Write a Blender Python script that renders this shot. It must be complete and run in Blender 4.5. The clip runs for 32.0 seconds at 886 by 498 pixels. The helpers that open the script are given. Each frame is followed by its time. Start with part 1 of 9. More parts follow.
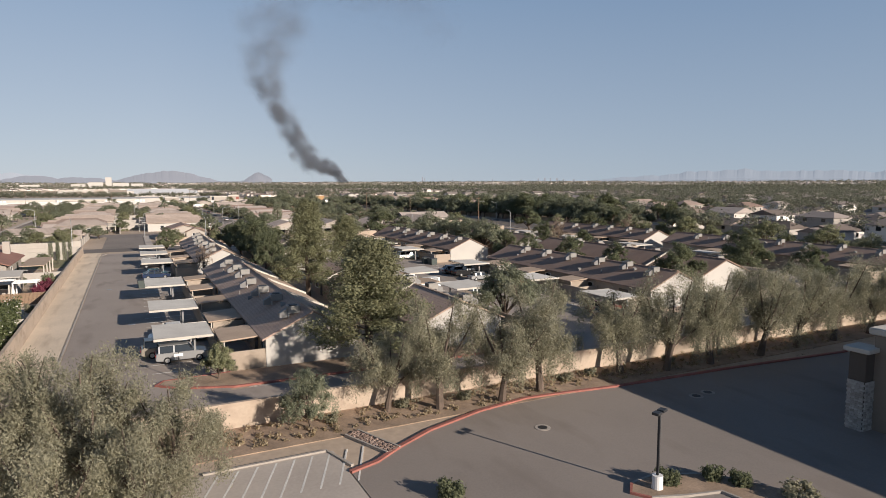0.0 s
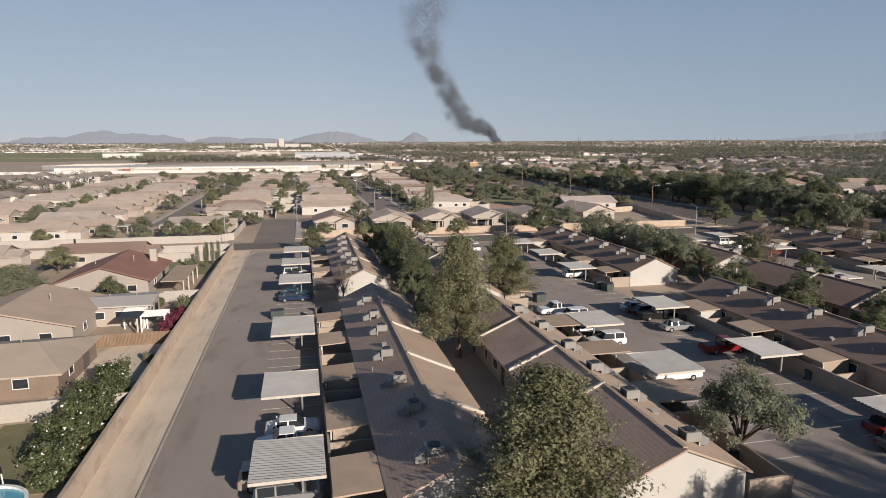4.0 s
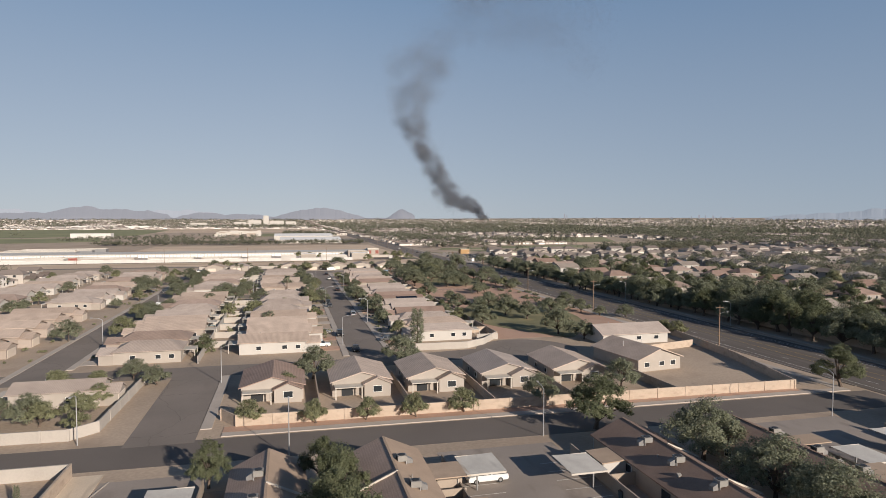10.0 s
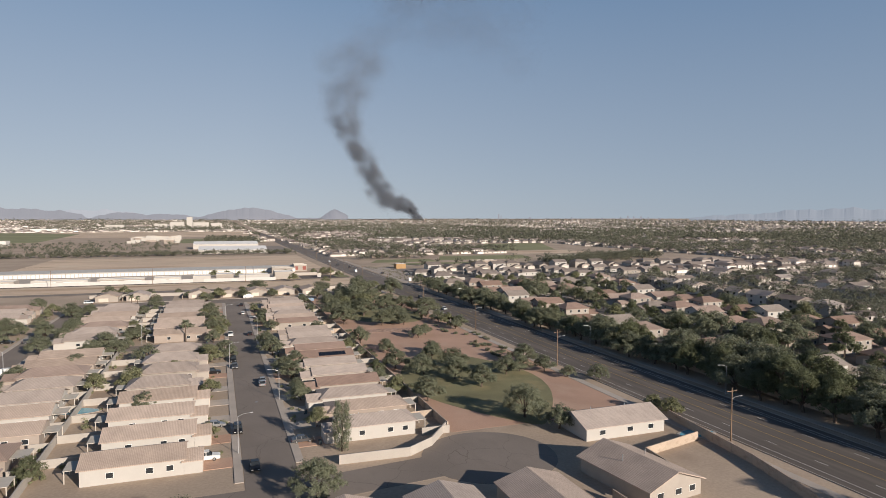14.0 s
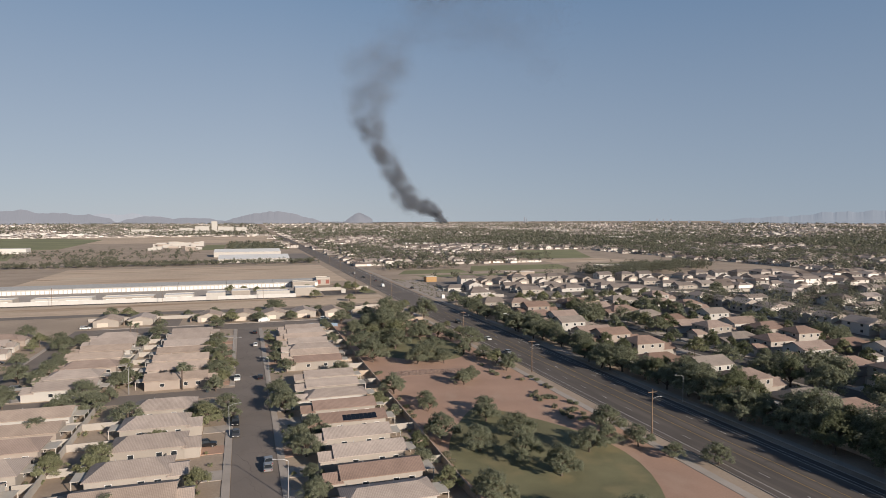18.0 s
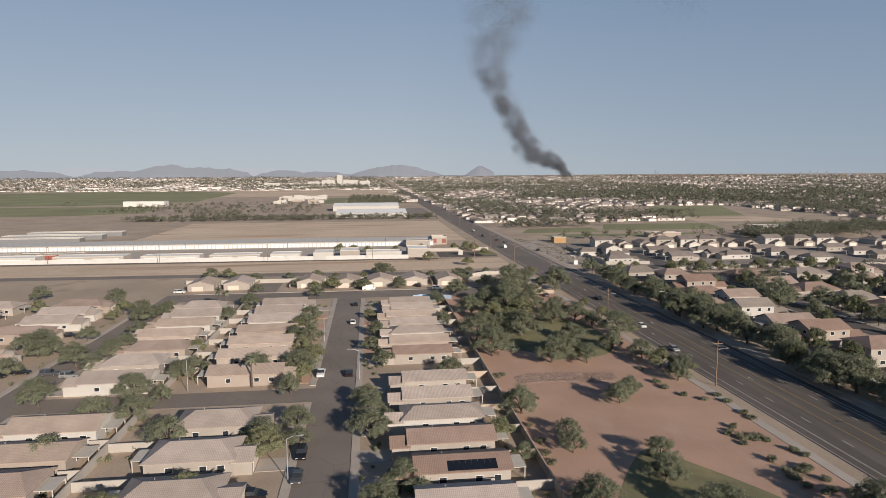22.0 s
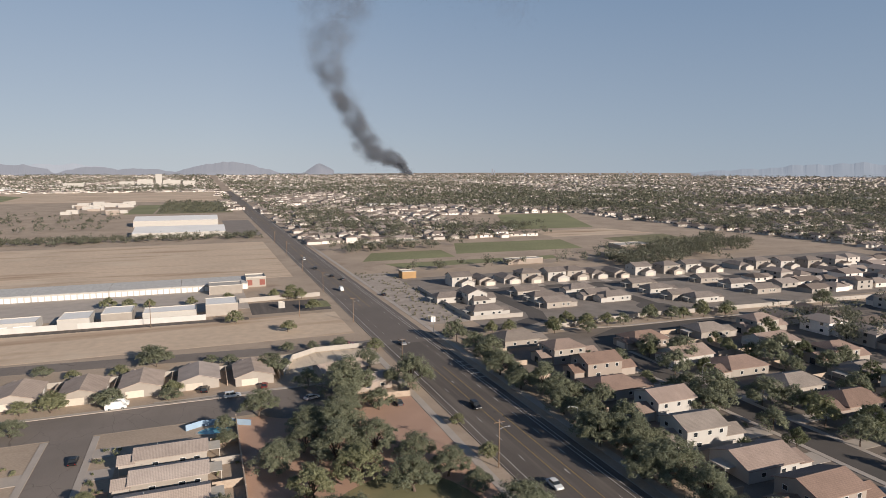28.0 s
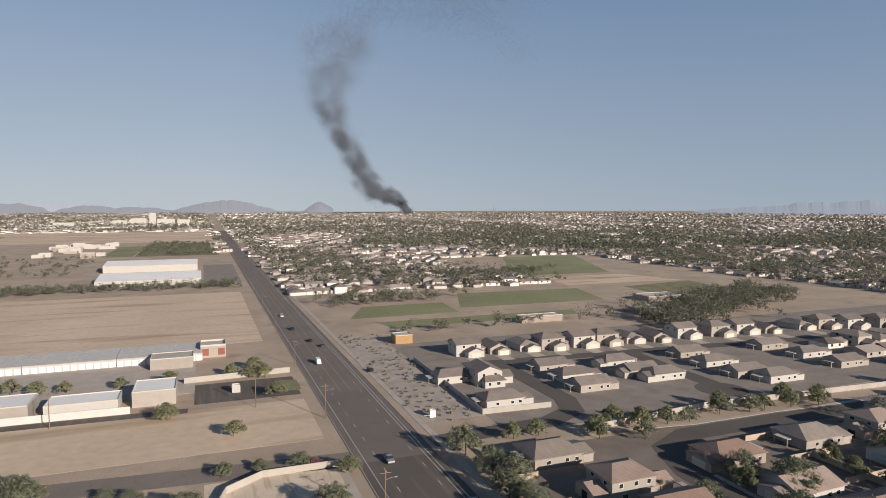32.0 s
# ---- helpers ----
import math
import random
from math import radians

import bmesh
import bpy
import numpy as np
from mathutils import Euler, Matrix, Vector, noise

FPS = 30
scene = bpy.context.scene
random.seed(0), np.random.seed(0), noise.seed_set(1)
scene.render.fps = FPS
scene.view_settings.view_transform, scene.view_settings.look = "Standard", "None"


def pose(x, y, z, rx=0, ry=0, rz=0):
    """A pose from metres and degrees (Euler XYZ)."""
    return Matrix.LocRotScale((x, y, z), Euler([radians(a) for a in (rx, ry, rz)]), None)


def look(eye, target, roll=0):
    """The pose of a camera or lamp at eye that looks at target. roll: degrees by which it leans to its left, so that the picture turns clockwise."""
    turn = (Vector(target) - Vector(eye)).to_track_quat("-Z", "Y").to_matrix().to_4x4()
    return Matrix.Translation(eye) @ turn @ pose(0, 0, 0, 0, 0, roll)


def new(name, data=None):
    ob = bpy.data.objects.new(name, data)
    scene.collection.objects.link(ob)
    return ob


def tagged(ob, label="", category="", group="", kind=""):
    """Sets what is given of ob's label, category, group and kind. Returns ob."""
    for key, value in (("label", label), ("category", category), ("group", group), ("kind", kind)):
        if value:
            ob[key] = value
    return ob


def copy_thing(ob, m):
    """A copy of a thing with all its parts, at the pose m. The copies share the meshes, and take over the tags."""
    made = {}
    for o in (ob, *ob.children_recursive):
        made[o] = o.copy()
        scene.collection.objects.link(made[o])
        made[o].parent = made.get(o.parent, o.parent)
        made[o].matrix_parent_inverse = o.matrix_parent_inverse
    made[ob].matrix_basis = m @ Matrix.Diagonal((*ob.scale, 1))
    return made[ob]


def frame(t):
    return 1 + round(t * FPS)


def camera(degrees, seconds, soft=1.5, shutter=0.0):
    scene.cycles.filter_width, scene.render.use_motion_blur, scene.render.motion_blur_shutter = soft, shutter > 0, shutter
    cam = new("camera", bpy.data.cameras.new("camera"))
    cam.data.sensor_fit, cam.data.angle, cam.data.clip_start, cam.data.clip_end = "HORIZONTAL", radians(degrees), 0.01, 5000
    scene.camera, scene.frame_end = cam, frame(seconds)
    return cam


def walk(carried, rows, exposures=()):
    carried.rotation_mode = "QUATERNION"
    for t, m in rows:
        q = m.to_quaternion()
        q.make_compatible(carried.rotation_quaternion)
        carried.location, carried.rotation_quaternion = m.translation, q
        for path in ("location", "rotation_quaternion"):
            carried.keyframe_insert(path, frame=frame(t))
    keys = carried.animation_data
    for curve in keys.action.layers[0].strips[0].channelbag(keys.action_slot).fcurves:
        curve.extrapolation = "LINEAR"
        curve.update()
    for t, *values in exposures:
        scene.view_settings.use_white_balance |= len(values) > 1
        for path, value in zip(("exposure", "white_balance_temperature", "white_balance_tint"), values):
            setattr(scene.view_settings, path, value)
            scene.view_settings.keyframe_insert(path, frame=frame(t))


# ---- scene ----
# ---- camera ----
cam = camera(70.66, 32.0, 0.4)
PATH = [
    (0, (-9.99, 8.94, 16.78), (34.43, 97.93, 6.42), -0.19),
    (0.5, (-9.41, 10.30, 18.42), (32.53, 100.04, 4.75), -0.18),
    (1, (-8.89, 11.87, 20.17), (26.69, 103.97, 4.33), -0.16),
    (1.5, (-8.28, 13.93, 21.85), (20.25, 108.32, 5.22), -0.16),
    (2, (-7.53, 16.33, 23.14), (16.46, 111.98, 6.55), -0.15),
    (2.5, (-6.78, 18.98, 23.67), (15.02, 115.16, 7.09), -0.13),
    (3, (-6.04, 22.16, 23.84), (15.62, 118.34, 7.09), -0.18),
    (3.5, (-5.26, 26.08, 24.22), (16.35, 122.28, 7.49), -0.20),
    (5.5, (-1.06, 45.06, 28.26), (20.60, 141.46, 12.79), -0.37),
    (6, (0.00, 50.00, 28.75), (21.77, 146.61, 14.90), -0.38),
    (6.5, (1.06, 55.12, 28.92), (22.97, 152.09, 18.06), -0.33),
    (7, (2.12, 60.31, 29.18), (24.11, 157.58, 21.79), -0.27),
    (7.5, (3.16, 65.49, 29.52), (25.16, 162.91, 24.58), -0.21),
    (8, (4.15, 70.69, 29.84), (26.25, 168.14, 26.01), -0.19),
    (8.5, (5.06, 75.94, 30.25), (27.32, 173.36, 26.42), -0.14),
    (9, (5.89, 81.38, 31.18), (28.31, 178.76, 27.25), -0.07),
    (9.5, (6.73, 86.80, 32.77), (29.34, 184.11, 28.43), -0.03),
    (10, (7.72, 92.13, 34.75), (31.74, 189.08, 29.90), 0.02),
    (10.5, (9.04, 97.62, 36.71), (35.79, 193.84, 31.55), 0.14),
    (11, (10.54, 103.24, 38.62), (40.56, 198.48, 33.32), 0.14),
    (11.5, (12.01, 108.74, 40.36), (44.42, 203.20, 35.07), 0.08),
    (12, (13.45, 114.09, 41.96), (47.19, 208.07, 36.54), -0.07),
    (12.5, (14.82, 119.37, 43.59), (48.82, 213.26, 38.18), -0.03),
    (13, (16.11, 124.67, 45.23), (50.12, 218.56, 40.02), 0.05),
    (13.5, (17.38, 129.94, 46.56), (51.40, 223.84, 41.49), 0.08),
    (14, (18.59, 135.14, 47.38), (52.62, 229.03, 42.32), 0.08),
    (14.5, (19.65, 140.37, 48.01), (53.50, 234.32, 42.86), 0.08),
    (15, (20.58, 145.68, 48.93), (47.29, 241.91, 43.84), 0.06),
    (15.5, (21.43, 151.26, 50.04), (42.42, 248.92, 45.30), 0.07),
    (17.5, (24.44, 174.51, 52.60), (41.64, 272.90, 47.90), -0.09),
    (18, (25.72, 180.71, 52.96), (56.18, 275.84, 48.28), -0.06),
    (18.5, (27.35, 187.12, 53.14), (63.79, 280.13, 48.39), -0.10),
    (19, (29.28, 193.63, 53.28), (65.62, 286.67, 48.53), -0.11),
    (19.5, (31.23, 200.20, 53.32), (66.81, 293.53, 48.56), -0.03),
    (20, (32.78, 206.82, 53.21), (53.81, 304.48, 48.58), -0.16),
    (20.2, (33.29, 209.50, 53.12), (48.80, 308.00, 42.20), -0.12),
    (20.5, (34.05, 213.59, 52.97), (45.05, 312.26, 41.01), -0.07),
    (21, (34.95, 220.71, 52.75), (45.82, 319.40, 40.83), -0.10),
    (21.5, (35.65, 228.20, 52.54), (46.53, 326.90, 40.66), -0.23),
    (22, (36.51, 235.87, 52.37), (48.09, 334.46, 40.34), -0.22),
    (22.5, (37.66, 243.57, 52.27), (54.49, 341.39, 40.16), -0.22),
    (23, (39.10, 251.14, 52.20), (63.14, 347.44, 40.00), -0.12),
    (23.5, (40.70, 258.61, 52.35), (67.40, 354.19, 39.99), -0.06),
    (24, (42.45, 266.08, 52.89), (69.25, 361.63, 40.56), 0.08),
    (24.5, (44.21, 273.65, 54.05), (70.99, 369.20, 41.66), 0.16),
    (25, (46.12, 281.25, 55.66), (72.99, 376.76, 43.14), 0.18),
    (25.5, (48.20, 288.79, 57.54), (75.21, 384.25, 45.00), 0.10),
    (27.5, (57.71, 318.90, 65.73), (91.79, 412.06, 53.10), 0.27),
    (28, (60.34, 326.26, 67.13), (96.07, 418.80, 54.47), 0.12),
    (28.5, (63.22, 333.48, 67.95), (99.00, 426.01, 55.33), 0.17),
    (29, (66.17, 340.78, 68.33), (101.89, 433.32, 55.62), 0.08),
    (29.5, (69.10, 348.36, 68.51), (104.76, 440.91, 55.76), -0.01),
    (30, (72.04, 356.27, 68.63), (107.69, 448.82, 55.84), -0.11),
    (30.5, (75.03, 364.47, 68.80), (110.70, 457.15, 57.04), -0.01),
    (31, (78.06, 372.88, 69.01), (113.78, 465.68, 58.41), 0.03),
    (31.5, (81.11, 381.37, 69.21), (116.88, 474.34, 60.45), 0.04),
    (32, (84.16, 389.89, 69.43), (119.99, 483.01, 62.73), 0.05),
]
walk(cam, [(t, look(eye, target, roll)) for t, eye, target, roll in PATH], [(0, 0.16, 6400, 12), (2, 0.14, 6400, 12), (5, 0.0, 6400, 12), (15, 0.0, 6400, 12), (18, -0.09, 6400, 12), (20, -0.02, 6400, 12), (22, -0.07, 6400, 12), (25, -0.03, 6400, 12), (32, 0.0, 6400, 12)])

# ---- world, sun ----
SUN_AZ, SUN_EL = (0.42, -0.9075), radians(18.5)
world = bpy.data.worlds.new("sky")
scene.world = world
world.use_nodes = True
wn = world.node_tree.nodes
bg = wn["Background"]
sky = wn.new("ShaderNodeTexSky")
sky.sky_type = "NISHITA"
sky.sun_disc = False
sky.sun_elevation = SUN_EL
sky.sun_rotation = math.atan2(SUN_AZ[0], SUN_AZ[1])
sky.air_density, sky.dust_density, sky.ozone_density, sky.altitude = 0.9, 0.15, 3.0, 100
wl = world.node_tree.links.new
tc, sep, mx, com = wn.new("ShaderNodeTexCoord"), wn.new("ShaderNodeSeparateXYZ"), wn.new("ShaderNodeMath"), wn.new("ShaderNodeCombineXYZ")
mx.operation = "MAXIMUM"
mx.inputs[1].default_value = 0.012
wl(tc.outputs["Generated"], sep.inputs[0])
wl(sep.outputs[0], com.inputs[0])
wl(sep.outputs[1], com.inputs[1])
wl(sep.outputs[2], mx.inputs[0])
wl(mx.outputs[0], com.inputs[2])
wl(com.outputs[0], sky.inputs[0])
hz, ramp, mixs = wn.new("ShaderNodeMapRange"), wn.new("ShaderNodeValToRGB"), wn.new("ShaderNodeMix")
# dusty haze: the sky pales towards the horizon
hz.inputs[1].default_value, hz.inputs[2].default_value = 0.0, 0.9
ramp.color_ramp.elements[0].color = (5.5, 6.1, 6.7, 1)
ramp.color_ramp.elements[1].color = (0.35, 0.65, 1.3, 1)
el = ramp.color_ramp.elements.new(0.42)
el.color = (2.05, 3.35, 5.15, 1)
el = ramp.color_ramp.elements.new(0.58)
el.color = (0.85, 1.45, 2.5, 1)
mixs.data_type = "RGBA"
mixs.inputs[0].default_value = 0.9
wl(sep.outputs[2], hz.inputs[0])
wl(hz.outputs[0], ramp.inputs[0])
wl(sky.outputs[0], mixs.inputs[6])
wl(ramp.outputs[0], mixs.inputs[7])
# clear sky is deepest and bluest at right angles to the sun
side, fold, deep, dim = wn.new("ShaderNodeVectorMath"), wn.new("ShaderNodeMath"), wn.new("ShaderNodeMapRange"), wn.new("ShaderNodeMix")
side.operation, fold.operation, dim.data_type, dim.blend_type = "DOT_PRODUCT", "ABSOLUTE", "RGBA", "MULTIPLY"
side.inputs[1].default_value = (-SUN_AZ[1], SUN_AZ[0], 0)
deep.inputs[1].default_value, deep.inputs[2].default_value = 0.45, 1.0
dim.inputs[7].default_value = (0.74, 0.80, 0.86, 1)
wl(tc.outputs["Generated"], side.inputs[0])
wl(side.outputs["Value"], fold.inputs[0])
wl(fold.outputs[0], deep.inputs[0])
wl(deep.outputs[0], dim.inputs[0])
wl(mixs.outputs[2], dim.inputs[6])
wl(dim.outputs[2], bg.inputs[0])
bg.inputs[1].default_value = 0.085
sun = new("sun", bpy.data.lights.new("sun", "SUN"))
sun.data.energy, sun.data.angle, sun.data.color = 5.9, radians(0.5), (1.0, 0.885, 0.745)
sun.matrix_world = look((SUN_AZ[0] * 100, SUN_AZ[1] * 100, 100 * math.tan(SUN_EL)), (0, 0, 0))

# ---- materials ----
MATS = {}


def mat(name, c, rough=0.85, var=0.25, s1=0.25, s2=6.0, bump=0.15, metal=0.0, rnd=0.0, tint=None, island=0.0, dist=0.02):
    """A surface with stains (s1, per metre), grain (s2) and relief; rnd: how much whole objects differ."""
    if name in MATS:
        return MATS[name]
    m = bpy.data.materials.new(name)
    m.use_nodes = True
    nt = m.node_tree
    n, ln = nt.nodes, nt.links.new
    b = n["Principled BSDF"]
    b.inputs["Roughness"].default_value = rough
    b.inputs["Metallic"].default_value = metal
    geo = n.new("ShaderNodeNewGeometry")
    big, fine = n.new("ShaderNodeTexNoise"), n.new("ShaderNodeTexNoise")
    big.inputs["Scale"].default_value, fine.inputs["Scale"].default_value = s1, s2
    big.inputs["Detail"].default_value, fine.inputs["Detail"].default_value = 5, 4
    ln(geo.outputs["Position"], big.inputs["Vector"])
    ln(geo.outputs["Position"], fine.inputs["Vector"])
    add = n.new("ShaderNodeMath")
    add.operation = "MULTIPLY_ADD"
    add.inputs[1].default_value = 0.6
    ln(fine.outputs[0], add.inputs[0])
    ln(big.outputs[0], add.inputs[2])
    rng = n.new("ShaderNodeMapRange")
    rng.inputs[1].default_value, rng.inputs[2].default_value = 0.45, 1.15
    rng.inputs[3].default_value, rng.inputs[4].default_value = 0.0, 1.0
    ln(add.outputs[0], rng.inputs[0])
    mix = n.new("ShaderNodeMix")
    mix.data_type = "RGBA"
    t = tint or c
    mix.inputs[6].default_value = (*[v * (1 - var) for v in c], 1)
    mix.inputs[7].default_value = (*[min(1, v * (1 + var)) for v in t], 1)
    ln(rng.outputs[0], mix.inputs[0])
    out = mix.outputs[2]
    if rnd or island:
        hsv = n.new("ShaderNodeHueSaturation")
        if rnd:
            src = n.new("ShaderNodeObjectInfo").outputs["Random"]
        else:
            src = geo.outputs["Random Per Island"]
        k = rnd or island
        r2 = n.new("ShaderNodeMapRange")
        r2.inputs[3].default_value, r2.inputs[4].default_value = 1 - k, 1 + k
        ln(src, r2.inputs[0])
        ln(r2.outputs[0], hsv.inputs["Value"])
        r3 = n.new("ShaderNodeMapRange")
        r3.inputs[3].default_value, r3.inputs[4].default_value = 1 + k * 0.4, 1 - k * 0.4
        ln(src, r3.inputs[0])
        ln(r3.outputs[0], hsv.inputs["Saturation"])
        ln(out, hsv.inputs["Color"])
        out = hsv.outputs[0]
    ln(out, b.inputs["Base Color"])
    if bump:
        bp = n.new("ShaderNodeBump")
        bp.inputs["Strength"].default_value, bp.inputs["Distance"].default_value = bump, dist
        ln(fine.outputs[0], bp.inputs["Height"])
        ln(bp.outputs[0], b.inputs["Normal"])
    MATS[name] = m
    return m


def glass(name, c, rough=0.06):
    m = mat(name, c, rough, 0.05, 0.3, 2, 0)
    m.node_tree.nodes["Principled BSDF"].inputs["Specular IOR Level"].default_value = 0.8
    return m


M_DIRT = mat("dry_dirt", (0.42, 0.33, 0.25), 0.95, 0.28, 0.035, 1.7, 0.3)
M_STRIP = mat("decomposed_granite", (0.63, 0.525, 0.405), 0.95, 0.18, 0.12, 5, 0.3)
M_LITTER = mat("leaf_litter", (0.31, 0.225, 0.16), 0.95, 0.45, 0.6, 7, 0.5)
# gravel whose colour is darkened for the shade between the houses
M_YARD = mat("shade_toned_yard_gravel", (0.205, 0.17, 0.14), 0.95, 0.3, 0.12, 3, 0.3)
M_RED = mat("red_granite_gravel", (0.46, 0.295, 0.215), 0.95, 0.22, 0.06, 3, 0.3)
M_FIELD = mat("bare_field", (0.60, 0.465, 0.34), 0.95, 0.22, 0.012, 0.3, 0.2)
M_GRASS = mat("park_grass", (0.19, 0.18, 0.095), 0.95, 0.4, 0.09, 4, 0.4)
M_CROP = mat("green_field", (0.23, 0.23, 0.115), 0.95, 0.35, 0.012, 0.4, 0.2)
M_ASPH = mat("worn_asphalt", (0.31, 0.265, 0.23), 0.92, 0.2, 0.08, 9, 0.25)
M_ARTERIAL = mat("dark_arterial_asphalt", (0.112, 0.095, 0.083), 0.9, 0.22, 0.05, 6, 0.25)
M_ROAD = mat("road_asphalt", (0.215, 0.182, 0.157), 0.92, 0.22, 0.06, 6, 0.25)
# dark street asphalt, its tone also holding the shade on the east street
M_SHADEROAD = mat("dark_asphalt_with_shade", (0.105, 0.092, 0.082), 0.92, 0.22, 0.06, 6, 0.25)
M_LOT = mat("smooth_lot_asphalt", (0.25, 0.215, 0.188), 0.92, 0.14, 0.1, 9, 0.25)
M_CONC = mat("sidewalk_concrete", (0.44, 0.385, 0.335), 0.9, 0.15, 0.2, 5, 0.2)
M_KERB = mat("kerb_concrete", (0.36, 0.32, 0.28), 0.9, 0.2, 0.5, 6, 0.2)
M_REDKERB = mat("red_kerb_paint", (0.31, 0.115, 0.09), 0.8, 0.35, 0.9, 6, 0.2)
M_PAINT = mat("road_paint", (0.62, 0.60, 0.56), 0.8, 0.25, 0.6, 6, 0.1)
M_YELLOW = mat("yellow_road_paint", (0.45, 0.30, 0.08), 0.8, 0.25, 0.6, 6, 0.1)
M_BLOCK = mat("tan_block_wall", (0.46, 0.37, 0.29), 0.92, 0.14, 0.3, 5, 0.2)
M_BLOCKW = mat("white_block_wall", (0.41, 0.375, 0.335), 0.92, 0.12, 0.3, 5, 0.2)
M_STUCCO = mat("cream_stucco", (0.365, 0.325, 0.285), 0.92, 0.10, 0.4, 9, 0.2, rnd=0.10)
M_STUCCO2 = mat("pink_tan_stucco", (0.355, 0.298, 0.255), 0.92, 0.10, 0.4, 9, 0.2, rnd=0.12)
M_WHITE = mat("white_stucco", (0.48, 0.455, 0.42), 0.9, 0.06, 0.5, 9, 0.15)
M_BROWN = mat("brown_stucco", (0.22, 0.165, 0.125), 0.92, 0.15, 0.4, 9, 0.2)
M_TRIM = mat("painted_trim", (0.52, 0.48, 0.42), 0.8, 0.12, 0.8, 8, 0.05)
M_FRAMEW = mat("white_frame", (0.75, 0.74, 0.72), 0.6, 0.05, 1, 8, 0)
M_GLASS = glass("window_glass", (0.03, 0.035, 0.04))
M_DOOR = mat("painted_door", (0.42, 0.33, 0.26), 0.6, 0.1, 1, 8, 0.05, rnd=0.2)
M_GARAGE = mat("garage_door_paint", (0.62, 0.54, 0.46), 0.6, 0.06, 1, 8, 0.05, rnd=0.1)
M_STEEL = mat("galvanised_steel", (0.45, 0.45, 0.45), 0.42, 0.12, 0.5, 7, 0.05, metal=0.35)
M_POLE = mat("grey_metal_pole", (0.30, 0.30, 0.30), 0.5, 0.1, 1, 8, 0.05, metal=0.5)
M_DARK = mat("dark_metal", (0.03, 0.03, 0.032), 0.5, 0.2, 1, 8, 0.05)
M_WOOD = mat("weathered_wood", (0.22, 0.15, 0.10), 0.9, 0.3, 0.8, 12, 0.3)
M_BARK = mat("bark", (0.12, 0.09, 0.07), 0.95, 0.35, 2, 14, 0.5)
M_RUBBER = mat("tyre_rubber", (0.02, 0.02, 0.02), 0.9, 0.2, 2, 12, 0.1)
M_RIM = mat("wheel_rim", (0.5, 0.5, 0.5), 0.35, 0.1, 2, 12, 0, metal=0.8)
M_HVAC = mat("hvac_enamel", (0.25, 0.238, 0.22), 0.6, 0.15, 1, 9, 0.05)


def roofing(name, c, rib=0.30, along="X", depth=0.05, rnd=0.12, var=0.2):
    """Roof covering with courses that run down the slope, by waves in the object's own space."""
    m = mat(name, c, 0.9, var, 0.25, 4, 0, rnd=rnd)
    nt = m.node_tree
    n, ln = nt.nodes, nt.links.new
    tc = n.new("ShaderNodeTexCoord")
    height = None
    for axis, scale, k in ((along, rib, 1.0), ("Y" if along == "X" else "X", rib * 1.25, 0.55)):
        w = n.new("ShaderNodeTexWave")
        w.bands_direction = axis
        w.inputs["Scale"].default_value = 0.314 / scale
        w.inputs["Distortion"].default_value = 1.6
        w.inputs["Detail Scale"].default_value = 2.5
        ln(tc.outputs["Object"], w.inputs["Vector"])
        mul = n.new("ShaderNodeMath")
        mul.operation = "MULTIPLY"
        mul.inputs[1].default_value = k
        ln(w.outputs["Fac"], mul.inputs[0])
        if height is None:
            height = mul.outputs[0]
        else:
            s = n.new("ShaderNodeMath")
            ln(height, s.inputs[0])
            ln(mul.outputs[0], s.inputs[1])
            height = s.outputs[0]
    groove = n.new("ShaderNodeMapRange")
    groove.inputs[1].default_value, groove.inputs[2].default_value = 0.0, 1.3
    groove.inputs[3].default_value, groove.inputs[4].default_value = 0.80, 1.08
    ln(height, groove.inputs[0])
    tone = n.new("ShaderNodeVectorMath")
    tone.operation = "MULTIPLY"
    old = n["Principled BSDF"].inputs["Base Color"].links[0].from_socket
    ln(old, tone.inputs[0])
    ln(groove.outputs[0], tone.inputs[1])
    ln(tone.outputs[0], n["Principled BSDF"].inputs["Base Color"])
    bp = n.new("ShaderNodeBump")
    bp.inputs["Strength"].default_value, bp.inputs["Distance"].default_value = 0.5, depth * 0.6
    ln(height, bp.inputs["Height"])
    ln(bp.outputs[0], n["Principled BSDF"].inputs["Normal"])
    return m


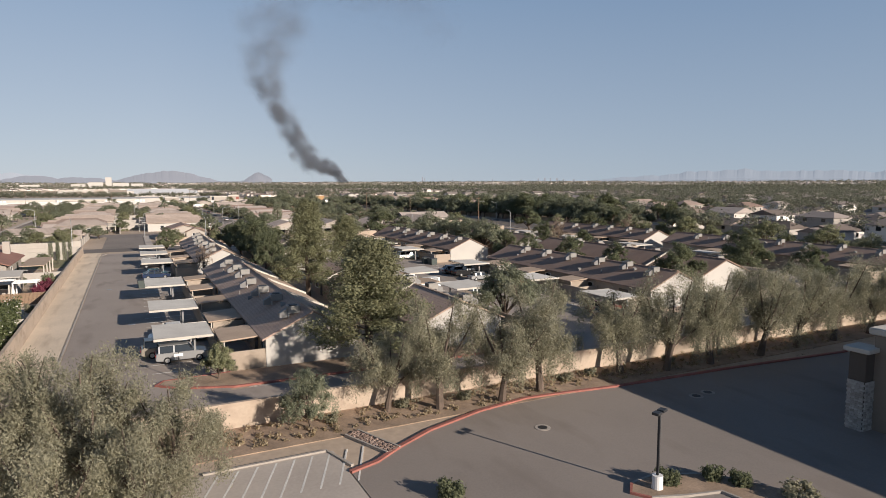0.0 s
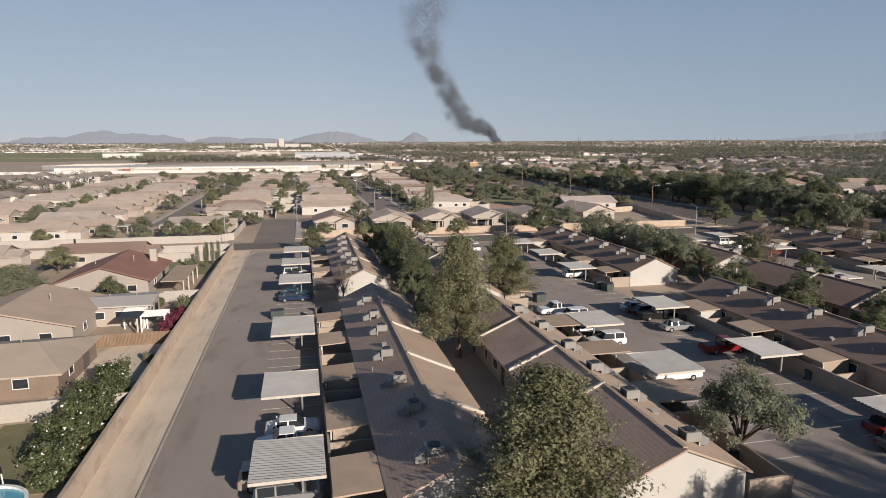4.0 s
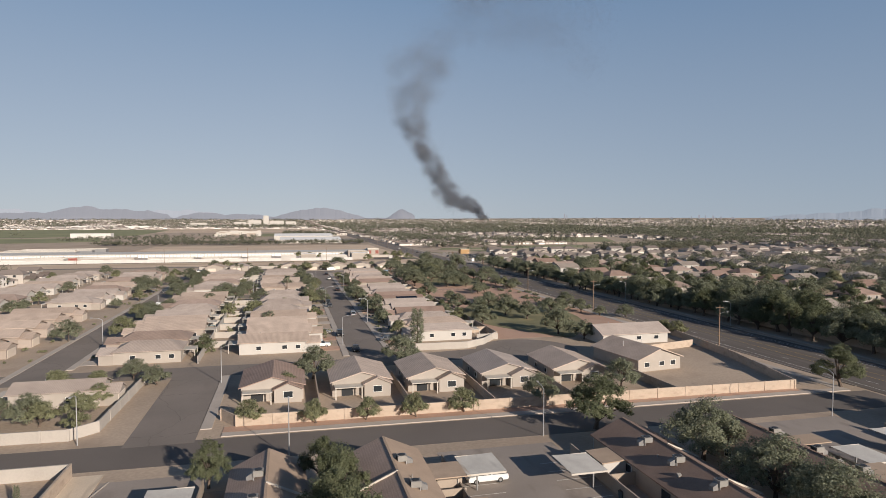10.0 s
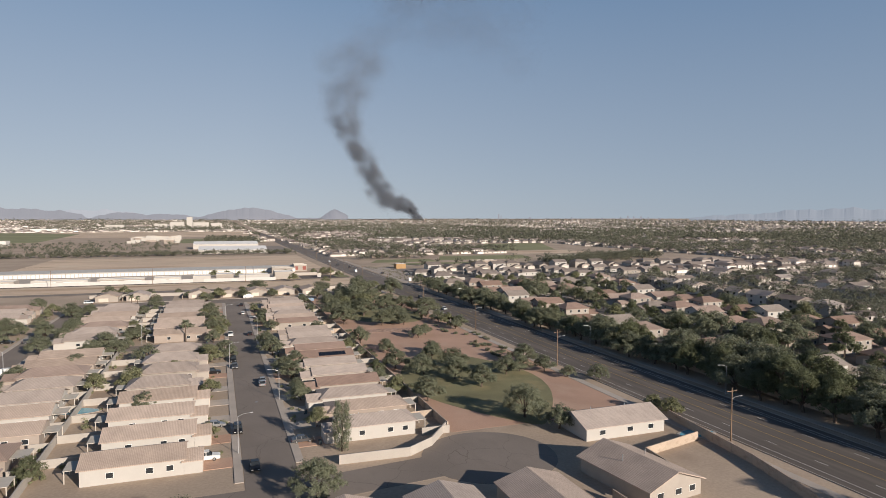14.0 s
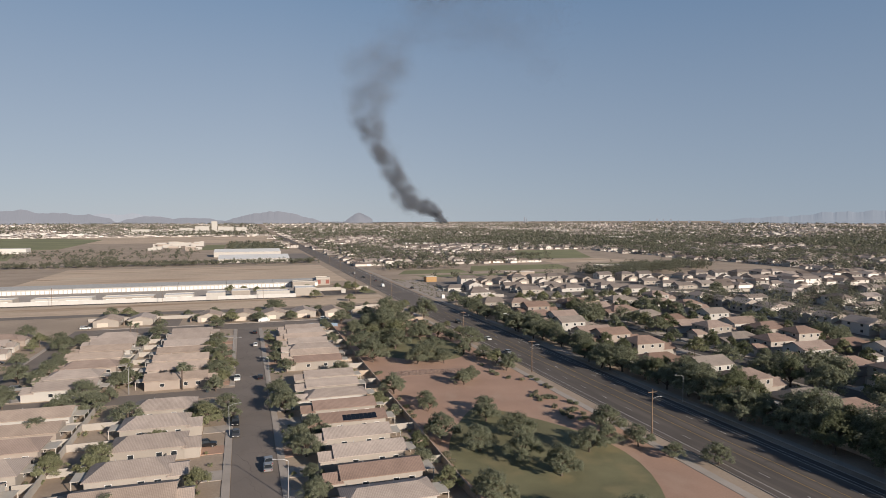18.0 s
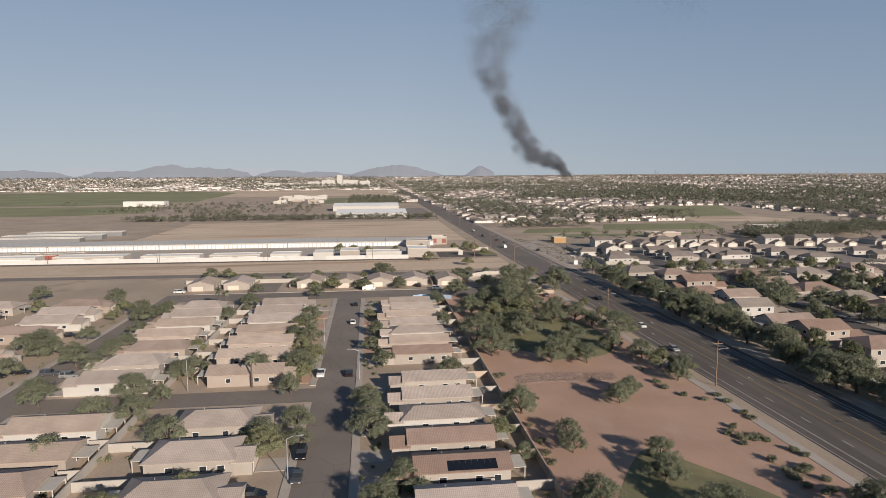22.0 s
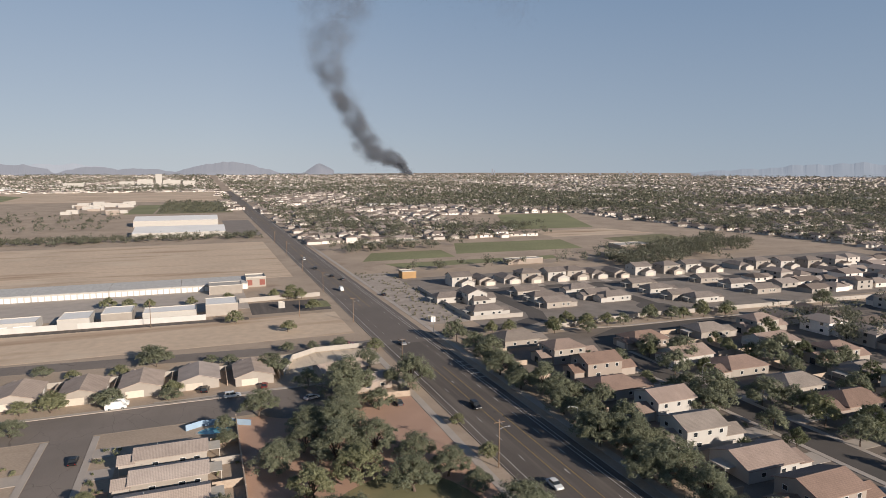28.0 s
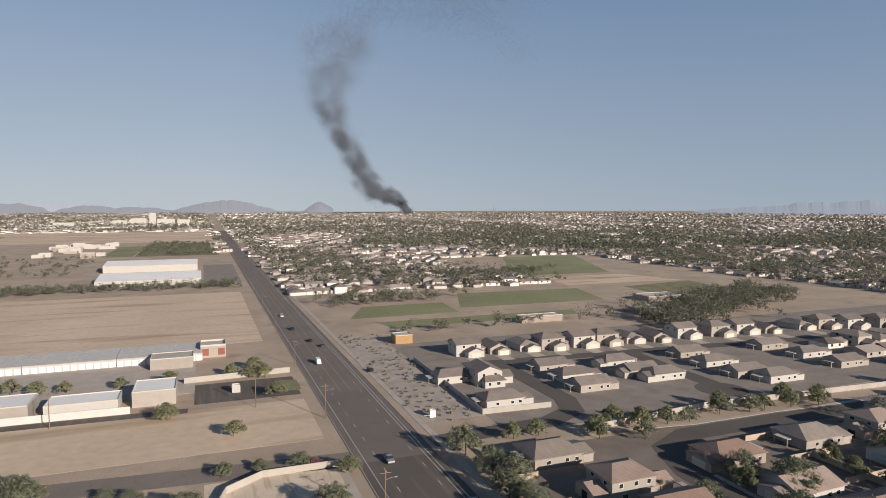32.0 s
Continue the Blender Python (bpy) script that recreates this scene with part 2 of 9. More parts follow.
def overlay(m, c, lo, hi, scale, crack=False):
    """Lays a second tone over a surface: long streaks, or sealed cracks along cell edges."""
    n, ln = m.node_tree.nodes, m.node_tree.links.new
    geo, mp = n.new("ShaderNodeNewGeometry"), n.new("ShaderNodeMapping")
    mp.inputs["Scale"].default_value = scale
    ln(geo.outputs["Position"], mp.inputs["Vector"])
    if crack:
        warp, mixv = n.new("ShaderNodeTexNoise"), n.new("ShaderNodeVectorMath")
        warp.inputs["Scale"].default_value = 2.5
        mixv.operation = "MULTIPLY_ADD"
        mixv.inputs[1].default_value = (0.35, 0.35, 0.0)
        ln(mp.outputs[0], warp.inputs["Vector"])
        ln(warp.outputs["Color"], mixv.inputs[0])
        ln(mp.outputs[0], mixv.inputs[2])
        tex = n.new("ShaderNodeTexVoronoi")
        tex.feature = "DISTANCE_TO_EDGE"
        tex.inputs["Scale"].default_value = 1.0
        ln(mixv.outputs[0], tex.inputs["Vector"])
    else:
        tex = n.new("ShaderNodeTexNoise")
        tex.inputs["Scale"].default_value, tex.inputs["Detail"].default_value = 1.0, 6
        ln(mp.outputs[0], tex.inputs["Vector"])
    rng, mix = n.new("ShaderNodeMapRange"), n.new("ShaderNodeMix")
    rng.inputs[1].default_value, rng.inputs[2].default_value = lo, hi
    mix.data_type = "RGBA"
    b = n["Principled BSDF"]
    ln(tex.outputs[0], rng.inputs[0])
    ln(rng.outputs[0], mix.inputs[0])
    ln(b.inputs["Base Color"].links[0].from_socket, mix.inputs[6])
    mix.inputs[7].default_value = (*c, 1)
    ln(mix.outputs[2], b.inputs["Base Color"])


overlay(M_FIELD, (0.38, 0.255, 0.165), 0.52, 0.70, (0.008, 0.07, 1))
overlay(M_FIELD, (0.66, 0.54, 0.41), 0.56, 0.74, (0.02, 0.03, 1))
overlay(M_STRIP, (0.38, 0.30, 0.225), 0.52, 0.75, (0.5, 0.09, 1))
overlay(M_RED, (0.50, 0.35, 0.26), 0.52, 0.72, (0.09, 0.05, 1))
overlay(M_DIRT, (0.31, 0.235, 0.175), 0.52, 0.74, (0.07, 0.07, 1))
overlay(M_GRASS, (0.27, 0.23, 0.12), 0.5, 0.7, (0.12, 0.12, 1))
for m in (M_ASPH, M_ROAD, M_LOT):
    overlay(m, (0.195, 0.162, 0.138), 0.55, 0.8, (0.35, 0.12, 1))
    if m is M_ROAD:
        overlay(m, (0.15, 0.125, 0.105), 0.006, 0.002, (0.1, 0.07, 1), True)
overlay(M_ARTERIAL, (0.16, 0.135, 0.115), 0.5, 0.7, (0.4, 0.02, 1))
overlay(M_BLOCK, (0.34, 0.265, 0.205), 0.5, 0.75, (0.6, 0.6, 1.2))

R_TILE = roofing("concrete_tile_tan", (0.46, 0.365, 0.30))
R_TILE2 = roofing("concrete_tile_grey", (0.42, 0.35, 0.305))
R_TERRA = roofing("concrete_tile_terracotta", (0.30, 0.21, 0.168))
R_GREYB = roofing("concrete_tile_greybrown", (0.225, 0.19, 0.168))
R_RED = roofing("clay_tile_red", (0.25, 0.125, 0.095))
R_BRN = roofing("concrete_tile_brown", (0.26, 0.175, 0.135))
R_PINK = roofing("concrete_tile_rose", (0.33, 0.25, 0.208))
R_WARMGREY = roofing("concrete_tile_warm_grey", (0.29, 0.245, 0.21))
R_SMOOTH = mat("tan_rolled_roof", (0.43, 0.33, 0.255), 0.92, 0.13, 0.3, 6, 0.2)
R_FLAT = mat("flat_roof_coating", (0.46, 0.43, 0.39), 0.9, 0.14, 0.15, 4, 0.15, rnd=0.08)
R_DARK = mat("dark_shingle_roof", (0.085, 0.066, 0.055), 0.92, 0.25, 0.3, 6, 0.3)


def leafy(name, c, rough=0.7, island=0.25):
    """Leaves: a matt upper side and some light that shines through."""
    m = mat(name, c, rough, 0.3, 0.5, 3, 0, island=island)
    n, ln = m.node_tree.nodes, m.node_tree.links.new
    b = n["Principled BSDF"]
    b.inputs["Specular IOR Level"].default_value = 0.15
    thin, both = n.new("ShaderNodeBsdfTranslucent"), n.new("ShaderNodeMixShader")
    ln(b.inputs["Base Color"].links[0].from_socket, thin.inputs["Color"])
    both.inputs[0].default_value = 0.4
    ln(b.outputs[0], both.inputs[1])
    ln(thin.outputs[0], both.inputs[2])
    ln(both.outputs[0], n["Material Output"].inputs["Surface"])
    return m


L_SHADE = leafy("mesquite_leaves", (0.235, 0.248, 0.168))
L_DARK = leafy("dense_green_leaves", (0.17, 0.185, 0.108))
L_PINE = leafy("pine_needles", (0.225, 0.225, 0.13))
L_WISP = leafy("grey_green_leaves", (0.30, 0.285, 0.20))
L_OLIVE = leafy("olive_yellow_leaves", (0.275, 0.28, 0.165))
L_BLOOM = leafy("magenta_bracts", (0.19, 0.05, 0.075))
L_BARE = mat("bare_twigs", (0.20, 0.15, 0.11), 0.95, 0.3, 1, 8, 0.2)

# ---- mesh helpers ----


def mesh_ob(name, verts, faces, material, parent=None, label=""):
    me = bpy.data.meshes.new(name)
    me.from_pydata(verts, [], faces)
    me.validate()
    for m in material if isinstance(material, (list, tuple)) else [material]:
        me.materials.append(m)
    ob = new(name, me)
    if parent:
        ob.parent = parent
    if label:
        ob["label"] = label
    return ob


def part(name, bm, material, parent=None, label="", bevel=0.0):
    if bevel:
        bmesh.ops.bevel(bm, geom=list(bm.edges), offset=bevel, segments=1, affect="EDGES")
    bmesh.ops.recalc_face_normals(bm, faces=list(bm.faces))
    me = bpy.data.meshes.new(name)
    bm.to_mesh(me)
    bm.free()
    for m in material if isinstance(material, (list, tuple)) else [material]:
        me.materials.append(m)
    ob = new(name, me)
    if parent:
        ob.parent = parent
    if label:
        ob["label"] = label
    return ob


def thing(name, m, label, category, group="", kind=""):
    ob = new(name)
    ob.empty_display_size = 0.3
    ob.matrix_basis = m
    return tagged(ob, label, category, group, kind)


def box(bm, x0, x1, y0, y1, z0, z1, mi=0):
    vs = [bm.verts.new((x, y, z)) for z in (z0, z1) for x, y in ((x0, y0), (x1, y0), (x1, y1), (x0, y1))]
    out = []
    for q in ((3, 2, 1, 0), (4, 5, 6, 7), (0, 1, 5, 4), (1, 2, 6, 5), (2, 3, 7, 6), (3, 0, 4, 7)):
        f = bm.faces.new([vs[k] for k in q])
        f.material_index = mi
        out.append(f)
    return vs


def prism(bm, outline, z0, z1, mi=0):
    """A solid from a flat outline of (x, y)."""
    a = [bm.verts.new((x, y, z0)) for x, y in outline]
    b = [bm.verts.new((x, y, z1)) for x, y in outline]
    bm.faces.new(a[::-1]).material_index = mi
    bm.faces.new(b).material_index = mi
    k = len(a)
    for i in range(k):
        bm.faces.new((a[i], a[(i + 1) % k], b[(i + 1) % k], b[i])).material_index = mi


def tube(bm, pts, radii, sides=6, mi=0, cap=True):
    rings = []
    for i, p in enumerate(pts):
        p = Vector(p)
        d = (Vector(pts[min(i + 1, len(pts) - 1)]) - Vector(pts[max(i - 1, 0)])).normalized()
        u = d.orthogonal().normalized()
        v = d.cross(u)
        rings.append([bm.verts.new(p + radii[i] * (math.cos(a) * u + math.sin(a) * v)) for a in np.linspace(0, 2 * math.pi, sides, endpoint=False)])
    for a, b in zip(rings, rings[1:]):
        for i in range(sides):
            bm.faces.new((a[i], a[(i + 1) % sides], b[(i + 1) % sides], b[i])).material_index = mi
    if cap:
        bm.faces.new(rings[0][::-1]).material_index = mi
        bm.faces.new(rings[-1]).material_index = mi


def sheet(name, outline, z, material, label="", thick=0.3, category="ground"):
    """A flat piece of ground with a skirt below it."""
    bm = bmesh.new()
    prism(bm, outline, z - thick, z)
    return tagged(part(name, bm, material), label, category, kind="structure")


def rect(x0, x1, y0, y1):
    return [(x0, y0), (x1, y0), (x1, y1), (x0, y1)]


def band(line, half):
    """The outline of a strip of that half width along a line."""
    left, right = [], []
    for i, p in enumerate(line):
        a, b = Vector(line[max(i - 1, 0)]), Vector(line[min(i + 1, len(line) - 1)])
        d = (b - a).normalized()
        nrm = Vector((-d.y, d.x)) * half
        left.append(tuple(Vector(p) + nrm))
        right.append(tuple(Vector(p) - nrm))
    return left + right[::-1]


def wall_run(name, line, height, material, label, thick=0.2, cap=True, pier=0.0):
    """A garden wall along a line, with a cap course and piers."""
    bm = bmesh.new()
    for (ax, ay), (bx, by) in zip(line, line[1:]):
        d = Vector((bx - ax, by - ay))
        length = d.length
        d.normalize()
        nx, ny = -d.y * thick / 2, d.x * thick / 2
        e = 0.0
        prism(bm, [(ax - d.x * e - nx, ay - d.y * e - ny), (bx + d.x * e - nx, by + d.y * e - ny), (bx + d.x * e + nx, by + d.y * e + ny), (ax - d.x * e + nx, ay - d.y * e + ny)], 0, height)
        if cap:
            k = 1.25
            prism(bm, [(ax - nx * k, ay - ny * k), (bx - nx * k, by - ny * k), (bx + nx * k, by + ny * k), (ax + nx * k, ay + ny * k)], height + 0.002, height + 0.06)
        if pier:
            for i in range(int(length / pier) + 1):
                px, py = ax + d.x * i * pier, ay + d.y * i * pier
                r = thick * 0.9
                box(bm, px - r, px + r, py - r, py + r, 0, height + 0.12)
    return tagged(part(name, bm, material), label, "wall", kind="structure")


# ---- the ground and roads ----
def rise_at(x, y):
    """The plain climbs gently in the far distance."""
    r = np.hypot(x, np.maximum(y, 0.0))
    return 30.0 * np.clip((r - 2300) / 2500, 0, 1.2) ** 1.6


gx, gy = np.linspace(-4900, 4900, 81), np.linspace(-400, 4900, 45)
far_verts = [(x, y, float(rise_at(x, y))) for y in gy for x in gx]
far_faces = [(j * 81 + i, j * 81 + i + 1, j * 81 + 82 + i, j * 81 + 81 + i) for j in range(44) for i in range(80)]
tagged(mesh_ob("ground", far_verts, far_faces, M_DIRT), "dry tan desert soil reaching to the horizon", "ground", kind="structure")
sheet("alley_lot", rect(-16.6, -3.3, 53, 181), 0.03, M_ASPH, "grey-brown worn asphalt drive along the carports", category="road")
sheet("dirt_strip", rect(-20.8, -16.85, 20, 184), 0.05, M_STRIP, "bare tan granite strip beside the long wall")
sheet("south_drive", rect(-3.3, 120, 53.2, 61.2), 0.03, M_ASPH, "asphalt drive inside the perimeter wall", category="road")
sheet("middle_lot", rect(28.8, 47.2, 61.2, 181), 0.03, M_ASPH, "asphalt parking court between two rows of homes", category="road")
sheet("east_lot", rect(83, 101, 61.2, 181), 0.03, M_ASPH, "asphalt parking court behind the far row", category="road")
sheet("planted_strip", rect(-21, 120, 47.9, 52.6), 0.06, M_LITTER, "planting strip covered in dry leaf litter")
sheet("commercial_lot", [(0.8, -20), (130, -20), (130, 40), (53, 45.3), (38, 46.6), (25, 47.4), (17, 48.4), (12.3, 47.6), (7.5, 46.0), (4.5, 44.4), (0.8, 42.6)], 0.04, M_LOT, "smooth grey asphalt of the shop car park", category="road")
sheet("stall_pad", rect(-14, 0.7, 30, 46.0), 0.05, M_CONC, "pale concrete parking stalls", category="pavement")
T1 = -0.02
STREET1 = band([(-400, 190 + 8), (-60, 191.2), (0, 190), (121, 188)], 5.0)
sheet("street_cross", STREET1, 0.03, mat("cross_street_asphalt", (0.15, 0.128, 0.112), 0.92, 0.22, 0.06, 6, 0.25), "two-lane asphalt cross street", category="road")
sheet("street_connector", rect(-17.2, -6.8, 194, 238), 0.034, M_ROAD, "short asphalt connector street", category="road")
sheet("street_second", band([(-60, 242), (22, 241.5), (60, 246)], 5.0), 0.038, M_ROAD, "narrow asphalt residential street", category="road")
bulb = [(69 + 13.5 * math.cos(a), 247 + 13.5 * math.sin(a)) for a in np.linspace(0, 2 * math.pi, 32, endpoint=False)]
sheet("cul_de_sac", bulb, 0.042, M_ROAD, "round asphalt turning circle", category="road")
sheet("street_middle", rect(22.6, 32.2, 245, 512), 0.046, M_ROAD, "straight asphalt residential street", category="road")
sheet("street_west", rect(-51, -42, 240, 512), 0.046, M_ROAD, "straight asphalt residential street", category="road")
sheet("street_side", rect(-42, 22.7, 377.5, 387), 0.05, M_ROAD, "asphalt side street between house rows", category="road")
sheet("street_stub", rect(-15.5, -5.6, 514.8, 540.6), 0.05, M_ROAD, "short asphalt stub street", category="road")
sheet("street_north", rect(-51, 84, 499, 515), 0.054, M_ROAD, "asphalt street along the north houses", category="road")
bulb = [(84 + 13 * math.cos(a), 505 + 13 * math.sin(a)) for a in np.linspace(0, 2 * math.pi, 32, endpoint=False)]
sheet("north_cul_de_sac", bulb, 0.058, M_ROAD, "round asphalt turning circle", category="road")
sheet("collector_road", band([(-400, 575), (0, 566), (122, 556)], 5.0), 0.03, M_ROAD, "asphalt collector road beside the dry canal strip", category="road")
sheet("arterial_road_north", rect(122, 144.5, 552, 4000), 0.062, mat("greyed_arterial_asphalt", (0.165, 0.14, 0.122), 0.9, 0.22, 0.05, 6, 0.25), "older greyed stretch of the arterial road", category="road")
sheet("arterial_road", rect(122, 144.5, -100, 552), 0.062, M_ARTERIAL, "wide five-lane arterial road with painted lanes", category="road")
sheet("west_path", rect(116.2, 118.4, 195, 555), 0.07, M_CONC, "concrete footpath along the arterial road", category="pavement")
sheet("east_path", rect(147.5, 149.7, 150, 900), 0.07, M_CONC, "concrete footpath along the arterial road", category="pavement")
sheet("park_gravel", rect(66.6, 116, 262, 497), 0.02, M_RED, "reddish granite gravel ground of the park")
lawn = [(88 + 17 * math.cos(a) + 3 * math.cos(3 * a), 302 + 42 * math.sin(a)) for a in np.linspace(0, 2 * math.pi, 40, endpoint=False)]
sheet("park_lawn", lawn, 0.04, M_GRASS, "mown park lawn with curved edge")
lawn = [(93 + 19 * math.cos(a), 428 + 24 * math.sin(a) + 3 * math.sin(2 * a)) for a in np.linspace(0, 2 * math.pi, 40, endpoint=False)]
sheet("north_lawn", lawn, 0.04, M_GRASS, "mown park lawn with curved edge")
sheet("bare_field", rect(-150, 112, 722, 925), 0.03, M_FIELD, "large bare ploughed field")
sheet("canal_strip", rect(-400, 117, 574, 616), 0.03, M_FIELD, "bare dirt strip along the buried canal")
sheet("storage_drive", rect(-240, 80, 637.5, 689.8), 0.05, M_CONC, "pale concrete drive of the storage yard", category="pavement")
sheet("pasture_ground", rect(152, 520, 716, 884), 0.02, M_DIRT, "bare brown pasture ground")
sheet("sports_field", [(249, 785), (366, 783), (383, 847), (274, 852)], 0.05, M_CROP, "mown green field behind the new homes")
sheet("grass_strip", [(186, 730), (312, 736), (318, 752), (180, 752)], 0.05, M_CROP, "narrow green pasture strip")
sheet("roadside_pasture", [(168, 768), (242, 770), (246, 812), (186, 812)], 0.05, M_CROP, "green pasture beside the arterial road")
sheet("brown_paddock", [(388, 868), (512, 866), (492, 930), (395, 930)], 0.05, M_FIELD, "bare brown paddock")
sheet("row_crop_field", [(424, 790), (500, 786), (515, 858), (428, 842)], 0.06, M_GRASS, "field of low crop rows")
sheet("far_meadow", [(380, 952), (490, 948), (585, 1165), (470, 1165)], 0.05, M_CROP, "long yellow-green meadow")
sheet("far_green_field", [(-1000, 1340), (-450, 1350), (-290, 1465), (-330, 2060), (-520, 2250), (-1150, 2250)], 0.05, M_CROP, "large green farm field")
sheet("near_green_field", [(-640, 1070), (-341, 1078), (-267, 1125), (-311, 1309), (-640, 1300)], 0.05, M_CROP, "green farm field beyond the bare field")
sheet("brown_farm_field", rect(-420, 104, 1730, 2280), 0.04, M_FIELD, "large bare brown farm field")
sheet("orchard_ground", rect(-5, 106, 1350, 1690), 0.05, M_GRASS, "overgrown green land beside the arterial road")
sheet("green_plot", rect(-48, -8, 1352, 1600), 0.06, M_CROP, "small green plot")
sheet("warehouse_lot", rect(84, 117, 990, 1190), 0.05, M_LOT, "dark asphalt car park of the warehouses", category="road")
sheet("turf_east", rect(330, 520, 215, 300), 0.03, M_GRASS, "green school field behind the houses")

EAST_STREET = band([(201, 100), (201, 470), (202, 515), (208, 531), (222, 538), (264, 538), (440, 530)], 4.6)
sheet("street_east", EAST_STREET, 0.04, M_SHADEROAD, "curved asphalt street of the east subdivision", category="road")
sheet("street_far_east", rect(275, 284, 100, 530), 0.036, M_SHADEROAD, "asphalt street of the east subdivision", category="road")
sheet("street_outer_east", rect(337, 346, 100, 530), 0.036, M_SHADEROAD, "asphalt street of the east subdivision", category="road")
sheet("east_yards", rect(157.2, 600, 20, 545), 0.015, M_YARD, "brown gravel and dirt yards of the east subdivision, darkened for house shade")
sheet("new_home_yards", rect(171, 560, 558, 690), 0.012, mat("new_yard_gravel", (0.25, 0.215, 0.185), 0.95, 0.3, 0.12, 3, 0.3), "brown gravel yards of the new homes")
sheet("entrance_street", band([(146, 560), (188, 563), (201, 570), (205.5, 582), (205.5, 636)], 4.4), 0.04, M_SHADEROAD, "asphalt entrance street of the new homes", category="road")
sheet("street_new_homes", band([(190, 640), (300, 633), (480, 618)], 4.2), 0.044, M_SHADEROAD, "asphalt street between new homes", category="road")
sheet("court_new_homes", band([(270, 566), (271, 600), (274, 634)], 4.2), 0.05, M_SHADEROAD, "short asphalt court between new homes", category="road")
sheet("court_circle", [(268 + 9.5 * math.cos(a), 571 + 9.5 * math.sin(a)) for a in np.linspace(0, 2 * math.pi, 28, endpoint=False)], 0.054, M_SHADEROAD, "small asphalt turning circle", category="road")
sheet("vacant_lot", rect(150, 171, 576, 715), 0.02, mat("grey_gravel_lot", (0.40, 0.34, 0.29), 0.95, 0.3, 0.15, 4, 0.3), "grey gravel vacant lot with scrub")

# ---- garden walls ----
wall_run("wall_alley", [(-20.9, 53), (-20.9, 184)], 1.9, M_BLOCK, "long tan block wall beside the drive", 0.25)
wall_run("wall_perimeter", [(-20.9, 52.8), (120, 52.2)], 1.8, M_BLOCK, "tan stuccoed perimeter wall under the trees", 0.25)
wall_run("wall_street_west", [(-300, 201), (-60, 200.5), (-26, 199.5), (-22.6, 203), (-22.0, 234)], 1.8, M_BLOCKW, "pale block wall along the cross street", 0.2, pier=6)
wall_run("wall_street_east", [(-3.8, 204.5), (-1, 200.2), (108, 197.5), (115, 226), (120, 265)], 1.9, M_BLOCK, "tan block wall behind the back yards", 0.2, pier=6)
wall_run("wall_south_yards", [(-300, 184.5), (-21, 184)], 1.8, M_BLOCKW, "pale wall at the back of the yards", 0.2)
wall_run("wall_curve", [(40, 252.5), (54, 252), (60, 256), (66, 264)], 1.8, M_BLOCKW, "curved pale wall by the turning circle", 0.2)
wall_run("wall_park", [(66.4, 264), (66.4, 496)], 1.8, M_BLOCK, "tan block wall between homes and park", 0.2, pier=8)
wall_run("wall_lane", [(-13.6, 250), (-13.6, 376)], 1.8, M_BLOCKW, "pale block wall between back yards", 0.2)
wall_run("wall_lane_north", [(-13.6, 389), (-13.6, 496)], 1.8, M_BLOCKW, "pale block wall between back yards", 0.2)
wall_run("wall_subdivision_east", [(157, 150), (157, 548)], 1.9, M_BLOCK, "tan wall along the eastern subdivision", 0.2, pier=8)
wall_run("wall_subdivision_north", [(197, 551), (247, 556), (279, 554), (430, 546)], 1.9, M_BLOCKW, "pale wall behind the strip of trees", 0.2, pier=8)
wall_run("wall_storage", [(-300, 628), (60, 620)], 2.4, mat("white_painted_wall", (0.58, 0.56, 0.53), 0.9, 0.1, 0.3, 5, 0.15), "white wall in front of the storage yard", 0.25)
sheet("yard_lane", band([(-300, 624.5), (78, 616.2)], 2.6), 0.05, M_ARTERIAL, "dark asphalt lane along the white wall", category="road")
wall_run("wall_new_homes", [(172, 655), (170.5, 577), (196, 575.5)], 1.9, M_BLOCKW, "pale wall round the new homes", 0.2)

# ---- houses ----
PROTO = {}


def place(key, builder, m, label="", group=""):
    """The first of a kind is built, the others are copies."""
    if key in PROTO:
        ob = copy_thing(PROTO[key], m)
    else:
        ob = builder(m)
        PROTO[key] = ob
    return tagged(ob, label, group=group)


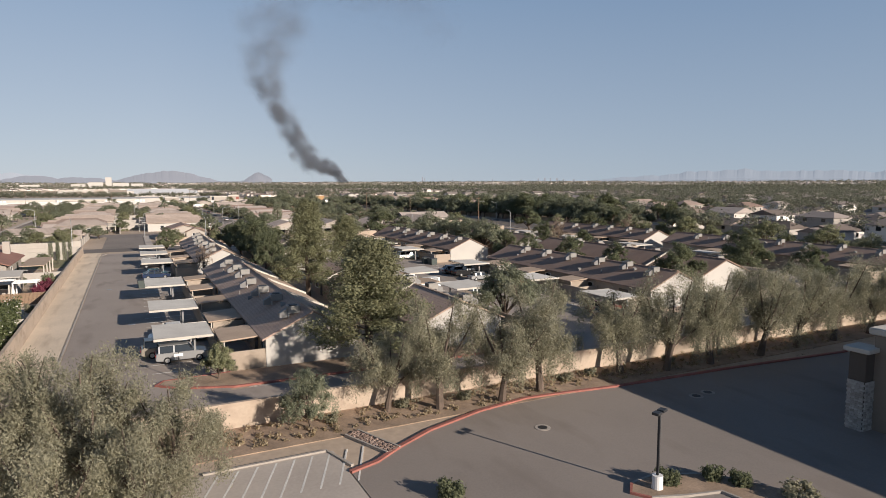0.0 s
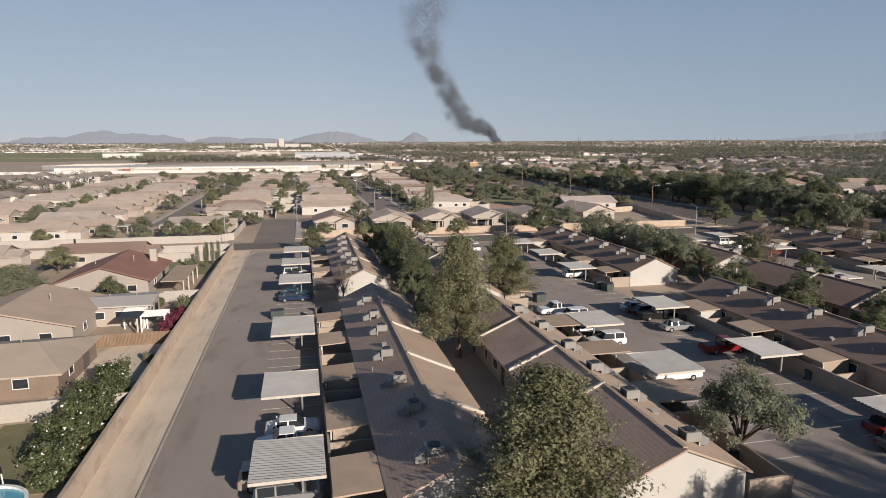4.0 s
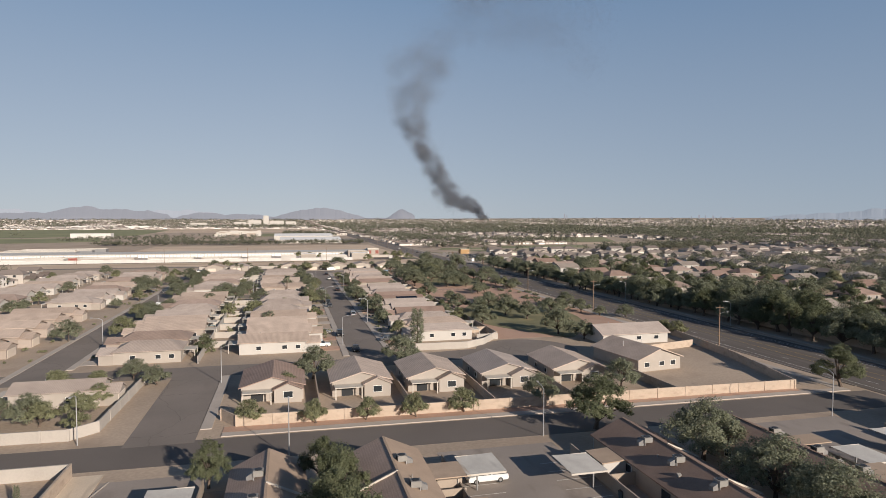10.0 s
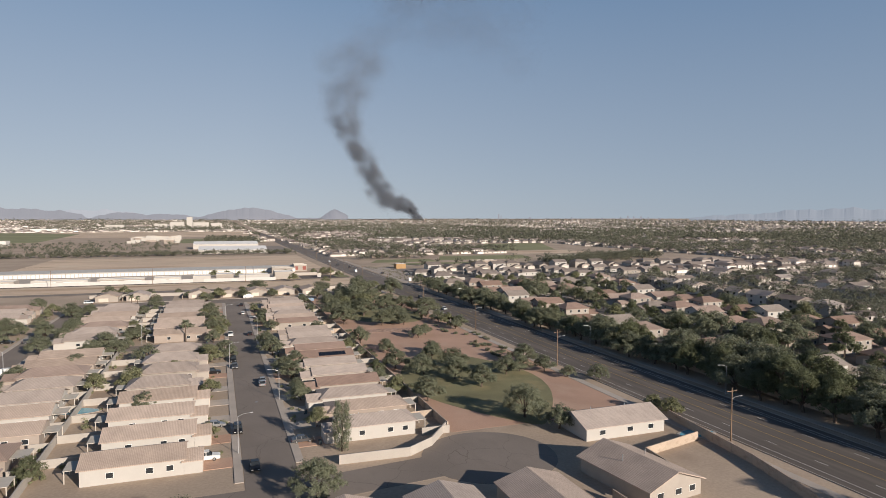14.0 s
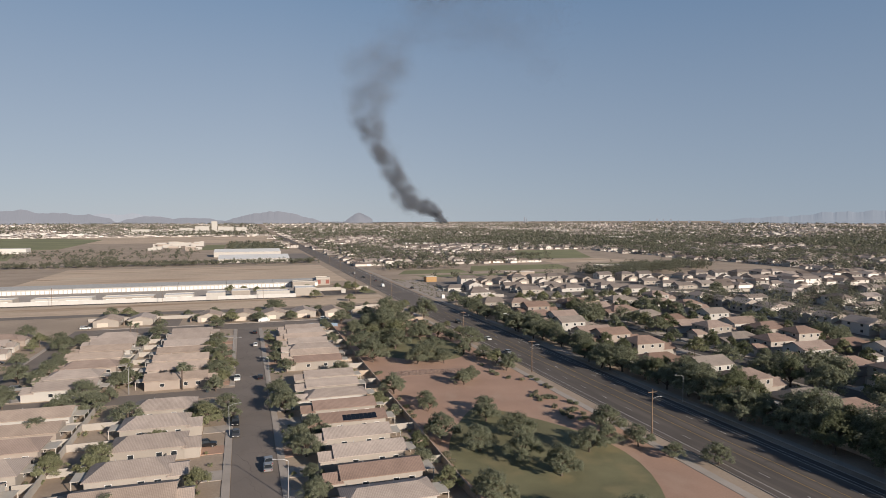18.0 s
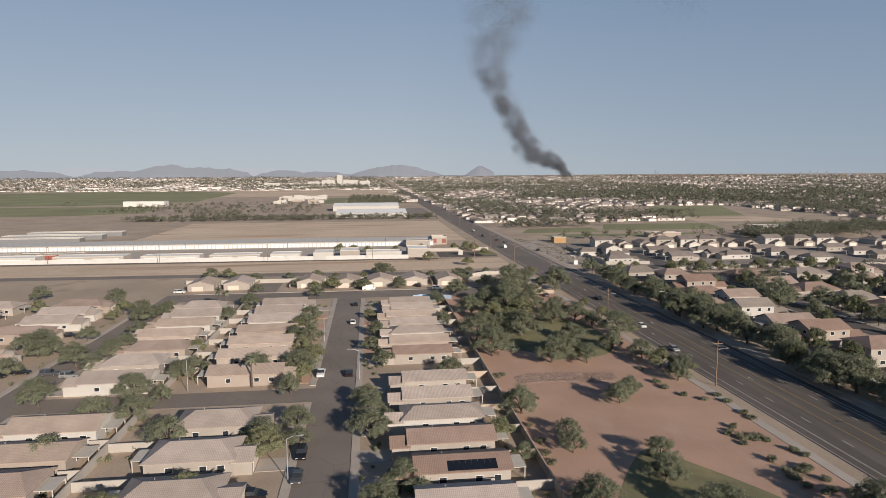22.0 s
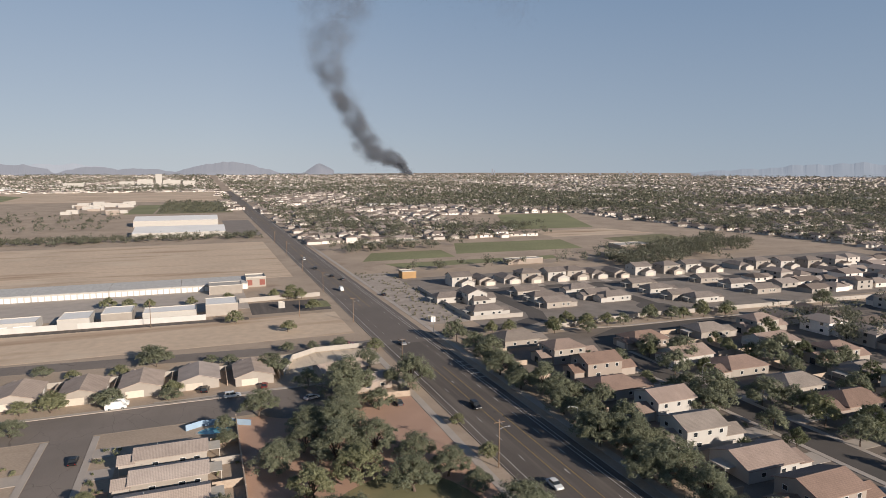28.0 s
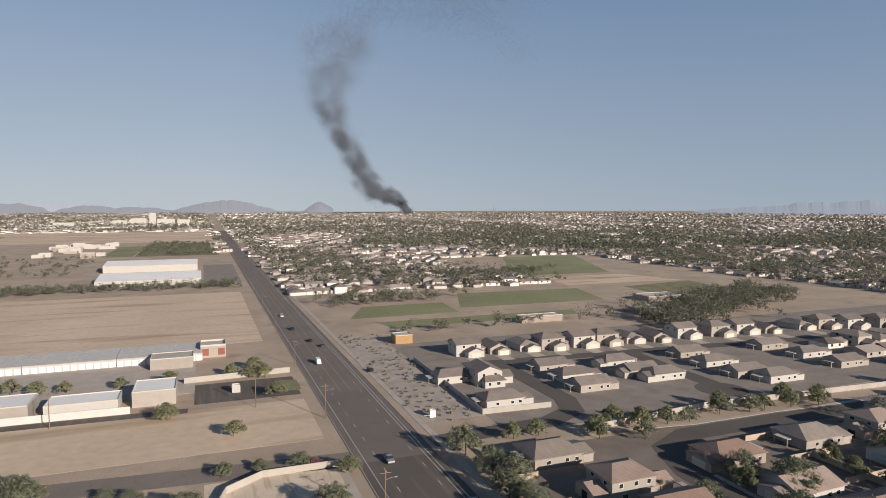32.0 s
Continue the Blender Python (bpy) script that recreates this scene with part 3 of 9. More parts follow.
def gable_roof(bm, x0, x1, y0, y1, ze, rise, axis="X", over=0.5, thick=0.18, hip=0.0):
    """A pitched roof over a rectangle; axis: which way the ridge runs; hip: how far the ridge ends lie in from the eaves."""
    x0, x1, y0, y1 = x0 - over, x1 + over, y0 - over, y1 + over
    drop = over * rise / ((y1 - y0) / 2 if axis == "X" else (x1 - x0) / 2)
    z0, z1 = ze - drop * 0.6, ze + rise
    if axis == "X":
        ym = (y0 + y1) / 2
        low = [(x0, y0), (x1, y0), (x1, y1), (x0, y1)]
        ridge = [(x0 + hip, ym), (x1 - hip, ym)]
    else:
        xm = (x0 + x1) / 2
        low = [(x1, y0), (x1, y1), (x0, y1), (x0, y0)]
        ridge = [(xm, y0 + hip), (xm, y1 - hip)]
    for dz in (0,):
        a = [bm.verts.new((*p, z0 + thick)) for p in low]
        r = [bm.verts.new((*p, z1 + thick)) for p in ridge]
        b = [bm.verts.new((*p, z0)) for p in low]
        s = [bm.verts.new((*p, z1)) for p in ridge]
        bm.faces.new((a[0], a[1], r[1], r[0]))
        bm.faces.new((a[2], a[3], r[0], r[1]))
        bm.faces.new((b[1], b[0], s[0], s[1]))
        bm.faces.new((b[3], b[2], s[1], s[0]))
        if hip:
            bm.faces.new((a[1], a[2], r[1]))
            bm.faces.new((a[3], a[0], r[0]))
            bm.faces.new((b[2], b[1], s[1]))
            bm.faces.new((b[0], b[3], s[0]))
            for i in range(4):
                bm.faces.new((b[i], b[(i + 1) % 4], a[(i + 1) % 4], a[i]))
        else:
            for i, j in ((0, 1), (2, 3)):
                bm.faces.new((b[i], b[j], a[j], a[i]))
            for i, j, k in ((1, 2, 1), (3, 0, 0)):
                bm.faces.new((b[i], s[k], r[k], a[i]))
                bm.faces.new((s[k], b[j], a[j], r[k]))
    return z1 + thick


def house_body(bm, x0, x1, y0, y1, h, rise=0.0, axis="X"):
    """Walls of a house, with its gable ends."""
    box(bm, x0, x1, y0, y1, 0, h)
    if rise:
        if axis == "X":
            for x, e in ((x0, 0.15), (x1 - 0.15, 0.15)):
                v = [bm.verts.new(p) for p in ((x, y0, h), (x, y1, h), (x, (y0 + y1) / 2, h + rise * 0.93), (x + e, y0, h), (x + e, y1, h), (x + e, (y0 + y1) / 2, h + rise * 0.93))]
                bm.faces.new((v[0], v[1], v[2])), bm.faces.new((v[5], v[4], v[3]))
                bm.faces.new((v[1], v[4], v[5], v[2])), bm.faces.new((v[0], v[2], v[5], v[3]))
        else:
            for y, e in ((y0, 0.15), (y1 - 0.15, 0.15)):
                v = [bm.verts.new(p) for p in ((x0, y, h), (x1, y, h), ((x0 + x1) / 2, y, h + rise * 0.93), (x0, y + e, h), (x1, y + e, h), ((x0 + x1) / 2, y + e, h + rise * 0.93))]
                bm.faces.new((v[0], v[1], v[2])), bm.faces.new((v[5], v[4], v[3]))
                bm.faces.new((v[1], v[4], v[5], v[2])), bm.faces.new((v[0], v[2], v[5], v[3]))


def window(root, x, y, z, w, h, face):
    """A framed window on a wall that faces -y (S), +y (N), -x (W) or +x (E)."""
    turn = {"S": 0, "E": 90, "N": 180, "W": 270}[face]
    bm = bmesh.new()
    t = 0.07
    v = box(bm, -w / 2, w / 2, -0.06, 0.02, z, z + h)
    front = bm.faces.get((v[0], v[1], v[5], v[4]))
    bm.faces.remove(front)
    o = (v[0], v[1], v[5], v[4])
    q = [bm.verts.new((sx * (w / 2 - t), -0.06, zz)) for sx, zz in ((-1, z + t), (1, z + t), (1, z + h - t), (-1, z + h - t))]
    g = [bm.verts.new((c.co.x, -0.02, c.co.z)) for c in q]
    for a in range(4):
        c = (a + 1) % 4
        bm.faces.new((o[a], o[c], q[c], q[a]))
        bm.faces.new((q[a], q[c], g[c], g[a]))
    bm.faces.new(g).material_index = 1
    f = part("window", bm, [M_FRAMEW, M_GLASS], root)
    f.matrix_basis = pose(x, y, 0, 0, 0, turn)


def slab_door(root, name, x, y, w, h, face, material, ribs=0):
    turn = {"S": 0, "E": 90, "N": 180, "W": 270}[face]
    bm = bmesh.new()
    box(bm, -w / 2, w / 2, -0.04, 0.03, 0.02, h)
    for i in range(ribs):
        z = 0.08 + i * (h - 0.1) / ribs
        box(bm, -w / 2 + 0.08, w / 2 - 0.08, -0.07, -0.035, z, z + (h - 0.1) / ribs - 0.06)
    d = part(name, bm, material, root)
    d.matrix_basis = pose(x, y, 0, 0, 0, turn)
    return d


def ranch(m, w=17, d=8.6, wall=None, roof=None, hip=0.0, rise=1.7, front="W", patio=True, group=""):
    """A single-storey tract home, long side on x, garage wing at the street end."""
    wall, roof = wall or M_STUCCO2, roof or R_TILE
    r = thing("house", m, "single-storey stucco tract home with concrete tile roof", "house", group)
    s = -1 if front == "W" else 1
    bm = bmesh.new()
    house_body(bm, -w / 2, w / 2, -d / 2, d / 2, 3.0, 0 if hip else rise, "X")
    part("wall", bm, wall, r)
    bm = bmesh.new()
    gable_roof(bm, -w / 2, w / 2, -d / 2, d / 2, 3.0, rise, "X", 0.45, 0.16, hip)
    part("roof", bm, roof, r)
    # garage wing, lower and forward
    gx0, gx1 = (-w / 2 - 3.2, -w / 2 - 0.02) if s < 0 else (w / 2 + 0.02, w / 2 + 3.2)
    bm = bmesh.new()
    house_body(bm, gx0, gx1, -d / 2, d / 2 - 2.4, 2.4, 1.1, "X")
    part("garage_wing", bm, wall, r)
    bm = bmesh.new()
    gable_roof(bm, gx0 - 0.1, gx1 - 0.1, -d / 2, d / 2 - 2.4, 2.4, 1.15, "X", 0.35, 0.15, 0)
    part("garage_roof", bm, roof, r)
    slab_door(r, "garage_door", gx0 if s < 0 else gx1, -1.3, 4.9, 2.1, "W" if s < 0 else "E", M_GARAGE, 4)
    slab_door(r, "front_door", (-w / 2 if s < 0 else w / 2), d / 2 - 1.2, 1.0, 2.05, "W" if s < 0 else "E", M_DOOR)
    for x in (-w * 0.22, w * 0.16, w * 0.36):
        window(r, x, -d / 2, 1.0, 1.3, 1.1, "S")
    window(r, -s * w / 2, 0.5, 0.9, 1.8, 1.2, "E" if s < 0 else "W")
    if patio:
        bm = bmesh.new()
        px0, px1 = (w / 2 + 0.05, w / 2 + 3.0) if s < 0 else (-w / 2 - 3.0, -w / 2 - 0.05)
        box(bm, px0, px1, -2.2, 2.6, 2.30, 2.42)
        part("patio_roof", bm, M_TRIM, r)
        px = px1 - 0.2 if s < 0 else px0 + 0.2
        for y in (-2.0, 2.4):
            bm = bmesh.new()
            box(bm, px - 0.08, px + 0.08, y - 0.08, y + 0.08, 0, 2.3)
            part("patio_post", bm, M_TRIM, r)
    for x, y in ((-w * 0.2, 1.2),):
        bm = bmesh.new()
        zb = 3.0 + rise * (1 - abs(y) / (d / 2))
        tube(bm, [(x, y, zb - 0.1), (x, y, zb + 0.55)], [0.07, 0.07], 6)
        part("vent_pipe", bm, M_STEEL, r)
    return r


def gabled(m, w=11.5, d=14.5, wall=None, roof=None, rise=1.75):
    """A single-storey home with its ridge along y, a lower front gable and a rear patio."""
    wall, roof = wall or M_STUCCO, roof or R_TILE2
    r = thing("house", m, "cream stucco home with a gabled tile roof", "house")
    bm = bmesh.new()
    house_body(bm, -w / 2, w / 2, -d / 2, d / 2, 2.8, rise, "Y")
    part("wall", bm, wall, r)
    bm = bmesh.new()
    gable_roof(bm, -w / 2, w / 2, -d / 2, d / 2, 2.8, rise, "Y", 0.45, 0.16)
    part("roof", bm, roof, r)
    bm = bmesh.new()
    house_body(bm, 0.3, w / 2 - 0.3, -d / 2 - 1.8, -d / 2 - 0.02, 2.5, 1.2, "Y")
    part("bay", bm, wall, r)
    bm = bmesh.new()
    gable_roof(bm, 0.3, w / 2 - 0.3, -d / 2 - 1.8, -d / 2 + 0.4, 2.5, 1.25, "Y", 0.35, 0.15)
    part("bay_roof", bm, roof, r)
    bm = bmesh.new()
    box(bm, -w / 2 + 0.3, 0.0, -d / 2 - 2.8, -d / 2 - 0.05, 2.25, 2.4)
    part("patio_roof", bm, M_TRIM, r)
    for x in (-w / 2 + 0.5, -0.25):
        bm = bmesh.new()
        box(bm, x - 0.1, x + 0.1, -d / 2 - 2.6, -d / 2 - 2.4, 0, 2.25)
        part("patio_post", bm, M_TRIM, r)
    window(r, w * 0.25, -d / 2 - 1.8, 0.9, 1.8, 1.3, "S")
    slab_door(r, "patio_door", -w * 0.25, -d / 2, 2.2, 2.1, "S", M_GLASS)
    for y in (-3, 2.5):
        window(r, -w / 2, y, 1.0, 1.3, 1.1, "W")
        window(r, w / 2, y, 1.0, 1.3, 1.1, "E")
    slab_door(r, "garage_door", 1.5, d / 2, 4.9, 2.1, "N", M_GARAGE, 4)
    return r


def two_storey(m, w=11.5, d=13, wall=None, roof=None, hip=4.5, rise=2.1, front="W"):
    """A two-storey tract home with a hipped roof and a single-storey garage wing."""
    wall, roof = wall or M_STUCCO, roof or R_TILE
    r = thing("house", m, "two-storey stucco tract home with hipped tile roof", "house")
    s = -1 if front == "W" else 1
    bm = bmesh.new()
    house_body(bm, -w / 2, w / 2, -d / 2, d / 2, 5.5, 0 if hip else rise, "Y")
    part("wall", bm, wall, r)
    bm = bmesh.new()
    gable_roof(bm, -w / 2, w / 2, -d / 2, d / 2, 5.5, rise, "Y", 0.5, 0.18, hip)
    part("roof", bm, roof, r)
    gx0, gx1 = (-w / 2 - 5.0, -w / 2 - 0.02) if s < 0 else (w / 2 + 0.02, w / 2 + 5.0)
    bm = bmesh.new()
    house_body(bm, gx0, gx1, -d / 2 + 0.5, d / 2 - 4, 2.7, 1.6, "X")
    part("garage_wing", bm, wall, r)
    bm = bmesh.new()
    gable_roof(bm, gx0, gx1, -d / 2 + 0.5, d / 2 - 4, 2.7, 1.7, "X", 0.4, 0.16, 0)
    part("garage_roof", bm, roof, r)
    bm = bmesh.new()
    house_body(bm, -w * 0.34, w / 2 - 0.3, -d / 2 - 3.4, -d / 2 - 0.02, 2.7, 0, "X")
    part("south_wing", bm, wall, r)
    bm = bmesh.new()
    gable_roof(bm, -w * 0.34, w / 2 - 0.3, -d / 2 - 3.4, -d / 2 + 2.6, 2.7, 1.35, "X", 0.45, 0.16, 1.6)
    part("south_roof", bm, roof, r)
    bm = bmesh.new()
    box(bm, -s * w / 2 + (0.05 if s < 0 else -3.2), -s * w / 2 + (3.2 if s < 0 else -0.05), -1.5, d / 2 - 1, 2.45, 2.6)
    part("patio_roof", bm, roof, r)
    slab_door(r, "garage_door", gx0 if s < 0 else gx1, -1.7, 4.9, 2.15, "W" if s < 0 else "E", M_GARAGE, 4)
    for x in (-w * 0.25, w * 0.22):
        window(r, x, -d / 2, 3.7, 1.2, 1.2, "S")
        window(r, x, d / 2, 3.7, 1.2, 1.2, "N")
    window(r, w * 0.2, -d / 2 - 3.4, 0.9, 1.6, 1.3, "S")
    window(r, -w * 0.15, -d / 2 - 3.4, 0.9, 1.2, 1.3, "S")
    for y in (-d * 0.28, d * 0.2):
        window(r, -w / 2, y, 3.7, 1.3, 1.2, "W")
        window(r, w / 2, y, 3.7, 1.3, 1.2, "E")
    window(r, -s * w / 2, 2.0, 0.9, 1.8, 1.3, "W" if s > 0 else "E")
    return r


def tract_home(m, w=13, d=10, wall=None, roof=None, hip=0.0, rise=2.0, front="E"):
    """A two-storey home with its ridge across the lot, a low garage wing to the street and a low rear room."""
    r = thing("house", m, "two-storey stucco tract home with pitched tile roof", "house")
    s = 1 if front == "E" else -1
    bm = bmesh.new()
    house_body(bm, -w / 2, w / 2, -d / 2, d / 2, 5.4, 0 if hip else rise, "X")
    part("wall", bm, wall, r)
    bm = bmesh.new()
    gable_roof(bm, -w / 2, w / 2, -d / 2, d / 2, 5.4, rise, "X", 0.5, 0.18, hip)
    part("roof", bm, roof, r)
    wings = (("garage_wing", "garage_roof", 5.6, -d / 2 + 0.3, d / 2 - 3.6, s), ("rear_room", "rear_roof", 4.2, -d / 2 + 1.2, d / 2 - 1.6, -s))
    for nm, nr, length, y0, y1, side in wings:
        x0, x1 = (w / 2 + 0.02, w / 2 + length) if side > 0 else (-w / 2 - length, -w / 2 - 0.02)
        bm = bmesh.new()
        house_body(bm, x0, x1, y0, y1, 2.6, 1.5, "X")
        part(nm, bm, wall, r)
        bm = bmesh.new()
        gable_roof(bm, x0, x1, y0, y1, 2.6, 1.55, "X", 0.4, 0.16, 0)
        part(nr, bm, roof, r)
    slab_door(r, "garage_door", s * (w / 2 + 5.6), -1.65, 4.9, 2.15, "E" if s > 0 else "W", M_GARAGE, 4)
    slab_door(r, "front_door", s * w / 2, d / 2 - 1.4, 1.0, 2.05, "E" if s > 0 else "W", M_DOOR)
    slab_door(r, "patio_door", -s * (w / 2 + 4.2), -0.2, 2.2, 2.1, "W" if s > 0 else "E", M_GLASS)
    for x in (-w * 0.3, w * 0.05, w * 0.34):
        window(r, x, -d / 2, 3.6, 1.2, 1.2, "S")
        window(r, x, d / 2, 3.6, 1.2, 1.2, "N")
    window(r, -w * 0.2, -d / 2, 0.9, 1.6, 1.2, "S")
    for y in (-d * 0.25, d * 0.25):
        window(r, -w / 2, y, 3.8, 1.3, 1.1, "W")
        window(r, w / 2, y, 3.8, 1.3, 1.1, "E")
    return r


TRACT_KINDS = [
    dict(w=12, d=10, wall=M_WHITE, roof=R_WARMGREY, hip=0),
    dict(w=12.5, d=10.5, wall=M_STUCCO, roof=R_PINK, hip=4.2),
    dict(w=13, d=10, wall=M_STUCCO2, roof=R_BRN, hip=0),
    dict(w=12, d=10.5, wall=M_STUCCO, roof=R_TERRA, hip=4.0),
    dict(w=12.5, d=10, wall=M_WHITE, roof=R_PINK, hip=0),
]

RANCH_KINDS = [
    dict(w=17, d=7.6, wall=M_STUCCO2, roof=R_TILE, rise=1.3),
    dict(w=15, d=7.2, wall=M_STUCCO, roof=R_TILE2, rise=1.35),
    dict(w=18, d=7.8, wall=M_STUCCO2, roof=R_TILE, rise=1.3, hip=3.2),
    dict(w=16, d=7.4, wall=M_STUCCO, roof=R_TERRA, rise=1.3),
    dict(w=16.5, d=7.8, wall=M_WHITE, roof=R_TILE2, rise=1.3, hip=3.0),
    dict(w=15, d=9.5, wall=M_WHITE, roof=R_GREYB, rise=1.9, hip=3.4),
    dict(w=14, d=9, wall=M_STUCCO, roof=R_GREYB, rise=2.0),
    dict(w=17, d=9.0, wall=M_WHITE, roof=R_TILE, rise=1.5),
    dict(w=15, d=9.6, wall=M_STUCCO, roof=R_TILE2, rise=1.7, hip=3.6),
    dict(w=18, d=8.6, wall=M_STUCCO2, roof=R_TILE, rise=1.4),
    dict(w=16, d=9.4, wall=M_WHITE, roof=R_TILE2, rise=1.6),
    dict(w=16.5, d=9.2, wall=M_STUCCO2, roof=R_PINK, rise=1.6, hip=3.2),
    dict(w=16, d=12, wall=M_STUCCO, roof=R_TERRA, rise=2.3, hip=4.6),
    dict(w=15, d=11.5, wall=M_WHITE, roof=R_PINK, rise=2.3),
    dict(w=16, d=11.5, wall=M_STUCCO2, roof=R_BRN, rise=2.3, hip=4.6),
    dict(w=15, d=12, wall=M_STUCCO, roof=R_WARMGREY, rise=2.3, hip=4.2),
]
TWO_KINDS = [
    dict(w=11.5, d=13, wall=M_STUCCO, roof=R_TERRA, hip=4.5),
    dict(w=11, d=12, wall=M_WHITE, roof=R_TILE2, hip=0),
    dict(w=12, d=13, wall=M_STUCCO2, roof=R_BRN, hip=4.5),
    dict(w=11, d=13.5, wall=M_STUCCO, roof=R_TERRA, hip=0),
    dict(w=12, d=12.5, wall=M_STUCCO2, roof=R_TILE2, hip=5),
    dict(w=10.5, d=12.5, wall=M_WHITE, roof=R_GREYB, hip=0),
    dict(w=11, d=13, wall=M_STUCCO, roof=R_GREYB, hip=4.5),
]


def ranch_at(k, x, y, rz=0, front="W", group="", label=""):
    return place(("ranch", k, front), lambda m: ranch(m, front=front, **RANCH_KINDS[k]), pose(x, y, 0, 0, 0, rz), label, group)


def two_at(k, x, y, rz=0, front="W", group=""):
    return place(("two", k, front), lambda m: two_storey(m, front=front, **TWO_KINDS[k]), pose(x, y, 0, 0, 0, rz), "", group)


rng = random.Random(5)
for i in range(20):
    y = 268 + i * 11.6
    if 384 < y < 396 or y > 485:
        continue
    ranch_at(rng.choice((0, 1, 2, 3, 4)), 51 + rng.uniform(-0.6, 0.6), y, 0, "W", "homes east of the middle street")
ROW_A = [262, 276, 290, 304, 317.5, 333, 348, 363, 395, 410, 424, 438, 452, 466, 480]
ROW_B = [258, 272, 286, 299.5, 312, 325.5, 339, 351, 364, 393, 407, 421, 436, 450, 464, 478]
for n, y in enumerate(ROW_A):
    ranch_at(7 + (n * 5 + n // 4) % 5, 4.2 + rng.uniform(-1.0, 1.0), y, 0, "E", "homes west of the middle street")
for n, y in enumerate(ROW_B):
    ranch_at(7 + (n * 3 + 1) % 5, -25.6 + rng.uniform(-1.0, 1.0), y, 0, "W", "homes east of the west street")
for c in range(2):
    for i in range(20):
        y = 214 + i * 14.4 + rng.uniform(-1, 1)
        x = -73 - c * 32 + rng.uniform(-1.2, 1.2)
        if rng.random() < 0.06:
            continue
        ranch_at(rng.choice((7, 8, 9, 10, 11)), x, y, 0, "E" if c % 2 == 0 else "W", "homes of the west subdivision")
GABLED_X = (4.5, 21.5, 36.5, 52, 68)
for i, x in enumerate(GABLED_X):
    roof = (R_TERRA, R_TILE, R_TILE, R_TILE2, R_TILE)[i]
    place(("gabled", i), lambda m: gabled(m, roof=roof), pose(x, 221.5, 0), "", "homes north of the cross street")
for i, x in enumerate((-39.5, -24, 8.5, 25.5, 41, 57.3, 73.5)):
    place(("gabled", (1, 3, 2, 1, 4, 3, 2)[i]), None, pose(x, 531 + (i % 3) * 0.8, 0, 0, 0, 180), "", "homes north of the north street")
sheet("tan_yard", rect(83, 117, 531, 553), 0.03, M_STRIP, "bare tan yard inside the curved wall")
wall_run("wall_tan_yard", [(83, 529), (88, 546), (97, 552.5), (117, 552.5), (119.5, 548)], 1.8, M_BLOCKW, "pale wall round the bare corner yard", 0.2)
wall_run("wall_north_canal", [(-51, 543), (83, 541)], 1.8, M_BLOCKW, "pale wall behind the north yards", 0.2, pier=8)
for x in (-31.8, -16.4, -0.6, 17, 33.2, 49.2, 65.4, 81.5):
    wall_run("wall_north_yard_side", [(x, 526), (x, 541)], 1.7, M_BLOCK, "tan block wall between north yards", 0.18)
EAST_FRONT = [(172, 537, 0), (178, 513, 1), (180, 495, 1), (174, 478.5, 0), (178, 460, 1), (172, 442.5, 1), (175, 426.5, 0), (173, 409, 1), (175, 389, 1), (167, 369, 0),
              (173, 351, 1), (171, 333, 1), (175, 316, 0), (172, 299, 1), (176, 284, 1), (182, 267, 1), (175, 250, 0), (178, 232, 1), (174, 214, 1)]
EAST_MID = [(218, 519, 0), (219, 497, 0), (226, 481, 0), (228, 461, 0), (231, 444.5, 0), (228, 428, 0), (227, 411, 1), (226, 394, 0), (227, 377, 1), (226, 360, 1), (225, 343, 0), (226, 326, 1),
            (223, 309, 0), (226, 292, 1), (225, 275, 0), (226, 258, 1), (225, 241, 1), (226, 224, 0)]
EAST_BACK = [(251, 521, 0), (277, 519, 1), (262, 500, 0), (267, 477, 1), (259, 461.5, 0), (256, 444, 1), (257, 427, 0), (258, 411, 0), (252, 387, 1), (257, 369, 0), (256, 352, 1), (257, 335, 0),
             (258, 318, 1), (256, 301, 0), (257, 284, 1), (258, 267, 0), (256, 250, 1), (257, 233, 0), (258, 216, 1)]
for row, front in ((EAST_FRONT, "E"), (EAST_MID, "W"), (EAST_BACK, "E")):
    for n, (x, y, two) in enumerate(row):
        if two:
            place(("tract", n % 5, front), lambda m: tract_home(m, front=front, **TRACT_KINDS[n % 5]), pose(x, y, 0, 0, 0, rng.uniform(-2, 2)), "", "homes of the east subdivision")
        else:
            ranch_at(12 + (n * 3 + len(row)) % 4, x, y, rng.uniform(-2, 2), front, "homes of the east subdivision")
NEW_BACK = [(199.1, 650.7), (214.0, 649.8), (230.2, 650.5), (243.2, 648.6), (260.4, 647.3), (274.2, 647.4), (289.5, 647.1), (304.0, 643.9), (323.5, 645.8), (344.5, 643.9), (362.0, 643.6), (376.9, 640.5), (403.1, 641.2), (417.7, 638.4), (433.5, 632.4), (454.3, 628.6)]
NEW_MID = [(176.0, 614.5), (187.4, 606.7), (181.3, 581.0), (221.7, 615.9), (223.3, 600.0), (221.7, 585.5), (252.7, 612.2), (252.8, 596.2), (258.2, 588.1), (294.3, 614.3), (293.0, 596.9), (292.4, 579.5), (299.1, 569.6), (343.2, 613.5), (347.0, 594.1), (347.2, 576.1)]
for n, (x, y) in enumerate(NEW_BACK):
    if n % 5 in (0, 3, 4):
        two_at(5 + n % 2, x, y + 9.5, 90, "W", "new homes")
    else:
        ranch_at(5 + n % 2, x, y + 10.5, 90, "W", "new homes")
for n, (x, y) in enumerate(NEW_MID):
    if n == 1:
        two_at(5, x, y + 6.5, 0, "E", "new homes")
    else:
        ranch_at(5 + n % 2, x, y + 4.6, 0, "E" if n < 6 or n > 8 else "W", "new homes")

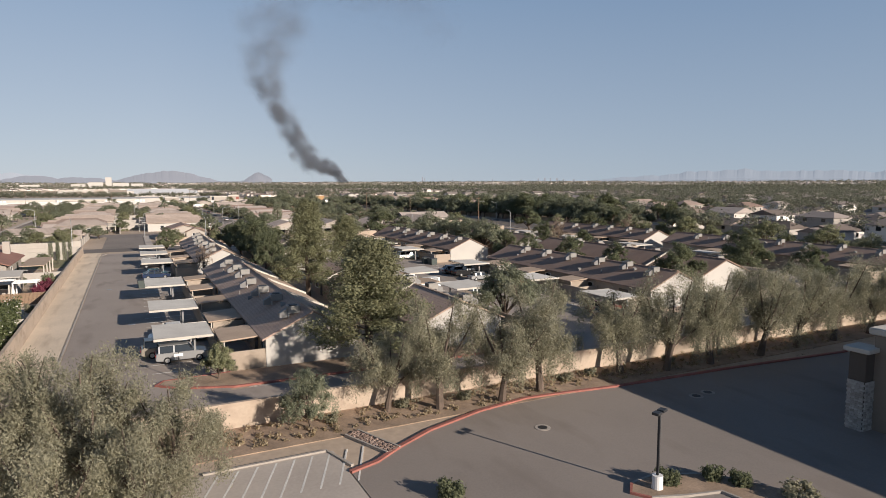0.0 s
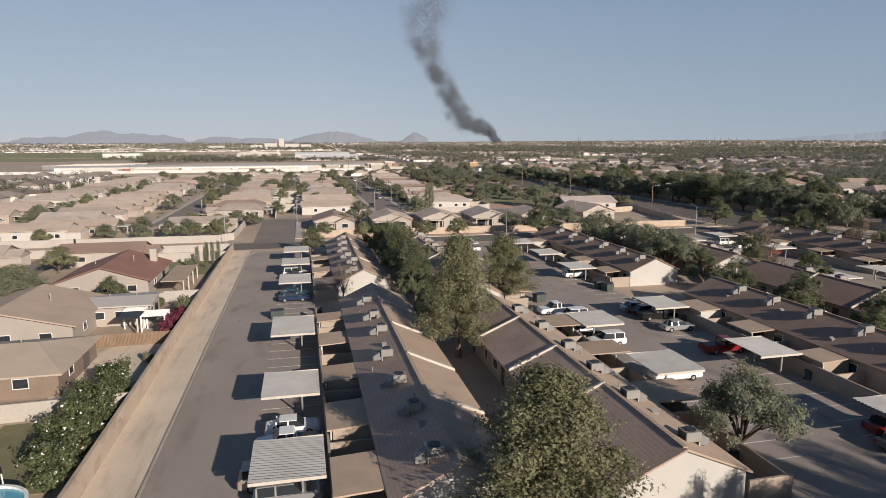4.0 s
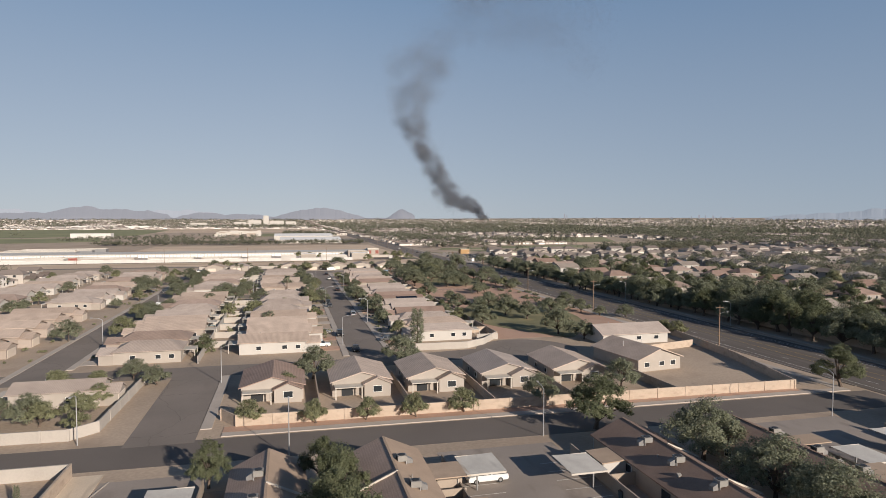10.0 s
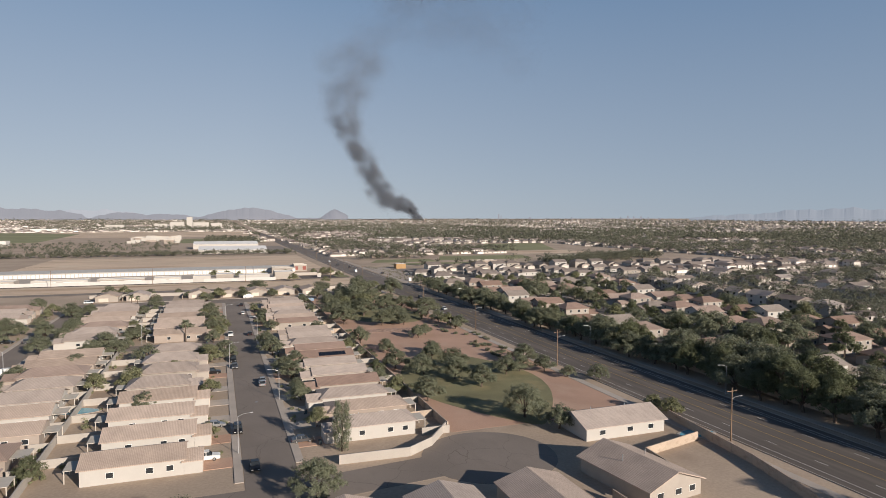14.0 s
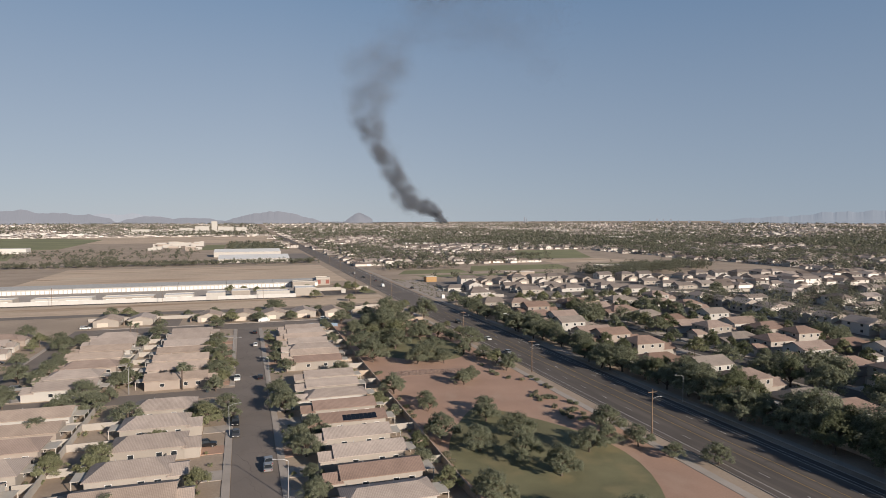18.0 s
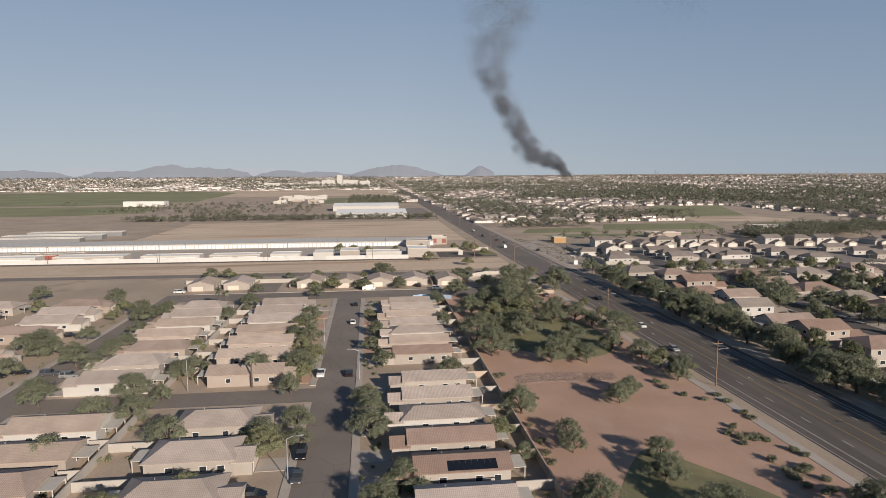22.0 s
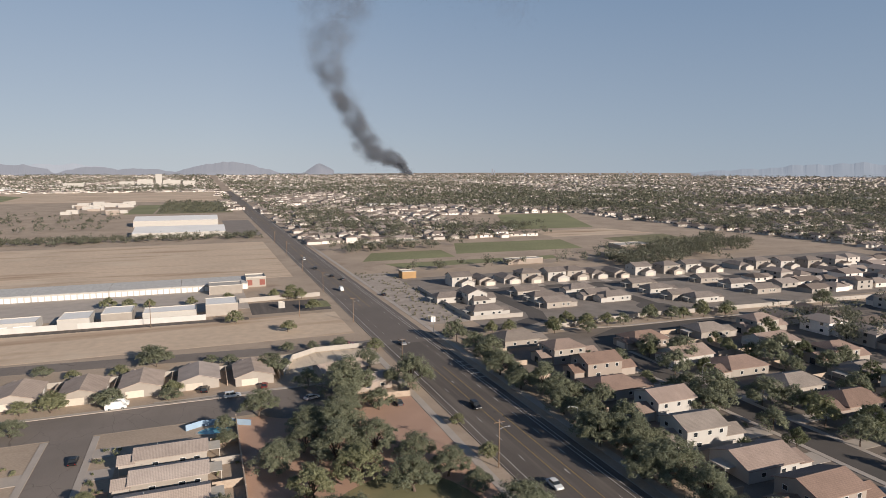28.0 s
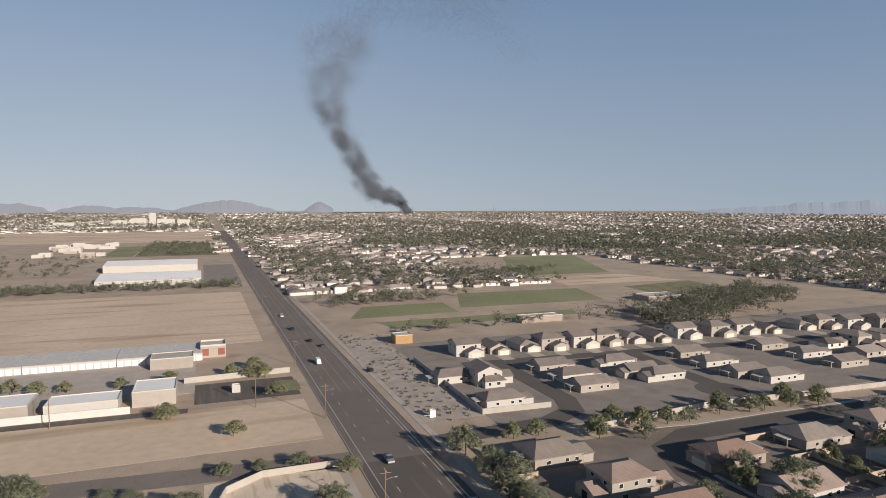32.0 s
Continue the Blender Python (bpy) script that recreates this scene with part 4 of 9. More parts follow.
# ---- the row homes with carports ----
# ribbed brown covering, base colour lifted to offset the sun grazing west slopes
R_ROW = roofing("sun_lifted_ribbed_brown_roof", (0.46, 0.335, 0.265), 0.24, "Y", 0.006, 0.06, 0.22)
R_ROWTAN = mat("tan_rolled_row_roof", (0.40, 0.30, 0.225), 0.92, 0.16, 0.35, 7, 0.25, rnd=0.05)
R_ROWDARK = mat("dark_brown_row_roof", (0.275, 0.19, 0.146), 0.92, 0.25, 0.3, 6, 0.3, rnd=0.1)
M_ROWWALL = mat("tan_row_stucco", (0.36, 0.295, 0.235), 0.92, 0.15, 0.4, 8, 0.2, rnd=0.06)
M_PORCH = mat("tan_porch_roof", (0.40, 0.30, 0.22), 0.92, 0.15, 0.5, 6, 0.2, rnd=0.08)
M_PATIO = mat("patio_slab", (0.30, 0.26, 0.22), 0.92, 0.25, 0.5, 6, 0.2)


def row_home(name_label, xw, xr, xe, y0, y1, patio, seed, gable=M_WHITE):
    """A terrace of single-storey homes with one ridge; patio: -1 where the yards lie to the west, 1 to the east."""
    g = random.Random(seed)
    r = thing("row_house", pose(xr, (y0 + y1) / 2, 0), name_label, "row house", "terraces of the parking courts")
    w, e, half = xw - xr, xe - xr, (y1 - y0) / 2
    bm = bmesh.new()
    box(bm, w + 0.4, e - 0.4, -half + 0.16, half - 0.16, 0, 2.6)
    part("wall", bm, M_ROWWALL, r)
    for sy, nm in ((-half, "south_gable"), (half, "north_gable")):
        bm = bmesh.new()
        a = [(w + 0.35, 0), (e - 0.35, 0), (e - 0.35, 2.62), (0, 4.68), (w + 0.35, 2.62)]
        d = 0.15 if sy < 0 else -0.15
        va = [bm.verts.new((x, sy, z)) for x, z in a]
        vb = [bm.verts.new((x, sy + d, z)) for x, z in a]
        bm.faces.new(va), bm.faces.new(vb[::-1])
        for i in range(5):
            bm.faces.new((va[i], va[(i + 1) % 5], vb[(i + 1) % 5], vb[i]))
        part(nm, bm, gable, r, "plain painted gable wall")
    for sgn, nm in ((w, "west_slope"), (e, "east_slope")):
        bm = bmesh.new()
        t = 0.16
        vs = []
        for y in (-half - 0.25, half + 0.25):
            vs.append([bm.verts.new(p) for p in ((0, y, 4.75), (sgn, y, 2.52), (sgn, y, 2.52 + t), (0, y, 4.75 + t))])
        a, b = vs
        bm.faces.new(a), bm.faces.new(b[::-1])
        for i in range(4):
            bm.faces.new((a[i], a[(i + 1) % 4], b[(i + 1) % 4], b[i]))
        # the light-lifted ribbed tone goes on west slopes only, tan on east ones
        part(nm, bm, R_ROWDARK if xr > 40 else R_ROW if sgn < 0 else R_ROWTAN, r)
    bm = bmesh.new()
    k = int((y1 - y0) / 1.2)
    for i in range(k):
        ya = -half + i * (2 * half / k)
        box(bm, -0.16, 0.16, ya + 0.02, ya + 2 * half / k - 0.02, 4.88, 4.97)
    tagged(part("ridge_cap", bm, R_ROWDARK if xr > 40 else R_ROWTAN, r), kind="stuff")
    units = max(2, round((y1 - y0) / 11))
    for i in range(1, units):
        y = -half + i * 2 * half / units + g.uniform(-0.6, 0.6)
        bm = bmesh.new()
        sgn = e if patio < 0 else w
        va = [bm.verts.new((x, y - 0.12, z)) for x, z in ((0, 4.7), (sgn * 0.99, 2.55), (sgn * 0.99, 2.95), (0, 5.12))]
        vb = [bm.verts.new((x, y + 0.12, z)) for x, z in ((0, 4.7), (sgn * 0.99, 2.55), (sgn * 0.99, 2.95), (0, 5.12))]
        bm.faces.new(va), bm.faces.new(vb[::-1])
        for q in range(4):
            bm.faces.new((va[q], va[(q + 1) % 4], vb[(q + 1) % 4], vb[q]))
        part("party_parapet", bm, M_TRIM, r, "white-capped party wall rising through the roof")
    # yards: low walls, porch roofs
    px = w if patio < 0 else e
    yard = 3.3
    out = px - yard if patio < 0 else px + yard
    lo, hi = min(out, px), max(out, px)
    bm = bmesh.new()
    box(bm, out - 0.1, out + 0.1, -half + 0.2, half - 0.2, 0, 1.75)
    part("yard_wall", bm, M_ROWWALL, r)
    bm = bmesh.new()
    box(bm, lo + 0.1, hi, -half + 0.2, half - 0.2, 0.02, 0.08)
    part("yard_slab", bm, M_PATIO, r)
    for i in range(units):
        ya = -half + i * 2 * half / units
        yb = ya + 2 * half / units
        bm = bmesh.new()
        box(bm, lo + 0.11, hi + 0.35, ya + 0.1, ya + 0.28, 0, 1.75)
        part("yard_divider", bm, M_ROWWALL, r)
        if g.random() < 0.75:
            a0 = ya + g.uniform(0.5, 2.5)
            a1 = min(yb - 0.4, a0 + g.uniform(3.6, 5.6))
            z = g.uniform(2.35, 2.6)
            bm = bmesh.new()
            v = box(bm, lo - 0.1, hi + 1.4, a0, a1, z, z + 0.14)
            for q in v:
                if abs(q.co.x - (lo - 0.1 if patio < 0 else hi + 1.4)) < 0.01:
                    q.co.z -= 0.25 if patio < 0 else 0
            part("porch_roof", bm, M_PORCH, r, bevel=0.02)
            for yy in (a0 + 0.2, a1 - 0.2):
                bm = bmesh.new()
                q = out + (0.25 if patio < 0 else -0.25)
                box(bm, q - 0.06, q + 0.06, yy - 0.06, yy + 0.06, 0.08, z - 0.26)
                part("porch_post", bm, M_TRIM, r)
            if g.random() < 0.55:
                bm = bmesh.new()
                box(bm, lo + 0.4, hi + 0.3, a0 + 0.3, a1 - 0.3, 0.05, z - 0.27)
                part("store_room", bm, M_WHITE if g.random() < 0.4 else M_ROWWALL, r)
        window(r, (w + 0.4 if patio < 0 else e - 0.4), ya + 1.9, 0.9, 1.5, 1.2, "W" if patio < 0 else "E")
        slab_door(r, "patio_door", (w + 0.4 if patio < 0 else e - 0.4), ya + 5.2, 1.8, 2.05, "W" if patio < 0 else "E", M_GLASS)
        fx = e - 0.4 if patio < 0 else w + 0.4
        fc = "E" if patio < 0 else "W"
        slab_door(r, "front_door", fx, ya + 2.4, 1.0, 2.05, fc, M_DARK)
        window(r, fx, ya + 5.0, 0.9, 1.6, 1.2, fc)
        window(r, fx, ya + 8.4, 0.9, 1.2, 1.2, fc)
    # vents on the roof
    for i in range(units * 2):
        y = -half + 2.0 + i * (2 * half - 4) / (units * 2)
        xx = px * g.uniform(0.2, 0.8)
        zz = 4.9 - abs(xx) / abs(px) * 2.25
        bm = bmesh.new()
        if i % 2:
            v = box(bm, xx - 0.25, xx + 0.25, y - 0.2, y + 0.2, zz - 0.1, zz + 0.32)
            for q in v[4:6]:
                q.co.z -= 0.2
        else:
            tube(bm, [(xx, y, zz - 0.15), (xx, y, zz + 0.45)], [0.06, 0.06], 6)
        part("roof_vent", bm, M_HVAC, r)
    return r


def hvac(m):
    """A rooftop heat pump on a steel stand, with its duct."""
    r = thing("air_conditioner", m, "weathered beige rooftop air conditioner with duct", "air conditioner", "rooftop units")
    bm = bmesh.new()
    box(bm, -0.6, 0.6, -0.55, 0.55, 0.28, 1.0)
    part("cabinet", bm, M_HVAC, r, bevel=0.03)
    bm = bmesh.new()
    tube(bm, [(0, 0, 1.0), (0, 0, 1.07)], [0.42, 0.42], 14)
    part("fan_grille", bm, M_DARK, r)
    for x, y in ((-0.5, -0.45), (0.5, -0.45), (-0.5, 0.45), (0.5, 0.45)):
        bm = bmesh.new()
        box(bm, x - 0.04, x + 0.04, y - 0.04, y + 0.04, -0.6, 0.28)
        part("leg", bm, M_STEEL, r)
    bm = bmesh.new()
    v = box(bm, 0.62, 1.35, -0.35, 0.35, -0.1, 0.75)
    v[5].co.z -= 0.4
    v[6].co.z -= 0.4
    part("duct", bm, mat("dull_duct_metal", (0.2, 0.195, 0.19), 0.6, 0.15, 0.8, 8, 0.05), r)
    bm = bmesh.new()
    for i in range(6):
        box(bm, -0.64, -0.605, -0.45, 0.45, 0.34 + i * 0.1, 0.39 + i * 0.1)
    part("louvre", bm, M_DARK, r)
    return r


ROWS = [
    ("brown-roofed terrace with walled yards beside the carports", 0.2, 5.0, 9.8, 66.6, 120.0, -1),
    ("brown-roofed terrace with a white gable wall", 0.2, 5.0, 9.6, 130.8, 175.0, -1),
    ("brown-roofed terrace facing the parking court", 14.9, 20.0, 25.2, 65.0, 109.6, 1),
    ("brown-roofed terrace facing the parking court", 14.9, 20.0, 25.0, 118.0, 176.0, 1),
    ("brown-roofed terrace with walled yards", 51.0, 56.2, 61.0, 70.0, 112.0, -1),
    ("brown-roofed terrace with a white gable wall", 51.0, 56.2, 61.0, 128.2, 175.5, -1),
    ("tan terrace with doors and windows along its front", 67.6, 73.0, 78.6, 76.0, 122.0, 1),
    ("tan terrace with doors and windows along its front", 67.6, 73.0, 78.6, 129.0, 173.0, 1),
    ("brown-roofed terrace beyond the far court", 104.5, 109.6, 114.8, 70.0, 120.0, -1),
    ("brown-roofed terrace beyond the far court", 104.5, 109.6, 114.8, 126.0, 172.0, -1),
]
arng = random.Random(3)
for n, (label, xw, xr, xe, y0, y1, patio) in enumerate(ROWS):
    row_home(label, xw, xr, xe, y0, y1, patio, 20 + n)
    k = round((y1 - y0) / 7.5)
    for i in range(k):
        y = y0 + 2.5 + i * (y1 - y0 - 4) / k + arng.uniform(-0.6, 0.6)
        off = arng.uniform(0.9, 1.8) * patio
        x = xr + off
        z = 4.9 - abs(off) / 5.0 * 2.2
        place("hvac", hvac, pose(x, y, z - 0.12, 0, 0, (180 if patio > 0 else 0) + 180 + arng.uniform(-4, 4)), "", "rooftop units")

M_RIBBED = mat("corrugated_steel_roof", (0.36, 0.355, 0.345), 0.55, 0.18, 0.4, 6, 0.05, metal=0.1, rnd=0.06)


def carport(m, lx, ly):
    """A steel carport: corrugated deck on two posts with beams and fascia."""
    r = thing("carport", m, "corrugated steel carport on two central posts", "carport", "carports")
    n = int(ly / 0.36)
    verts, faces = [], []
    for i in range(n * 2 + 1):
        y = -ly / 2 + i * ly / (2 * n)
        z = 2.62 + (0.09 if i % 2 else 0.0)
        verts += [(-lx / 2, y, z + 0.10), (lx / 2, y, z - 0.10)]
    base = len(verts)
    verts += [(x, y, z - 0.03) for x, y, z in verts]
    for i in range(n * 2):
        a = 2 * i
        faces += [(a, a + 1, a + 3, a + 2), (base + a + 2, base + a + 3, base + a + 1, base + a)]
    mesh_ob("deck", verts, faces, M_RIBBED, r)
    for s in (-1, 1):
        bm = bmesh.new()
        box(bm, -lx / 2, lx / 2, s * (ly / 2 + 0.03) - 0.02, s * (ly / 2 + 0.03) + 0.02, 2.42, 2.66)
        part("fascia", bm, M_TRIM, r)
        bm = bmesh.new()
        box(bm, 0.9, 1.06, s * ly * 0.33 - 0.08, s * ly * 0.33 + 0.08, 0, 2.36)
        part("post", bm, M_POLE, r)
        bm = bmesh.new()
        box(bm, -lx / 2 + 0.2, lx / 2 - 0.2, s * ly * 0.33 - 0.06, s * ly * 0.33 + 0.06, 2.38, 2.50)
        part("beam", bm, M_POLE, r)
    return r


for y0, y1 in ((71.0, 77.2), (85.9, 91.8), (104.6, 112.6), (133.6, 140.3), (150.0, 155.8), (164.4, 170.6)):
    place(("carport", round(y1 - y0)), lambda m: carport(m, 5.2, y1 - y0), pose(-6.1, (y0 + y1) / 2, 0), "", "carports")
for x, y in ((31.8, 169.2), (31.6, 144.0), (31.9, 102.7), (31.6, 86.0)):
    place(("carport", 6), lambda m: carport(m, 5.2, 6), pose(x, y, 0, 0, 0, 180), "", "carports")
for x, y in ((44.6, 166.3), (44.8, 151.6), (44.7, 136.2), (44.8, 108.2), (44.9, 88.0), (44.8, 70.5)):
    place(("carport", 6), lambda m: carport(m, 5.2, 6), pose(x, y, 0), "", "carports")
for x, y in ((96.0, 164.7), (83.5, 142.2), (96.0, 146.0), (96.0, 120.0), (96, 100), (84, 118), (84, 160)):
    place(("carport", 6), lambda m: carport(m, 5.2, 6), pose(x, y, 0), "", "carports")

# painted stall lines in the courts
for x0, x1, ys in ((-9.0, -3.6, np.arange(66, 176, 2.9)), (29.2, 34.2, np.arange(70, 176, 2.9)), (42.0, 47.0, np.arange(66, 176, 2.9))):
    bm = bmesh.new()
    for y in ys:
        box(bm, x0, x1, y - 0.05, y + 0.05, 0.0, 0.036)
    tagged(part("stall_lines", bm, M_PAINT), "thin white painted stall lines", "road marking", kind="structure")

# ---- trees and shrubs ----


def crown_mesh(name, clumps, per, leaf, seed, flat=0.6, droop=0.0, whole=None):
    """Many small leaves round clump centres (x, y, z, radius); whole: the crown's middle, from which the leaves turn outwards."""
    g = np.random.default_rng(seed)
    c = np.array(clumps, float)
    k = len(c)
    n = k * per
    idx = np.repeat(np.arange(k), per)
    d = g.normal(size=(n, 3))
    d /= np.linalg.norm(d, axis=1)[:, None]
    rad = c[idx, 3] * g.uniform(0.2, 1.0, n) ** 0.6
    p = c[idx, :3] + d * (rad * (0.8 + 0.35 * np.sin(d[:, 0] * 5 + idx) * np.sin(d[:, 1] * 4 + idx * 2) + 0.2 * np.sin(d[:, 2] * 6 + idx)))[:, None] * np.array([1, 1, flat])
    if droop:
        p[:, 2] -= droop * g.uniform(0, 1, n) ** 2 * c[idx, 3] * 2
    if whole is not None:
        out = p - np.array(whole)
        out /= np.linalg.norm(out, axis=1)[:, None] + 1e-6
        d = d * 0.45 + out * 0.7
    nrm = d * 0.9 + g.normal(size=(n, 3)) * 0.5 + np.array([0, 0, 0.25])
    nrm /= np.linalg.norm(nrm, axis=1)[:, None]
    u = np.cross(nrm, g.normal(size=(n, 3)))
    u /= np.linalg.norm(u, axis=1)[:, None]
    v = np.cross(nrm, u)
    k2 = 0.85
    if droop:
        u = g.normal(size=(n, 3)) * 0.45 - np.array([0, 0, 1.0])
        u /= np.linalg.norm(u, axis=1)[:, None]
        v = np.cross(nrm, u)
        v /= np.linalg.norm(v, axis=1)[:, None]
        k2 = 0.34
    s = leaf * g.uniform(0.6, 1.35, n)[:, None]
    tri = np.stack([p - u * s, p + u * s * 0.9 + v * s * k2, p + u * s * 0.6 - v * s * k2], 1).reshape(-1, 3)
    me = bpy.data.meshes.new(name)
    me.vertices.add(3 * n)
    me.vertices.foreach_set("co", tri.ravel())
    me.loops.add(3 * n)
    me.loops.foreach_set("vertex_index", np.arange(3 * n))
    me.polygons.add(n)
    me.polygons.foreach_set("loop_start", np.arange(0, 3 * n, 3))
    me.polygons.foreach_set("loop_total", np.full(n, 3))
    me.polygons.foreach_set("use_smooth", np.zeros(n, bool))
    me.update()
    return me


def tree(m, kind, seed, fine=False):
    g = random.Random(seed)
    label, h, leafmat = {
        "shade": ("broad green mesquite shade tree with an uneven crown", 7.0, L_SHADE),
        "dark": ("dense dark green broadleaf tree", 8.0, L_DARK),
        "olive": ("yellow-green desert tree with open crown", 5.5, L_OLIVE),
        "wispy": ("grey-green weeping desert tree with thin foliage", 8.0, L_WISP),
        "pine": ("tall full pine tree with layered boughs", 13.0, L_PINE),
        "columnar": ("tall narrow weeping green tree", 11.0, L_SHADE),
        "bare": ("leafless grey-brown tree with fine twigs", 8.0, L_BARE),
    }[kind]
    r = thing("tree", m, label, "tree")
    bm = bmesh.new()
    clumps = []
    whole = (0, 0, h * 0.28)
    if kind in ("shade", "dark", "olive"):
        # limbs fan out from a low fork; each carries a rounded lobe of many small clumps
        fork = h * 0.16
        tr = h * 0.024
        lean = (g.uniform(-0.3, 0.3), g.uniform(-0.3, 0.3))
        tube(bm, [(0, 0, -0.1), (lean[0] * 0.4, lean[1] * 0.4, fork * 0.5), (lean[0], lean[1], fork)], [tr * 1.5, tr * 1.1, tr], 7)
        spread = h * {"shade": 0.44, "dark": 0.36, "olive": 0.40}[kind]
        lobes = [(lean[0], lean[1], h * 0.74, spread * 0.46)]
        for count, near, far, low, high in ((7, 0.66, 0.98, 0.3, 0.48), (4, 0.3, 0.55, 0.52, 0.7)):
            for i in range(count):
                a = i * 2 * math.pi / count + g.uniform(-0.4, 0.4)
                rr = spread * g.uniform(near, far)
                lobes.append((lean[0] + rr * math.cos(a), lean[1] + rr * math.sin(a), h * g.uniform(low, high), spread * g.uniform(0.28, 0.46)))
        for x, y, z, r0 in lobes:
            midp = (lean[0] + (x - lean[0]) * 0.45, lean[1] + (y - lean[1]) * 0.45, fork + (z - fork) * 0.6)
            tube(bm, [(lean[0], lean[1], fork - 0.1), midp, (x, y, z)], [tr * 0.75, tr * 0.45, tr * 0.12], 5)
            for j in range(8):
                a, e = j * 2.4 + g.uniform(-0.5, 0.5), -0.6 + 1.9 * j / 7
                q = r0 * g.uniform(0.5, 1.1)
                clumps.append((x + q * math.cos(a) * math.cos(e), y + q * math.sin(a) * math.cos(e), z + q * 0.85 * math.sin(e), r0 * g.uniform(0.42, 0.74)))
    elif kind in ("wispy", "bare"):
        fork = h * 0.26
        tr = h * 0.017
        lean = (g.uniform(-0.3, 0.3), g.uniform(-0.3, 0.3))
        tube(bm, [(0, 0, -0.1), (lean[0] * 0.4, lean[1] * 0.4, fork * 0.5), (lean[0], lean[1], fork)], [tr * 1.5, tr * 1.1, tr], 7)
        spread = h * 0.25
        for i in range(8):
            a = i * 2 * math.pi / 8 + g.uniform(-0.4, 0.4)
            top = h * g.uniform(0.5, 0.98)
            rr = spread * g.uniform(0.3, 0.95)
            end = (lean[0] + rr * math.cos(a), lean[1] + rr * math.sin(a), top)
            midp = (lean[0] + rr * 0.55 * math.cos(a), lean[1] + rr * 0.55 * math.sin(a), fork + (top - fork) * 0.5)
            tube(bm, [(lean[0], lean[1], fork - 0.1), midp, end], [tr * 0.7, tr * 0.4, tr * 0.1], 5)
            for t in (0.35, 0.6, 0.85, 1.0):
                q = [midp[j] + (end[j] - midp[j]) * (t - 0.3) / 0.7 for j in range(3)]
                clumps.append((q[0] + g.uniform(-0.4, 0.4), q[1] + g.uniform(-0.4, 0.4), q[2] + g.uniform(-0.2, 0.3), spread * g.uniform(0.2, 0.38)))
            clumps.append((lean[0] + rr * 1.05 * math.cos(a + 0.4), lean[1] + rr * 1.05 * math.sin(a + 0.4), h * g.uniform(0.3, 0.55), spread * g.uniform(0.25, 0.4)))
    elif kind == "pine":
        tube(bm, [(0, 0, -0.1), (0.15, 0.1, h * 0.4), (0.0, -0.1, h * 0.95)], [h * 0.026, h * 0.018, h * 0.004], 8)
        for i in range(46):
            z = h * (0.2 + 0.77 * i / 46)
            a = i * 2.4 + g.uniform(-0.4, 0.4)
            rr = h * 0.36 * max(0.04, 1 - ((z / h - 0.2) / 0.82)) ** 0.7 * g.uniform(0.5, 1.1)
            end = (rr * math.cos(a), rr * math.sin(a), z + rr * g.uniform(-0.05, 0.25))
            tube(bm, [(0.1, 0, z - 0.2), end], [h * 0.006, h * 0.002], 4)
            for t in (0.5, 0.95):
                clumps.append((end[0] * t, end[1] * t, z + (end[2] - z) * t + g.uniform(-0.2, 0.3), h * g.uniform(0.08, 0.13)))
        clumps.append((0, 0, h * 0.97, h * 0.05))
    else:
        tube(bm, [(0, 0, -0.1), (0.1, 0, h * 0.5), (0, 0, h * 0.9)], [h * 0.02, h * 0.014, h * 0.003], 7)
        for i in range(26):
            z = h * (0.14 + 0.8 * i / 26)
            a = i * 2.4
            rr = h * 0.11 * (1.1 - abs(z / h - 0.5))
            tube(bm, [(0, 0, z), (rr * math.cos(a), rr * math.sin(a), z + 0.3)], [0.05, 0.02], 4)
            clumps.append((rr * math.cos(a), rr * math.sin(a), z, h * g.uniform(0.07, 0.1)))
    part("trunk", bm, M_BARK, r)
    per, leaf, flat, droop = {"shade": (125, 0.10, 0.9, 0), "dark": (125, 0.108, 0.95, 0), "olive": (85, 0.10, 0.9, 0), "wispy": (620, 0.064, 1.3, 1.0), "bare": (130, 0.075, 1.2, 0.25),
                              "pine": (560, 0.085, 0.8, 0), "columnar": (220, 0.17, 1.0, 0.5)}[kind]
    if fine and kind in ("shade", "dark", "olive"):
        per, leaf = int(per * 1.7), leaf * 0.76
    me = crown_mesh("crown", clumps, per, leaf, seed, flat, droop, whole if kind in ("shade", "dark", "olive") else None)
    me.materials.append(leafmat)
    cr = new("crown", me)
    cr.parent = r
    return r


TREE_H = dict(shade=7.0, dark=8.0, olive=5.5, wispy=8.0, pine=13.0, columnar=11.0, bare=8.0)
trng = random.Random(11)


def tree_at(kind, x, y, h, wide=1.0, label="", group=""):
    v = trng.randrange(2 if kind in ("columnar", "pine") else 3)
    if y > 197:
        h *= (1.38 if y < 345 else 1.12) if x > 121 else (1.28 if y > 440 else 1.08) if x > 66 and y > 260 else 0.95
    s = h / TREE_H[kind]
    m = pose(x, y, 0, 0, 0, trng.uniform(0, 360)) @ Matrix.Diagonal((s * wide, s * wide, s, 1))
    fine = y < 203 and -60 < x < 122
    key = ("tree", kind, v, fine)
    if key in PROTO:
        ob = copy_thing(PROTO[key], m)
        ob.matrix_basis = m
    else:
        ob = tree(pose(x, y, 0), kind, 100 + v * 7 + len(kind), fine)
        ob.matrix_basis = m
        PROTO[key] = ob
    return tagged(ob, label, group=group)


